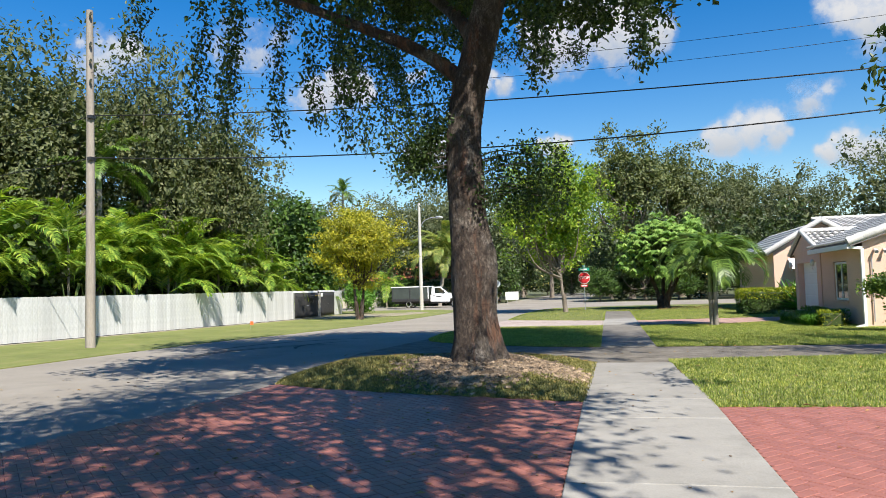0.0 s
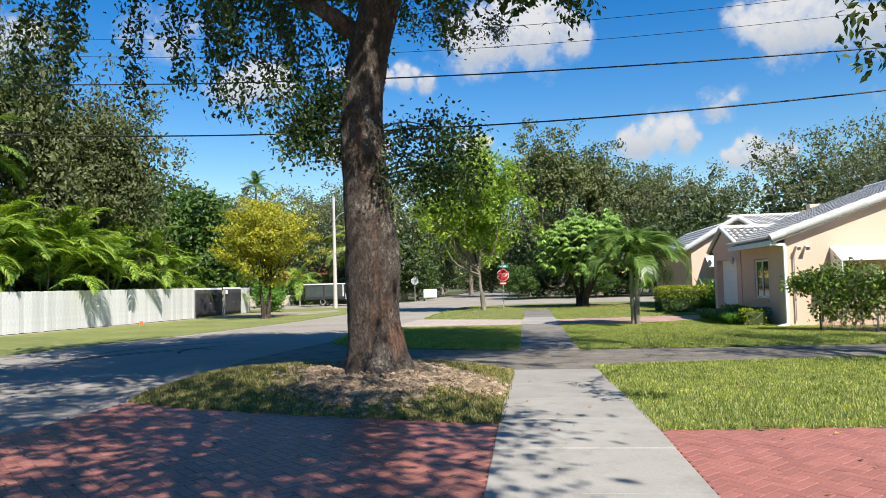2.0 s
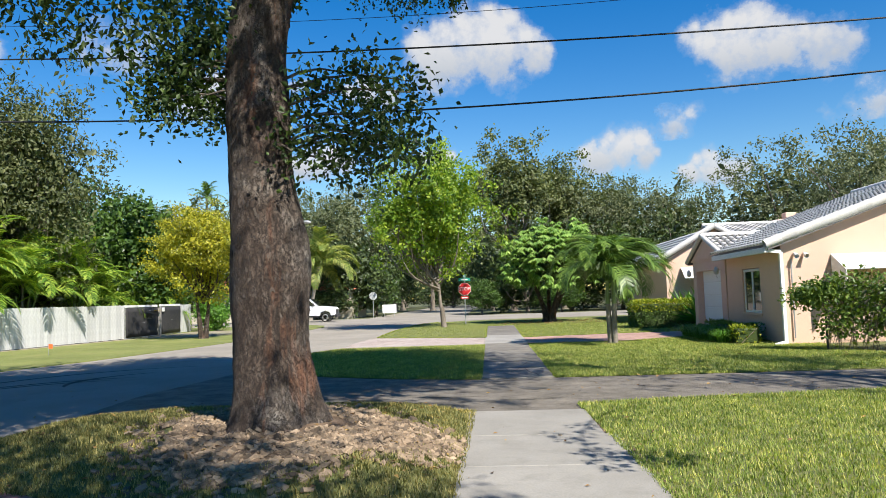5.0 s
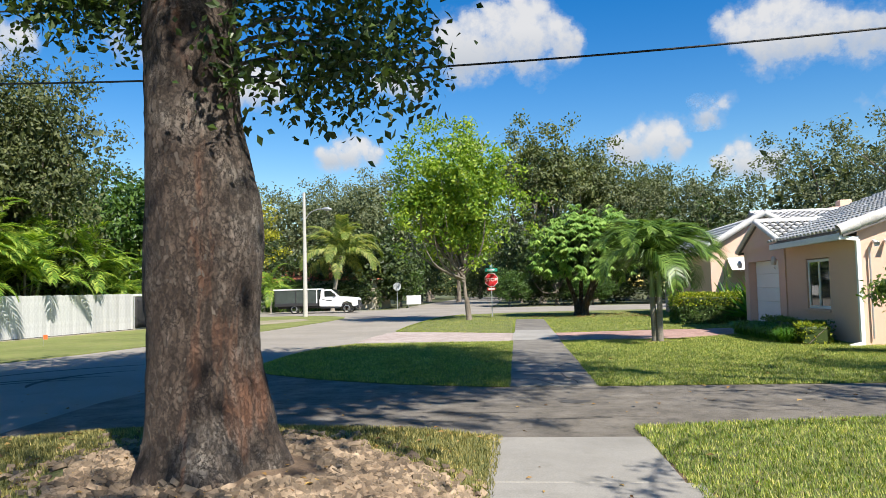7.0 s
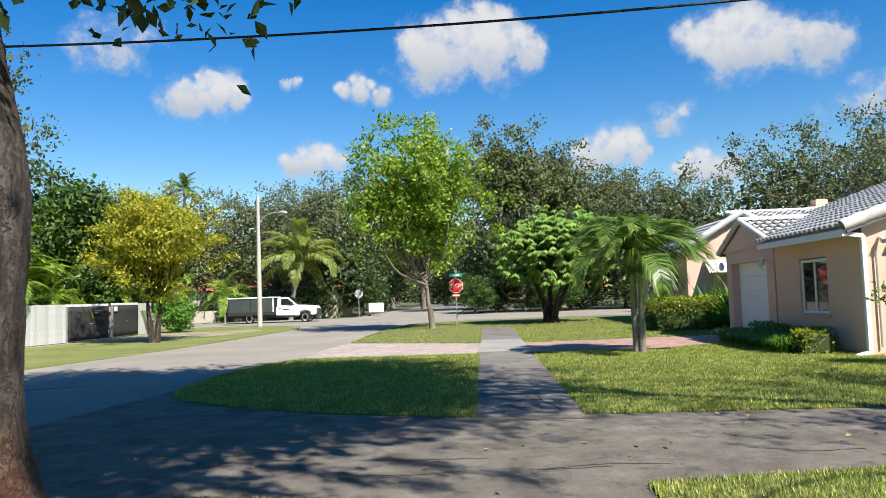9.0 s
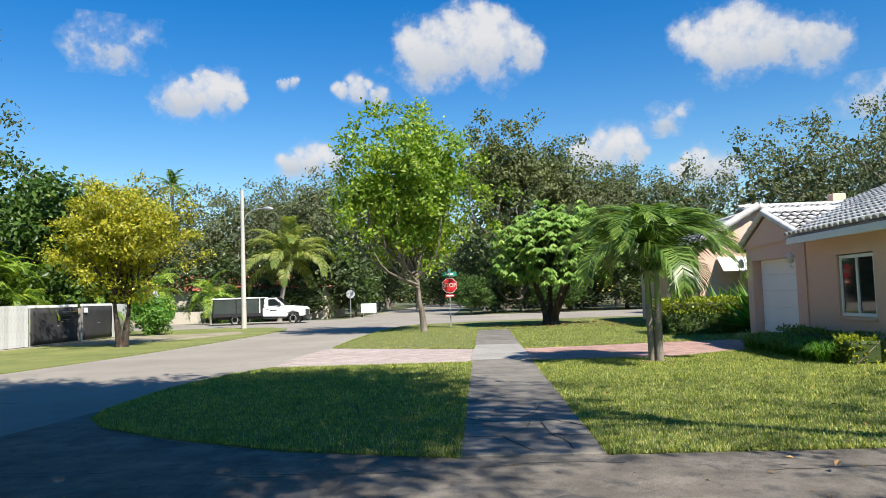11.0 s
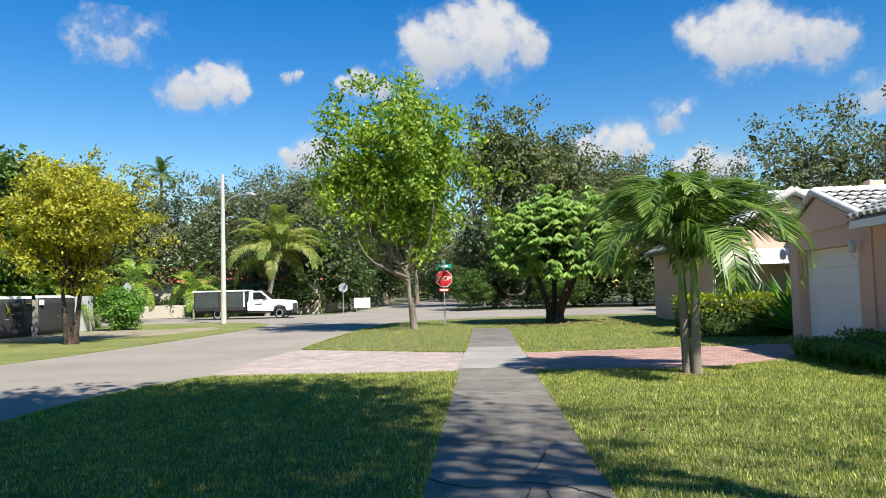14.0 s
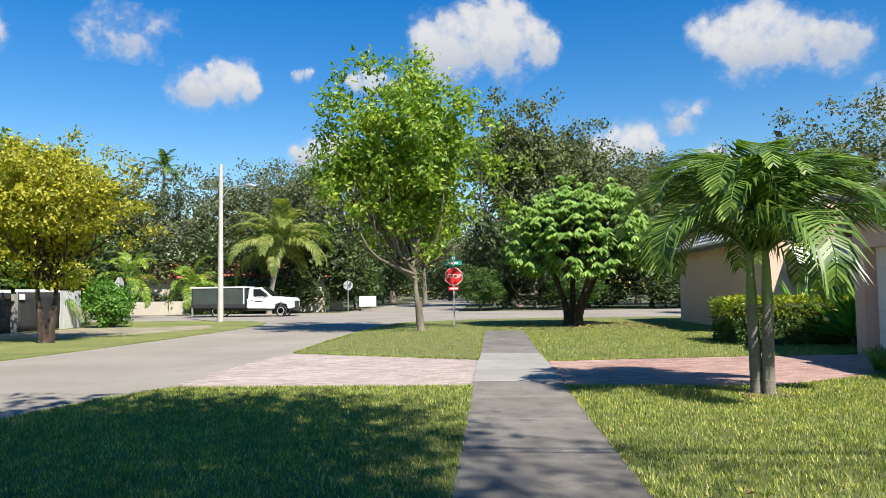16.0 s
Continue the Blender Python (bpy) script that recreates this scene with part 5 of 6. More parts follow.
# ---- white board fence and site gate ----
def board_fence():
    ob = thing("board_fence", "white painted vertical board fence with flat top", "fence")
    a, b = Vector((-26.0, 3.0)), Vector((-19.55, 42.9))
    d = (b - a)
    n = int(d.length / 0.215)
    me = boxm("board", M_FENCE, -0.106, -0.012, 0.06, 0.106, 0.012, 1.83, bev=0.004)
    me2 = boxm("board", M_FENCE, -0.106, -0.012, 0.05, 0.106, 0.012, 1.82, bev=0.004)
    ang = math.degrees(math.atan2(d.y, d.x))
    rng = np.random.default_rng(14)
    for i in range(n):
        p = a + d * (i + 0.5) / n
        part("board", me if i % 3 else me2, ob, matrix=pose(p.x, p.y, rng.uniform(-0.006, 0.006), 0, rng.uniform(-0.3, 0.3), ang + rng.uniform(-0.8, 0.8)))
    off = Vector((-d.y, d.x)).normalized() * 0.05
    for z in (0.35, 1.0, 1.6):
        part("rail", np_mesh("rail", *bar((a.x + off.x, a.y + off.y, z), (b.x + off.x, b.y + off.y, z), 0.04, 0.09), M_FENCE), ob)
    for i in range(15):
        p = a + d * i / 14 + off * 2.4
        part("post", boxm("post", M_FENCE, p.x - 0.05, p.y - 0.05, -0.1, p.x + 0.05, p.y + 0.05, 1.8), ob)
    # dark bar added as the shade in the gap below the boards
    m = np_mesh("gravel_board", *bar((a.x, a.y, 0.04), (b.x, b.y, 0.04), 0.02, 0.1), M_DARK)
    part("gravel_board", m, ob, "dark strip standing for the shaded gap along the fence foot")


board_fence()


def site_gate():
    ob = thing("site_gate", "construction site gate of dark screened panels under a white rail", "gate")
    for (x0, y0), (x1, y1), h in (((-19.5, 43.0), (-19.35, 46.4), 1.72), ((-19.35, 46.85), (-19.7, 50.3), 1.74)):
        d = Vector((x1 - x0, y1 - y0, 0))
        n = 12
        V, F = [], []
        for i in range(n + 1):
            for j in range(7):
                w = 0.035 * noise.noise(Vector((i * 0.6, j * 0.7, x0)))
                V.append((x0 + d.x * i / n + w, y0 + d.y * i / n, 0.10 + (h - 0.14) * j / 6))
        for i in range(n):
            for j in range(6):
                q = i * 7 + j
                F.append((q, q + 7, q + 8, q + 1))
        p = part("screen", np_mesh("screen", V, F, M_SCREEN, True), ob, "slack dark mesh screen")
        so = p.modifiers.new("thick", "SOLIDIFY")
        so.thickness = 0.008
        for z in (0.08, h * 0.5, h):
            part("rail", np_mesh("rail", *bar((x0 - 0.04, y0, z), (x1 - 0.04, y1, z), 0.05, 0.05), M_GALV), ob)
        part("top_board", np_mesh("top_board", *bar((x0 - 0.06, y0, h + 0.05), (x1 - 0.06, y1, h + 0.05), 0.12, 0.12), M_WHITE), ob, "white painted top board")
        for x, y in ((x0, y0), (x1, y1)):
            part("post", fix(np_mesh("post", *tube([(x - 0.05, y, -0.1), (x - 0.05, y, h)], [0.035, 0.035], 8), M_GALV)), ob)
    part("gate_post", boxm("gate_post", M_CONC, -19.48, 46.5, -0.1, -19.28, 46.74, 1.66), ob, "pale timber gate post")
    s = part("site_sign", np_mesh("site_sign", *bar((-19.355, 45.0, 1.33), (-19.325, 45.75, 1.33), 0.66, 0.012), M_DARK), ob, "black contractor sign with white bars")
    for z, w in ((1.50, 0.58), (1.40, 0.44), (1.14, 0.60), (1.07, 0.5)):
        m = Vector((-19.325, 45.375, z))
        u = Vector((0.03, 0.75, 0)).normalized() * w / 2
        part("bar", np_mesh("bar", *bar(m - u, m + u, 0.05 if z > 1.3 else 0.03, 0.006), M_SIGNW), s)
    part("yellow_sign", np_mesh("yellow_sign", *bar((-19.315, 46.0, 1.50), (-19.30, 46.42, 1.50), 0.28, 0.012), M_YELLOW), ob, "small yellow notice")
    part("notice", boxm("notice", M_SIGNW, -19.33, 46.9, 1.42, -19.315, 47.25, 1.66, bev=0.002), ob, "small white notice")
    for i in range(8):
        part("board", boxm("board", M_FENCE, -19.86, 50.35 + i * 0.235, 0.03, -19.82, 50.57 + i * 0.235, 1.8), ob, "white board")
    part("backing_rail", boxm("backing_rail", M_WHITE, -19.92, 50.35, 1.2, -19.87, 52.2, 1.29), ob)


site_gate()


# ---- poles, wires, signs ----
def utility_pole():
    ob = thing("utility_pole", "weathered grey wooden utility pole on the verge", "utility pole", (-17.34, 21.66, 0))
    part("pole", fix(np_mesh("pole", *tube(smooth_path([(0, 0, -0.2), (0.02, 0, 6), (0.0, 0, 11.75)], 20), np.linspace(0.17, 0.11, 20), 14, 0.05, 3), M_POLE, True)), ob)
    for z in (9.2, 9.9, 10.5, 11.55):
        part("insulator", fix(np_mesh("insulator", *tube([(0.08, -0.08, z), (0.16, -0.16, z), (0.24, -0.24, z + 0.02)], [0.03, 0.05, 0.03], 8), M_CONPOLE, True)), ob)
    for z in (6.5, 7.95):
        part("bracket", boxm("bracket", M_DARK, 0.05, -0.2, z - 0.06, 0.2, 0.05, z + 0.06), ob)


utility_pole()


def wire(turn, a, b, c, r, label):
    """From the pole along a heading (degrees), height a s^2 + b s + c at s metres."""
    h = radians(turn)
    pts = [(-17.3 + math.cos(h) * s, 21.6 + math.sin(h) * s, a * s * s + b * s + c) for s in np.linspace(0, 42, 64)]
    tagged(new("wire", fix(np_mesh("wire", *tube(pts, np.full(64, r), 6), M_CABLE, True))), label, "wire", "overhead wires")


wire(-2.0, 0.0028526, -0.093061, 6.549, 0.020, "thick black sagging overhead cable")
wire(-3.5, 0.0019119, -0.091611, 8.017, 0.018, "black sagging overhead cable")
wire(-5.5, 0.0035115, -0.149198, 9.031, 0.006, "thin dark overhead service wire")
wire(-5.5, 0.0035115, -0.149198, 9.53, 0.006, "thin dark overhead service wire")
# the same cables run on past the pole
for z, r in ((6.55, 0.014), (8.0, 0.012)):
    P = [(-17.3 - 30 * i / 20, 21.7 + 5 * i / 20, z - 1.6 * (i / 20) * (1 - 0.6 * i / 20)) for i in range(21)]
    tagged(new("wire", fix(np_mesh("wire", *tube(P, np.full(21, r), 6), M_CABLE))), "black overhead cable beyond the pole", "wire", "overhead wires")


def street_lamp():
    ob = thing("street_lamp", "pale round street lamp pole with a curved arm", "street lamp", (-15.07, 57.86, 0))
    part("pole", fix(np_mesh("pole", *tube([(0, 0, -0.2), (0, 0, 4), (0, 0, 8.8)], [0.17, 0.14, 0.10], 12), M_CONPOLE, True)), ob)
    part("arm", fix(np_mesh("arm", *tube(smooth_path([(0, 0, 6.7), (0.4, -0.05, 7.3), (1.0, -0.1, 7.55), (1.5, -0.15, 7.55)], 14), np.full(14, 0.035), 8), M_GALV, True)), ob)
    part("lamp_head", fix(np_mesh("lamp_head", *tube([(1.4, -0.15, 7.55), (1.5, -0.15, 7.56), (1.8, -0.18, 7.55), (2.05, -0.2, 7.5)], [0.05, 0.11, 0.13, 0.04], 10), M_GALV, True)), ob)


street_lamp()


def octagon(r, y0, y1):
    V = [(r * math.cos(math.pi / 8 + k * math.pi / 4), y, r * math.sin(math.pi / 8 + k * math.pi / 4)) for y in (y0, y1) for k in range(8)]
    F = [(k, (k + 1) % 8, 8 + (k + 1) % 8, 8 + k) for k in range(8)]
    F += [(0, 1, 2, 3), (0, 3, 4, 7), (4, 5, 6, 7), (8, 9, 10, 11), (8, 11, 12, 15), (12, 13, 14, 15)]
    return np.array(V), np.array(F)


def lettering(name, text, size, parent, mat, m, width=0.0):
    cu = bpy.data.curves.new(name, "FONT")
    cu.body, cu.size, cu.align_x, cu.align_y, cu.extrude = text, size, "CENTER", "CENTER", 0.002
    cu.materials.append(mat)
    return part(name, cu, parent, matrix=m)


def stop_sign(loc, turn, front=True, label="red stop sign with green street name blades on a steel post", h=2.5):
    ob = thing("stop_sign", label, "road sign", loc)
    ob.rotation_euler = (0, 0, radians(turn))
    part("post", boxm("post", M_GALV, -0.03, 0.0, -0.2, 0.03, 0.04, h + (0.55 if front else 0.05), bev=0.005), ob)
    z = h - 0.35
    s = part("face", np_mesh("face", *octagon(0.405, -0.012, -0.006), M_SIGNW), ob, matrix=pose(0, 0, z))
    part("red_field", np_mesh("red_field", *octagon(0.385, -0.017, -0.0125), M_REDSIGN), s)
    part("back", np_mesh("back", *octagon(0.40, -0.004, -0.001), M_SIGNBACK), ob, matrix=pose(0, 0, z))
    if front:
        lettering("lettering", "STOP", 0.275, s, M_SIGNW, pose(0, -0.021, 0, 90, 0, 0))
        p = part("plate", boxm("plate", M_REDSIGN, -0.23, -0.012, z - 0.60, 0.23, -0.004, z - 0.44, bev=0.002), ob, "small red plate with white bars")
        part("bar", boxm("bar", M_SIGNW, -0.18, -0.017, z - 0.555, 0.18, -0.0125, z - 0.485, bev=0.001), p)
        for k, (rot, dz, w) in enumerate(((0, 0.50, 0.36), (80, 0.72, 0.36))):
            bl = part("street_blade", boxm("street_blade", M_GREENSIGN, -w, -0.006, 0, w, 0.006, 0.20, bev=0.002), ob, "green street name blade", matrix=pose(0, 0.01, z + dz - 0.02, 0, 0, rot))
            for y in (-0.010, 0.0065):
                part("bar", boxm("bar", M_SIGNW, -w * 0.6, y, 0.06, w * 0.55, y + 0.0035, 0.14, bev=0.001), bl)
    return ob


stop_sign((-1.66, 49.7, 0.0), 0)
stop_sign((-11.8, 77.4, 0.0), 180, False, "stop sign seen from its grey back across the street", 2.45)
stop_sign((-20.2, 56.6, 0.0), 265, False, "sign seen edge-on on the verge corner", 2.5)


# ---- house ----
def tile_run(ob, parent, x0, z0, slope, y0, y1, length, parts_rows, seed, flip=1):
    """Barrel tiles over a plane that rises along x from (x0, z0): columns along y, rows up the slope."""
    rng = np.random.default_rng(seed)
    ca, sa = math.cos(slope), math.sin(slope)
    wy, lv = 0.26, 0.40
    n = 6
    V, F = [], []
    for e, (vv, s) in enumerate(((0.0, 1.0), (lv * 1.12, 0.82))):
        for r in (0.0, 0.018):
            for k in range(n + 1):
                a = math.pi * k / n
                V.append((vv, math.cos(a) * (0.115 * s - r), math.sin(a) * (0.085 * s - r) + (0.03 if e == 0 else 0.0)))
    m = n + 1
    for k in range(n):
        F += [(k, k + 1, 2 * m + k + 1, 2 * m + k), (k, m + k, m + k + 1, k + 1), (m + k, 3 * m + k, 3 * m + k + 1, m + k + 1)]
    me = np_mesh("roof_tile", V, F, M_TILE, False)
    V, F = np.array(V), np.array(F)
    count, rest = 0, []
    basis = Matrix(((ca * flip, 0, -sa * flip, 0), (0, 1, 0, 0), (sa, 0, ca, 0), (0, 0, 0, 1)))
    for r in range(int(length / lv)):
        for c in range(int((y1 - y0) / wy)):
            v = r * lv
            m4 = Matrix.Translation((x0 + flip * v * ca, y0 + (c + 0.5) * wy, z0 + v * sa + 0.01)) @ basis @ pose(0, 0, 0, 0, 0, rng.uniform(-1.5, 1.5))
            if r < parts_rows and count < 300:
                part("roof_tile", me, parent, matrix=m4)
                count += 1
            else:
                rest.append(moved((V, F), m4))
    if rest:
        part("roof_tiles", np_mesh("roof_tiles", *join(rest), M_TILE), parent, kind="stuff")


def ridge_tiles(parent, p, q, r, name="ridge_tile"):
    p, q = Vector(p), Vector(q)
    d = q - p
    n = max(1, int(d.length / 0.42))
    me = fix(np_mesh(name, *tube([(0, 0, 0), (0, 0, 0.43), (0, 0, 0.47)], [r * 0.88, r, r * 1.04], 10), M_TILE, True))
    rot = d.to_track_quat("Z", "Y").to_matrix().to_4x4()
    for i in range(n):
        part(name, me, parent, matrix=Matrix.Translation(p + d * i / n) @ rot)


def house():
    ob = thing("house", "single-storey peach stucco house with white barrel tile roof", "house")
    W = 8.1
    w = lambda *b, **k: part("wall", boxm("wall", M_STUCCO, *b, bev=0.004), ob)
    # street-facing wall with the window and the garage recess
    w(W, 26.3, -0.2, W + 0.2, 28.0, 2.86)
    w(W, 28.0, -0.2, W + 0.2, 29.55, 0.83)
    w(W, 28.0, 2.24, W + 0.2, 29.55, 2.86)
    w(W, 29.55, -0.2, W + 0.2, 31.1, 2.86)
    w(W - 0.04, 31.1, -0.2, W + 0.2, 31.65, 2.84)
    w(W - 0.04, 34.65, -0.2, W + 0.2, 35.1, 2.84)
    w(W - 0.04, 31.65, 2.33, W + 0.2, 34.65, 2.84)
    w(W + 0.2, 34.65, -0.2, W + 0.75, 34.85, 2.84)
    w(W + 0.2, 31.45, -0.2, W + 0.75, 31.65, 2.84)
    w(W + 0.2, 34.9, -0.2, 16, 35.1, 3.2)
    w(18.5, 26.5, -0.2, 18.7, 34.9, 3.0)
    # porch gable
    part("gable", np_mesh("gable", [(x, y, z) for x in (W - 0.10, W + 0.12) for y, z in ((31.25, 2.80), (35.25, 2.70), (33.28, 3.55))], [(0, 2, 1), (3, 4, 5), (0, 5, 2), (0, 3, 5), (1, 5, 4), (1, 2, 5)], M_STUCCO), ob)
    # end wall rising with the roof
    sl = math.atan2(1.12, 3.18)
    ridge_x = 14.6
    rz = 2.86 + (ridge_x - W) * math.tan(sl)
    V = [(x, y, z) for y in (26.3, 26.5) for x, z in ((W + 0.2, -0.2), (18.7, -0.2), (18.7, 2.9), (ridge_x, rz), (W + 0.2, 2.93))]
    F = [(0, 1, 2, 3), (0, 3, 4, 4), (5, 8, 7, 6), (5, 9, 8, 8)]
    bm = bmesh.new()
    vs = [bm.verts.new(v) for v in V]
    bm.faces.new(vs[:5])
    bm.faces.new(list(reversed(vs[5:])))
    for k in range(5):
        bm.faces.new((vs[(k + 1) % 5], vs[k], vs[5 + k], vs[5 + (k + 1) % 5]))
    bmesh.ops.recalc_face_normals(bm, faces=bm.faces[:])
    me = bpy.data.meshes.new("end_wall")
    bm.to_mesh(me)
    bm.free()
    me.materials.append(M_STUCCO)
    part("end_wall", me, ob)
    # roof: deck, tiles, rake and eave
    ev = W - 0.45
    ez = 2.86 - 0.45 * math.tan(sl) + 0.06
    back = W + 0.5
    bz = ez + (back - ev) * math.tan(sl)
    deck = [(ev, 26.05, ez), (ridge_x, 26.05, rz + 0.08), (ridge_x, 31.2, rz + 0.08), (ev, 31.2, ez), (19.2, 26.05, ez + 0.2), (19.2, 35.3, ez + 0.2), (ridge_x, 35.3, rz + 0.08), (back, 35.3, bz), (back, 31.2, bz)]
    roof = part("roof", np_mesh("roof", deck, [(0, 1, 2, 3), (1, 4, 5, 6), (8, 2, 6, 7)], M_TILEDK), ob, "white weathered barrel tiles on a bed coloured dark for shade")
    so = roof.modifiers.new("thick", "SOLIDIFY")
    so.thickness, so.offset = 0.10, -1
    tile_run(ob, roof, ev - 0.05, ez + 0.02, sl, 26.2, 31.15, (ridge_x - ev) / math.cos(sl), 15, 1)
    tile_run(ob, roof, ev + 0.75, ez + 0.02 + 0.8 * math.tan(sl), sl, 31.15, 35.3, (ridge_x - ev - 0.8) / math.cos(sl), 0, 2)
    ridge_tiles(roof, (ev - 0.05, 26.12, ez + 0.06), (ridge_x, 26.12, rz + 0.12), 0.15, "rake_tile")
    ridge_tiles(roof, (ridge_x, 26.1, rz + 0.14), (ridge_x, 35.3, rz + 0.14), 0.13)
    part("eave_board", boxm("eave_board", M_WHITE, ev - 0.06, 26.1, ez - 0.17, ev + 0.03, 31.0, ez - 0.01), ob, "white painted eave gutter")
    part("soffit", boxm("soffit", M_WHITE, ev + 0.03, 26.2, ez - 0.12, W, 31.05, ez - 0.09), ob)
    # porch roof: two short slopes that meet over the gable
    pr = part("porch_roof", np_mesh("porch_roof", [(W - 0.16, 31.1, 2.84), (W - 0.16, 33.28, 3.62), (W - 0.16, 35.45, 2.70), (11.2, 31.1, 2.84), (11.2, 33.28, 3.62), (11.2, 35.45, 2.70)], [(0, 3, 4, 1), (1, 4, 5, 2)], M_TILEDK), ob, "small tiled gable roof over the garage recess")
    so = pr.modifiers.new("thick", "SOLIDIFY")
    so.thickness = 0.09
    ridge_tiles(pr, (W - 0.2, 33.28, 3.66), (10.9, 33.28, 3.68), 0.11)
    ridge_tiles(pr, (W - 0.17, 31.05, 2.86), (W - 0.17, 33.28, 3.65), 0.09, "rake_tile")
    ridge_tiles(pr, (W - 0.17, 35.5, 2.72), (W - 0.17, 33.28, 3.65), 0.09, "rake_tile")
    rng = np.random.default_rng(3)
    rows = []
    for yb, zb, yt in ((31.1, 2.86, 33.28), (35.45, 2.72, 33.28)):
        for i in range(6):
            for k in range(13):
                x = W + 0.03 + k * 0.26
                f0, f1 = i / 6, (i + 1.1) / 6
                rows.append(tube([(x, yb + (yt - yb) * f0, zb + (3.62 - zb) * f0 + 0.03), (x, yb + (yt - yb) * f1, zb + (3.62 - zb) * f1)], [0.11, 0.09], 8))
    part("roof_tiles", fix(np_mesh("roof_tiles", *join(rows), M_TILE)), pr, kind="stuff")
    # window
    win = part("window", boxm("window", M_WHITE, W + 0.04, 28.02, 0.85, W + 0.10, 28.10, 2.22), ob, "white framed sliding window")
    for b in ((28.1, 0.85, 29.53, 0.93), (28.1, 2.14, 29.53, 2.22), (29.45, 0.93, 29.53, 2.14), (28.74, 0.93, 28.82, 2.14)):
        part("frame", boxm("frame", M_WHITE, W + 0.04, b[0], b[1], W + 0.10, b[2], b[3]), win)
    for y0, y1 in ((28.1, 28.74), (28.82, 29.45)):
        part("pane", boxm("pane", glass, W + 0.065, y0, 0.93, W + 0.075, y1, 2.14, bev=0.001), win)
    part("sill", boxm("sill", M_STUCCO, W - 0.05, 27.95, 0.77, W + 0.06, 29.6, 0.845), win)
    # garage door
    gd = part("garage_door", boxm("garage_door", M_WHITE, W + 0.225, 31.655, 0.0, W + 0.265, 34.645, 2.325), ob, "white panelled garage door")
    for k in range(5):
        z = 0.04 + k * 0.465
        part("panel", boxm("panel", M_WHITE, W + 0.20, 31.7, z, W + 0.225, 34.6, z + 0.43, bev=0.012), gd)
    # downpipe, lamps
    part("downpipe", np_mesh("downpipe", *join([box(W - 0.10, 26.12, 0.05, W - 0.01, 26.22, 2.6, 0.01), bar((W - 0.05, 26.17, 2.6), (ev, 26.17, ez - 0.1), 0.09, 0.09), bar((W - 0.05, 26.17, 0.1), (W - 0.35, 26.17, 0.02), 0.09, 0.09)]), M_WHITE), ob, "white downpipe at the corner")
    part("pipe", fix(np_mesh("pipe", *tube([(W + 0.24, 26.24, 0.2), (W + 0.24, 26.24, 2.4)], [0.022, 0.022], 8), M_GALV)), ob)
    for y in (31.48, 35.0):
        lm = part("wall_lamp", fix(np_mesh("wall_lamp", *tube([(W - 0.18, y, 2.02), (W - 0.24, y, 2.08), (W - 0.24, y, 2.16)], [0.015, 0.015, 0.02], 8), M_WHITE)), ob, "white carriage lamp beside the garage")
        part("globe", fix(np_mesh("globe", *tube([(W - 0.24, y, 2.14), (W - 0.24, y, 2.18), (W - 0.24, y, 2.28), (W - 0.24, y, 2.38), (W - 0.24, y, 2.42)], [0.04, 0.075, 0.085, 0.06, 0.02], 10), M_GLOBE, True)), lm)
    for dx in (0.35, 0.62):
        fl = part("flood_lamp", fix(np_mesh("flood_lamp", *tube([(W + dx, 26.28, 2.56), (W + dx, 26.18, 2.52), (W + dx, 26.08, 2.46)], [0.03, 0.05, 0.07], 8), M_WHITE)), ob, "small security lamp under the eave")
    # awning over a side window
    aw = part("awning", np_mesh("awning", [(9.45, 26.29, 2.50), (12.6, 26.29, 2.50), (12.6, 25.45, 2.05), (9.45, 25.45, 2.05), (9.45, 26.29, 1.5), (9.45, 25.45, 1.5)], [(0, 3, 2, 1), (0, 4, 5, 3)], M_WHITE), ob, "white awning on the side wall")
    so = aw.modifiers.new("thick", "SOLIDIFY")
    so.thickness = 0.03
    # rear wing with its own gable, and the chimney
    for b in ((8.5, 41.5, -0.2, 8.7, 52.0, 3.22), (8.7, 41.5, -0.2, 18, 41.7, 3.22), (9.0, 36.0, -0.2, 9.2, 36.1, 0.0)):
        if b[5] > 0.1:
            w(*b)
    gx, gz = 10.85, 4.66
    part("gable", np_mesh("gable", [(x, y, z) for y in (41.5, 41.7) for x, z in ((8.5, 3.22), (13.2, 3.22), (gx, gz - 0.08))], [(0, 1, 2), (3, 5, 4), (0, 2, 5), (0, 5, 3), (1, 4, 5), (1, 5, 2)], M_STUCCO), ob)
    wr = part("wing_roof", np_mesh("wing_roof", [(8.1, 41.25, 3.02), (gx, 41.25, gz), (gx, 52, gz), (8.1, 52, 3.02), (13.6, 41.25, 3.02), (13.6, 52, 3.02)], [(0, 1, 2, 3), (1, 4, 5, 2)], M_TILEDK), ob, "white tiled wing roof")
    so = wr.modifiers.new("thick", "SOLIDIFY")
    so.thickness, so.offset = 0.1, -1
    s2 = math.atan2(gz - 3.02, gx - 8.1)
    tile_run(ob, wr, 8.08, 3.04, s2, 41.3, 52, 3.1, 0, 5)
    tile_run(ob, wr, 13.6, 3.04, s2, 41.3, 52, 3.1, 0, 6, flip=-1)
    ridge_tiles(wr, (8.05, 41.28, 3.08), (gx, 41.28, gz + 0.06), 0.15, "rake_tile")
    ridge_tiles(wr, (13.6, 41.28, 3.08), (gx, 41.28, gz + 0.06), 0.15, "rake_tile")
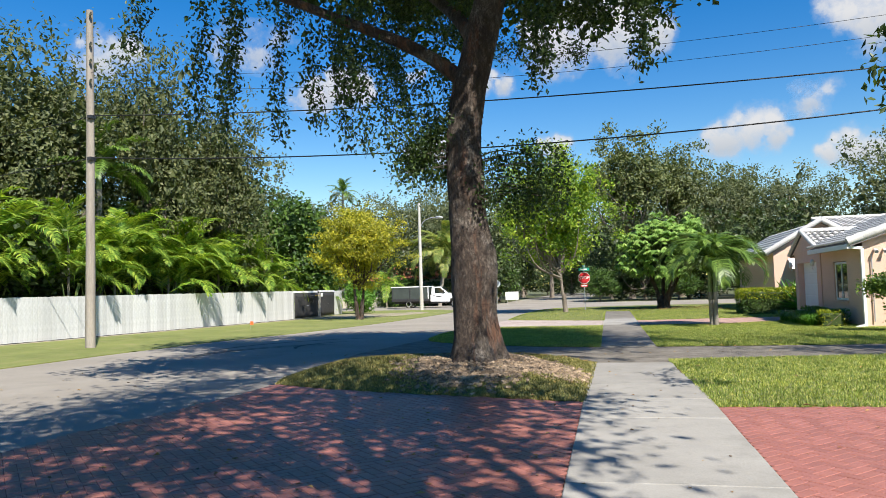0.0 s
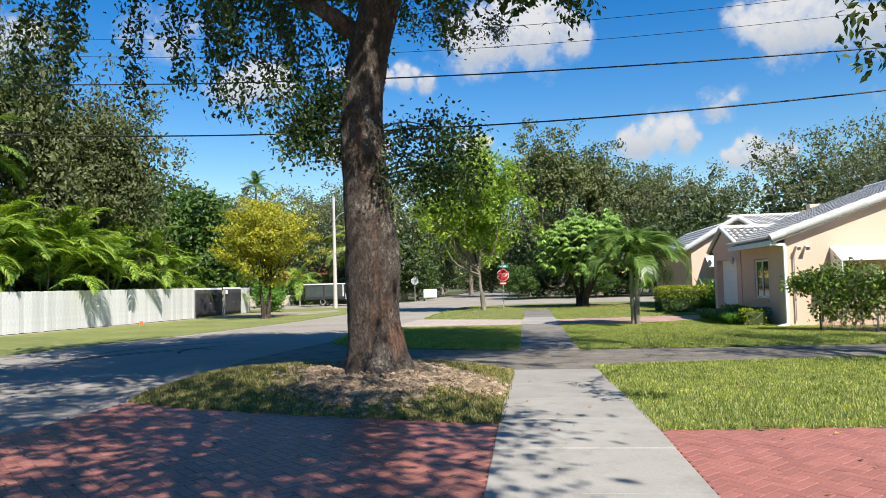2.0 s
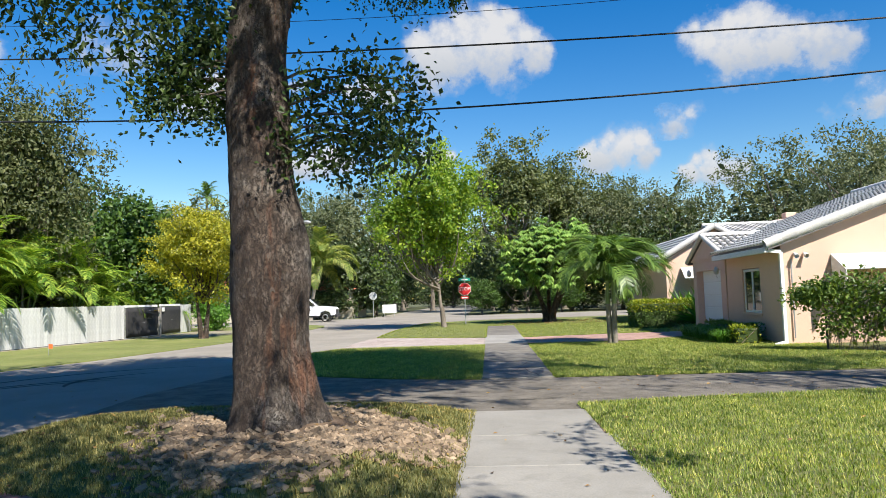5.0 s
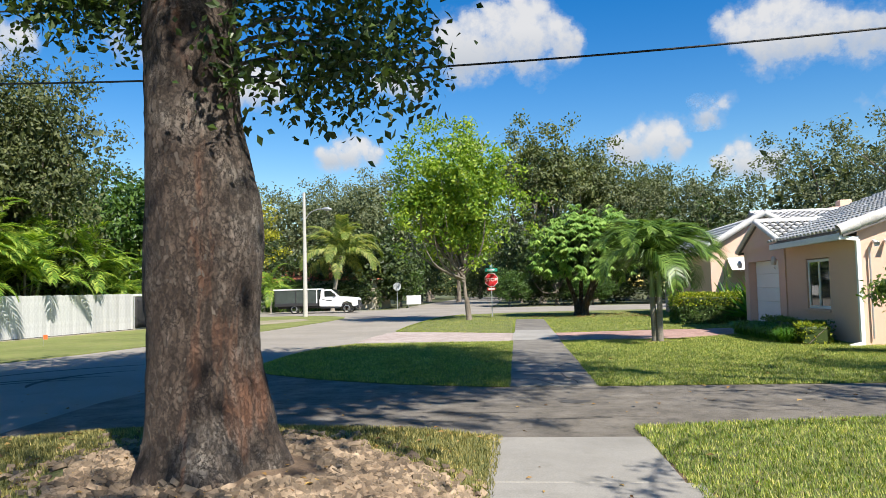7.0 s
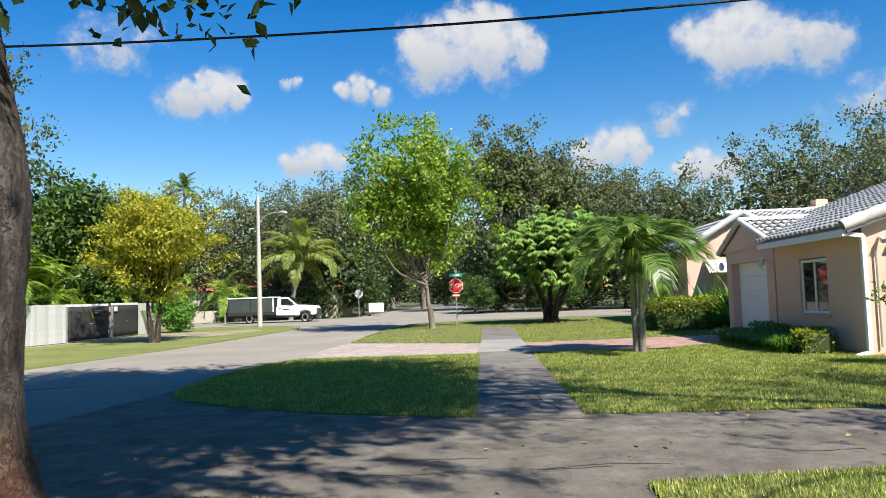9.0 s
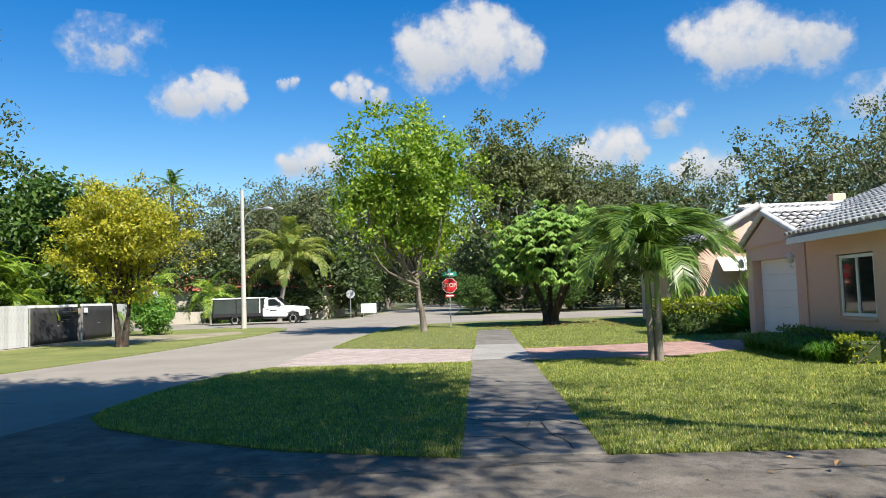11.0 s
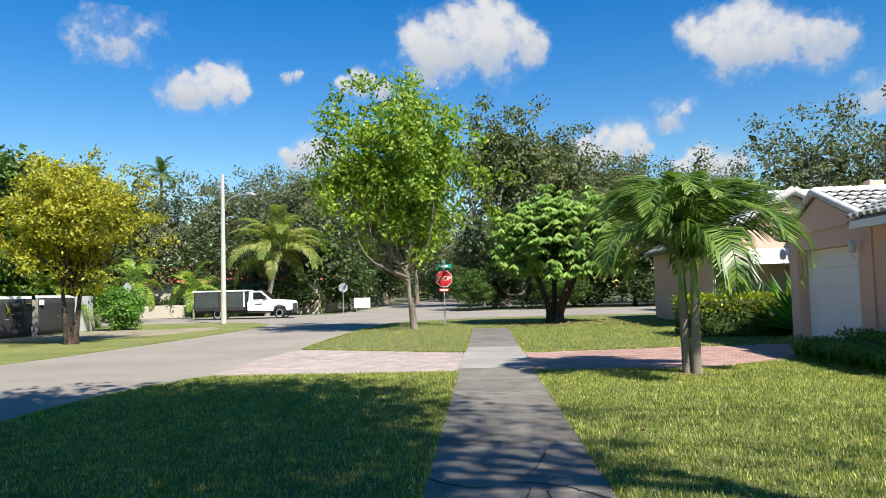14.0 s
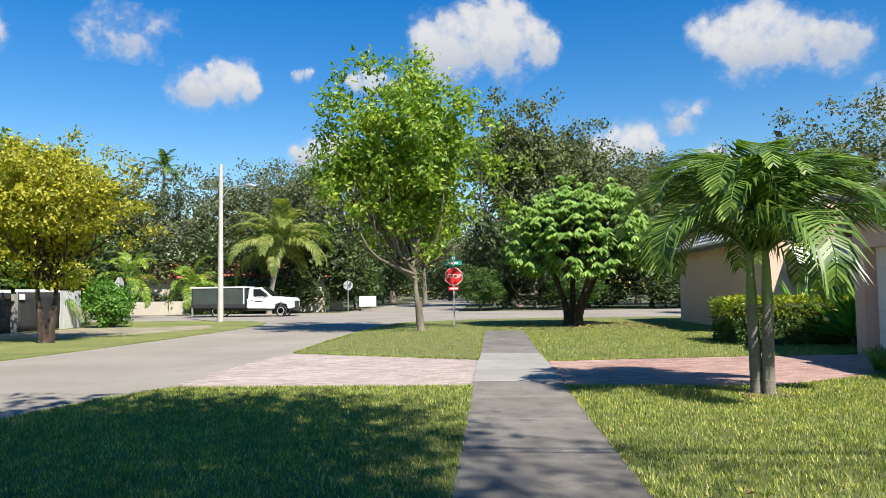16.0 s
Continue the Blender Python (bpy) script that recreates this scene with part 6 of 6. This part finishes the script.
    mr = part("main_roof", np_mesh("main_roof", [(11.2, 36.4, 3.0), (17.5, 36.4, 3.0), (17.5, 44.5, 4.95), (11.2, 44.5, 4.95), (24, 36.4, 3.0), (24, 53, 3.0), (24, 44.5, 4.95), (11.2, 53, 3.0)], [(0, 1, 2, 3), (1, 4, 6, 2), (3, 2, 5, 7), (2, 6, 5, 5)], M_TILE), ob, "white tiled main roof behind")
    mr.data.validate()
    ridge_tiles(mr, (11.2, 44.5, 5.0), (23, 44.5, 5.0), 0.13)
    rows = []
    for i in range(20):
        for k in range(48):
            x, f0, f1 = 11.3 + k * 0.26, i / 20, (i + 1.1) / 20
            rows.append(tube([(x, 36.4 + 8.1 * f0, 3.04 + 1.95 * f0), (x, 36.4 + 8.1 * f1, 3.01 + 1.95 * f1)], [0.11, 0.09], 5, caps=False))
    part("roof_tiles", np_mesh("roof_tiles", *join(rows), M_TILE), mr, kind="stuff")
    aw2 = part("awning", np_mesh("awning", [(9.2, 41.45, 2.75), (11.4, 41.45, 2.75), (11.4, 40.7, 2.2), (9.2, 40.7, 2.2)], [(0, 3, 2, 1)], M_WHITE), ob, "white ribbed awning on the wing")
    so = aw2.modifiers.new("thick", "SOLIDIFY")
    so.thickness = 0.03
    ch = part("chimney", boxm("chimney", M_STUCCO, 16.7, 48.2, 4.2, 18.2, 49.2, 5.36, bev=0.03), ob, "peach stucco chimney with stepped cap")
    part("cap", boxm("cap", M_STUCCO, 16.5, 48.0, 5.32, 18.4, 49.4, 5.52, bev=0.03), ch)
    part("flue", boxm("flue", M_STUCCO, 17.1, 48.4, 5.52, 17.7, 49.0, 5.92, bev=0.03), ch)
    part("wall", boxm("wall", M_STUCCO, 12.0, 36.0, -0.2, 24, 36.2, 3.0), ob)
    part("wall", boxm("wall", M_STUCCO, 11.3, 35.1, -0.2, 11.5, 41.5, 2.95), ob)


house()


# ---- vine-covered chain link fence ----
def link_fence():
    ob = thing("chain_link_fence", "chain link fence with dark posts, overgrown by vines", "fence")
    a, b = Vector((8.2, 24.0, 0)), Vector((13.2, 21.9, 0))
    d = b - a
    for k, m in ((0, M_DARK), (0.26, M_GALV), (0.6, M_GALV), (1, M_GALV)):
        p = a + d * k
        part("post", fix(np_mesh("post", *tube([(p.x, p.y, -0.1), (p.x, p.y, 1.62)], [0.03, 0.03], 8), m)), ob)
    part("rail", fix(np_mesh("rail", *tube([a + Vector((0, 0, 1.6)), b + Vector((0, 0, 1.6))], [0.02, 0.02], 6), M_GALV)), ob)
    wires = []
    n = 84
    for i in range(-24, n):
        for s in (1, -1):
            x0, z0, x1, z1 = i / n, 0.05, i / n + s * 1.5 / d.length, 1.55
            pts = []
            for t in (0, 1):
                x, z = (x0, z0) if t == 0 else (x1, z1)
                pts.append((min(max(x, 0), 1), z0 + (z1 - z0) * ((min(max(x, 0), 1) - x0) / (x1 - x0))))
            if abs(pts[0][0] - pts[1][0]) > 1e-3:
                q = [a + d * u + Vector((0, 0, z)) for u, z in pts]
                wires.append(tube([q[0], q[1]], [0.003, 0.003], 3, caps=False))
    part("mesh_wire", np_mesh("mesh_wire", *join(wires), M_GALV), ob, "diamond wire mesh", kind="stuff")
    rng = np.random.default_rng(17)
    ob2 = thing("vine", "tangled green vine with bare stems over the fence", "vine")
    n = 600
    f = rng.uniform(-0.10, 1.0, n)
    z = rng.uniform(0.35, 1.95, n) ** 0.9
    z = np.where(f < 0.0, rng.uniform(1.4, 1.9, n), z)
    z = np.minimum(z, 1.55 + 0.5 * np.clip(f * 2, 0, 1) + 0.2 * np.sin(f * 17))
    keep = ~((f > 0.25) & (f < 0.42) & (z < 0.75))
    C = np.array(a) + np.array(d) * f[:, None] + rng.normal(0, 0.16, (n, 3)) * [1, 1, 0.2]
    C[:, 2] = z
    part("foliage", np_mesh("foliage", *leaf_cloud(rng, C[keep], 20, [0.15, 0.15, 0.14], 0.125, 0.55, 0.3), L_VINE), ob2, kind="stuff")
    st = []
    for _ in range(90):
        u = rng.uniform(0, 1)
        p = a + d * u
        q = a + d * (u + rng.uniform(-0.15, 0.15))
        st.append(tube(smooth_path([(p.x, p.y, -0.02), (p.x + rng.uniform(-0.2, 0.2), p.y - rng.uniform(0.05, 0.3), rng.uniform(0.5, 1.0)), (q.x, q.y, rng.uniform(1.2, 1.8))], 8), np.full(8, 0.008), 4))
    part("stems", fix(np_mesh("stems", *join(st), M_BARK2)), ob2, kind="stuff")
    for k in (0.35, 0.55, 0.8):
        p = a + d * k
        bladed_plant((p.x + 0.5, p.y + 0.8, 0.0), 22, 0.9, "spiky green plant behind the vine fence", L_BUSH, int(k * 99))


link_fence()


# ---- truck on the cross street ----
def truck(loc, turn):
    """Along +x: pickup cab in front, screened landscaping box behind."""
    ob = thing("pickup_truck", "white pickup truck with a dark screened landscaping box", "truck", loc)
    ob.rotation_euler = (0, 0, radians(turn))

    def prism(prof, w, mat, name, label="", bev=0.05):
        bm = bmesh.new()
        lo = [bm.verts.new((x, -w / 2, z)) for x, z in prof]
        hi = [bm.verts.new((x, w / 2, z)) for x, z in prof]
        n = len(prof)
        bm.faces.new(lo)
        bm.faces.new(list(reversed(hi)))
        for k in range(n):
            bm.faces.new((lo[(k + 1) % n], lo[k], hi[k], hi[(k + 1) % n]))
        bmesh.ops.recalc_face_normals(bm, faces=bm.faces[:])
        if bev:
            bmesh.ops.bevel(bm, geom=bm.edges[:], offset=bev, segments=2, affect="EDGES")
        me = bpy.data.meshes.new(name)
        bm.to_mesh(me)
        bm.free()
        me.materials.append(mat)
        return part(name, me, ob, label)

    body = prism([(0.3, 0.55), (0.3, 1.22), (1.75, 1.30), (2.0, 1.34), (3.3, 1.22), (3.42, 1.1), (3.42, 0.55), (3.0, 0.5), (2.95, 0.78), (2.55, 0.92), (2.15, 0.78), (2.1, 0.5)], 1.95, M_TRUCK, "body", "white painted cab body and hood")
    cab = prism([(0.35, 1.2), (0.42, 1.92), (1.25, 1.95), (2.0, 1.30)], 1.75, M_TRUCK, "cab_roof", bev=0.06)
    for s in (-1, 1):
        y = s * 0.885
        V = [(0.75, y, 1.34), (1.72, y, 1.36), (1.22, y, 1.84), (0.78, y, 1.84)]
        part("side_window", np_mesh("side_window", *box(0.72, y - 0.012, 1.36, 1.25, y + 0.012, 1.82, 0.01), glass), cab, "dark side window")
        part("side_window", np_mesh("side_window", V, [(0, 1, 2, 3)], glass), cab)
        part("mirror", boxm("mirror", M_DARK, 1.5, y + s * 0.08 - 0.1, 1.34, 1.62, y + s * 0.08 + 0.1, 1.60, bev=0.03), body)
        part("handle", boxm("handle", M_DARK, 0.55, s * 0.985 - 0.012, 1.1, 0.75, s * 0.985 + 0.012, 1.14), body)
        part("door_mark", boxm("door_mark", M_DARK, 0.85, s * 0.981 - 0.004, 0.98, 1.35, s * 0.981 + 0.004, 1.06, bev=0.001), body, "dark bar on the door")
        part("headlight", boxm("headlight", M_GLOBE, 3.30, s * 0.78 - 0.16, 0.95, 3.44, s * 0.78 + 0.16, 1.10, bev=0.02), body, "clear headlight")
        part("step", boxm("step", M_DARK, 0.35, s * 0.93 - 0.07, 0.40, 2.0, s * 0.93 + 0.07, 0.47), body)
    part("windscreen", np_mesh("windscreen", [(1.30, -0.78, 1.93), (1.30, 0.78, 1.93), (2.0, 0.82, 1.345), (2.0, -0.82, 1.345)], [(0, 1, 2, 3)], glass), cab, "dark windscreen", matrix=pose(0.012, 0, 0.012))
    part("grille", boxm("grille", M_DARK, 3.40, -0.6, 0.62, 3.46, 0.6, 1.02), body, "dark grille")
    part("bumper", boxm("bumper", M_DARK, 3.36, -0.98, 0.38, 3.56, 0.98, 0.62, bev=0.04), body, "dark front bumper")
    part("chassis", boxm("chassis", M_DARK, -3.2, -0.45, 0.42, 3.2, 0.45, 0.62), ob)
    part("cargo_box", boxm("cargo_box", M_TARP, -3.35, -1.05, 0.85, 0.2, 1.05, 1.92), ob, "dark screened cargo box")
    part("bed_side", boxm("bed_side", M_DARK, -3.35, -1.07, 0.62, 0.2, 1.07, 0.88), ob)
    part("box_roof", boxm("box_roof", M_WHITE, -3.42, -1.10, 1.92, 0.26, 1.10, 2.02, bev=0.02), ob, "white box roof")
    for x in (-3.3, -1.6, 0.12):
        for s in (-1, 1):
            part("upright", boxm("upright", M_WHITE if x > 0 else M_DARK, x - 0.04, s * 1.06 - 0.02, 0.85, x + 0.04, s * 1.06 + 0.02, 1.93), ob)
    for x in (2.55, -1.75):
        for s in (-1, 1):
            P = [(x, s * (0.72 + 0.26 * k / 4), 0.40) for k in (0, 0.6, 2, 3.4, 4)]
            wheel = part("wheel", fix(np_mesh("wheel", *tube(P, [0.34, 0.39, 0.40, 0.39, 0.34], 24), M_BLACK, True)), ob, "black tyre")
            part("rim", fix(np_mesh("rim", *tube([(x, s * 0.90, 0.40), (x, s * 0.985, 0.40), (x, s * 0.99, 0.40)], [0.24, 0.24, 0.19], 18), M_GALV, False)), wheel, "bright steel rim")
    return ob


truck((-16.6, 66.6, 0.0), 3)


# ---- house across the street ----
def far_house():
    ob = thing("far_house", "low beige house with red tile roof behind garden palms", "house", (-30, 78, 0))
    part("wall", boxm("wall", M_BEIGE, -9, 0, -0.2, 16, 8, 2.9), ob)
    part("roof", np_mesh("roof", [(-9.6, -0.6, 2.85), (16.6, -0.6, 2.85), (12, 4, 4.6), (-5, 4, 4.6), (16.6, 8.6, 2.85), (-9.6, 8.6, 2.85)], [(0, 1, 2, 3), (1, 4, 2, 2), (3, 2, 4, 5), (0, 3, 5, 5)], M_TERRA), ob, "red clay tile roof")
    ob.children[1].data.validate()
    for x in (-6, -1, 4, 9, 13):
        win = part("window", boxm("window", M_WHITE, x - 0.7, -0.05, 0.9, x + 0.7, 0.02, 2.2), ob, "white framed window")
        part("pane", boxm("pane", glass, x - 0.6, -0.07, 1.0, x + 0.6, -0.05, 2.1, bev=0.002), win)
    g = thing("garden_wall", "low beige garden wall across the street", "wall", (-28, 75.4, 0))
    part("wall", boxm("wall", M_BEIGE, -8, 0, -0.2, 8, 0.2, 1.0), g)


far_house()
hedge("street_hedge", "low clipped hedge across the cross street", -24, 73.6, -18.6, 74.6, 0.9, L_DEEP, 120, 0.16, 91)


# ---- small things on the verges ----
mf = thing("marker_flag", "small orange utility marker flag in the verge", "flag", (-16.6, 31.6, 0.02))
part("wire_stem", fix(np_mesh("wire_stem", *tube([(0, 0, -0.05), (0, 0, 0.4)], [0.006, 0.006], 5), M_GALV)), mf)
part("flag", boxm("flag", M_ORANGE, 0.0, -0.002, 0.24, 0.16, 0.004, 0.40, bev=0.001), mf, "orange plastic flag")
yd = thing("yard_sign", "small white sign standing on the far verge", "sign", (-10.27, 77.91, 0.0))
part("panel", boxm("panel", M_SIGNW, -0.7, -0.02, 0.35, 0.7, 0.02, 1.2, bev=0.004), yd)
for x in (-0.5, 0.5):
    part("leg", boxm("leg", M_GALV, x - 0.02, -0.015, -0.1, x + 0.02, 0.015, 0.36), yd)


# ---- clouds ----
def cloud_material():
    m = bpy.data.materials.new("cloud_vapour")
    nt, lk, p = nodes_of(m)
    at = nt.new("ShaderNodeAttribute")
    at.attribute_name = "puff"
    c = nt.new("ShaderNodeTexCoord")
    nz = nt.new("ShaderNodeTexNoise")
    nz.inputs["Scale"].default_value, nz.inputs["Detail"].default_value, nz.inputs["Roughness"].default_value = 0.008, 10, 0.62
    lk.new(c.outputs["Object"], nz.inputs["Vector"])
    ma = nt.new("ShaderNodeMath")
    ma.operation = "MULTIPLY_ADD"
    ma.inputs[1].default_value = 1.6
    lk.new(nz.outputs[0], ma.inputs[0])
    lk.new(at.outputs["Fac"], ma.inputs[2])
    hf = nt.new("ShaderNodeMath")
    hf.operation = "MULTIPLY"
    hf.inputs[1].default_value = 0.62
    lk.new(ma.outputs[0], hf.inputs[0])
    alpha = ramp(nt, lk, hf.outputs[0], [(0.48, (0, 0, 0)), (0.60, (0.2, 0.2, 0.2)), (0.72, (0.75, 0.75, 0.75)), (0.88, (0.96, 0.96, 0.96))])
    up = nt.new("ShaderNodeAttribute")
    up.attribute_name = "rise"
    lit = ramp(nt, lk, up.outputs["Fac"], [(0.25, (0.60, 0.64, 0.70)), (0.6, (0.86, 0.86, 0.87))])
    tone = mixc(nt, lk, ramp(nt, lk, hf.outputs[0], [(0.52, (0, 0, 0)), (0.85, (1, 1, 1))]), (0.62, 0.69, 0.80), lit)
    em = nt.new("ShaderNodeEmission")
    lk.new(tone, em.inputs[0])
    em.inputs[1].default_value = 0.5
    tr = nt.new("ShaderNodeBsdfTransparent")
    ms = nt.new("ShaderNodeMixShader")
    lk.new(alpha, ms.inputs[0])
    lk.new(tr.outputs[0], ms.inputs[1])
    lk.new(em.outputs[0], ms.inputs[2])
    lk.new(ms.outputs[0], nt["Material Output"].inputs[0])
    return m


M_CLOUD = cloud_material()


def cloud(az, el, w, h, puffs, amp=1.0):
    """A distant cumulus: az, el of its middle and its width and height in degrees; puffs: (x, y, r) in parts of its half width."""
    dist = 3000.0
    a, e = radians(az), radians(el)
    mid = Vector((math.sin(a) * math.cos(e), math.cos(a) * math.cos(e), math.sin(e))) * dist
    W, H = dist * radians(w) / 2 * 1.35, dist * radians(h) / 2 * 1.6
    nx, ny = 56, 34
    X, Y = np.meshgrid(np.linspace(-1.35, 1.35, nx), np.linspace(-1.6, 1.6, ny))
    den = np.full(X.shape, -1.0)
    rng = np.random.default_rng(int(abs(az) * 10))
    billow = []
    for px, py, r in puffs:
        # smaller billows over the upper rim
        for _ in range(5):
            k = rng.uniform(0.2, 2.9)
            billow.append((px + r * 0.6 * math.cos(k), py + r * 0.6 * math.sin(k) * w / h * 0.6, r * rng.uniform(0.35, 0.55)))
    for px, py, r in puffs + billow:
        den = np.maximum(den, 1 - np.sqrt(((X - px)) ** 2 + ((Y - py) * h / w * 1.0) ** 2) / r)
    den = np.clip(den * 0.95 - 0.16, -1, 0.62) * amp
    edge = np.minimum(1.35 - np.abs(X), 1.6 - np.abs(Y)) / 0.2
    den = np.where(edge < 1, den - (1 - edge) * 1.0, den)
    V = np.stack([X.ravel() * W / 1.35, Y.ravel() * H / 1.6, 0 * X.ravel()], 1)
    F = [(j * nx + i, j * nx + i + 1, (j + 1) * nx + i + 1, (j + 1) * nx + i) for j in range(ny - 1) for i in range(nx - 1)]
    me = np_mesh("cloud", V, F, M_CLOUD)
    at = me.attributes.new("puff", "FLOAT", "POINT")
    at.data.foreach_set("value", den.ravel())
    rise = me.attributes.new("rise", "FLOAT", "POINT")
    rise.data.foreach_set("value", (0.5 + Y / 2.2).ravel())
    ob = tagged(new("cloud", me), "white cumulus cloud in a blue sky", "cloud", "fair weather clouds", "structure")
    ob.matrix_world = look(mid + Vector((0, 0, 1.6)), (0, 10, 1.6))
    ob.matrix_world = ob.matrix_world


cloud(-21.1, 15.5, 7.6, 4.2, [(-0.3, 0.1, 0.62), (0.35, -0.15, 0.6), (-0.1, 0.5, 0.35), (-0.6, -0.2, 0.35)])
cloud(-0.8, 19.0, 13.5, 7.0, [(-0.3, -0.05, 0.6), (0.35, -0.1, 0.62), (0.0, 0.25, 0.5), (-0.7, -0.2, 0.3), (-0.25, 0.55, 0.35)])
cloud(-8.8, 16.0, 5.2, 3.0, [(-0.5, -0.3, 0.45), (0.2, 0.2, 0.6), (0.6, 0.1, 0.4)])
cloud(21.6, 17.3, 13.0, 5.6, [(0.3, 0.1, 0.6), (-0.5, -0.4, 0.4), (0.7, 0.3, 0.35), (-0.1, -0.15, 0.4)])
cloud(9.8, 10.8, 8.0, 4.6, [(-0.2, 0.1, 0.6), (0.3, -0.2, 0.55), (-0.6, -0.3, 0.4)])
cloud(17.2, 8.9, 6.6, 3.6, [(0.1, 0.1, 0.6), (-0.4, -0.3, 0.5), (0.5, -0.1, 0.4)])
cloud(-13.2, 10.8, 6.4, 3.0, [(-0.1, 0.1, 0.6), (0.4, -0.2, 0.5), (-0.6, -0.2, 0.4)])
cloud(-3.6, 10.8, 4.5, 2.8, [(0, 0, 0.7), (0.4, 0.1, 0.5)])
cloud(-14.6, 16.6, 2.6, 1.6, [(-0.3, 0.1, 0.5), (0.3, -0.1, 0.5)], 0.7)
cloud(-26.5, 18.5, 8.0, 3.0, [(0.2, 0, 0.8)], 0.42)
cloud(-38, 17.0, 8.0, 4.0, [(0.0, 0, 0.7), (-0.4, 0.1, 0.5)], 0.7)
cloud(14.5, 12.6, 5.0, 2.0, [(0, 0, 0.8)], 0.5)
cloud(28, 12.6, 7.0, 2.2, [(0, 0, 0.8)], 0.45)


# ---- grass blades and fallen leaves ----
def grass(poly, n, seed, L=0.05, zf=None, ymax=99, mat=None):
    rng = np.random.default_rng(seed)
    X0, X1 = min(p[0] for p in poly), min(max(p[0] for p in poly), 9)
    Y0, Y1 = min(p[1] for p in poly), min(max(p[1] for p in poly), ymax)
    X, Y = rng.uniform(X0, X1, n), rng.uniform(Y0, Y1, n)
    # a ragged fringe that leans out over the edges
    per = []
    for i in range(len(poly)):
        (x0, y0), (x1, y1) = poly[i], poly[(i + 1) % len(poly)]
        d = math.hypot(x1 - x0, y1 - y0)
        if d < 12:
            t = rng.uniform(0, 1, int(d * 260))
            per.append(np.stack([x0 + (x1 - x0) * t, y0 + (y1 - y0) * t], 1) + rng.normal(0, 0.018, (len(t), 2)))
    ok = inside(poly, X, Y)
    X, Y = X[ok], Y[ok]
    if per:
        E = np.vstack(per)
        E = E[E[:, 1] < ymax]
        X, Y = np.concatenate([X, E[:, 0]]), np.concatenate([Y, E[:, 1]])
    Z = np.full(len(X), 0.028) if zf is None else zf(X, Y)
    a = rng.uniform(0, 2 * math.pi, len(X))
    l = L * rng.uniform(0.5, 1.3, len(X))
    w = 0.0065
    lean = rng.uniform(0.2, 0.9, len(X))
    B = np.stack([X, Y, Z - 0.005], 1)
    T = B + np.stack([np.cos(a) * l * lean, np.sin(a) * l * lean, l], 1)
    S = np.stack([-np.sin(a), np.cos(a), 0 * a], 1) * w
    V = np.stack([B - S, B + S, T], 1).reshape(-1, 3)
    F = np.arange(len(V)).reshape(-1, 3)
    tagged(new("grass", np_mesh("grass", V, F, mat or L_GRASS)), "short dry olive grass blades on the mound" if mat else "short green grass blades with dry tips", "grass", kind="stuff")


def off_mulch(x, y):
    return np.where(np.hypot((x + 2.2) / 1.1, y - 12.75) > 1.22 + 0.16 * np.sin(x * 7) * np.sin(y * 6), mound(x, y), -0.3)


grass(ISLAND, 75000, 1, zf=off_mulch, mat=L_DRYGRASS)
grass(STRIP, 90000, 2)
grass(LAWN_A, 110000, 3)
grass(LAWN_B, 160000, 4)
grass(LAWN_C, 40000, 5, 0.06, ymax=45)
grass(FARSTRIP, 40000, 6, 0.06, ymax=54)


def litter(n, x0, y0, x1, y1, z, seed, L=0.07):
    rng = np.random.default_rng(seed)
    C = np.stack([rng.uniform(x0, x1, n), rng.uniform(y0, y1, n), np.full(n, z)], 1)
    D = rng.normal(0, 1, (n, 3)) * [1, 1, 0.12]
    N = rng.normal(0, 0.25, (n, 3)) + [0, 0, 1]
    l = L * rng.uniform(0.5, 1.3, n)
    return leaves(C, D, N, l, l * 0.5, 0.3)


def island_litter(n, seed):
    V, F = litter(n, -5.6, 10.7, -0.5, 15.4, 0.0, seed, 0.06)
    for k in range(n):
        c = V[4 * k]
        V[4 * k:4 * k + 4, 2] += mound(c[0], c[1]) + 0.035 if inside(ISLAND, np.array([c[0]]), np.array([c[1]]))[0] else -0.5
    return V, F


LIT = join([litter(150, -6.3, 4.5, -0.5, 11.0, 0.038, 1), litter(25, -0.4, 5, 1.2, 15, 0.048, 2, 0.05), litter(70, -8, 15.5, 6, 20, 0.02, 3), litter(35, 1.4, 5, 5, 10, 0.04, 4, 0.06),
            litter(50, 1.3, 10, 8, 29, 0.075, 5, 0.09), litter(240, 0.2, 45.5, 6.5, 50.5, 0.07, 6, 0.16), litter(30, -5, 20, -0.5, 29, 0.07, 7, 0.08), litter(60, -12, 5, -6.6, 20, 0.006, 8), island_litter(420, 9)])
tagged(new("fallen_leaves", np_mesh("fallen_leaves", *LIT, L_LITTER)), "scattered dry brown and yellow fallen leaves", "leaves", kind="stuff")
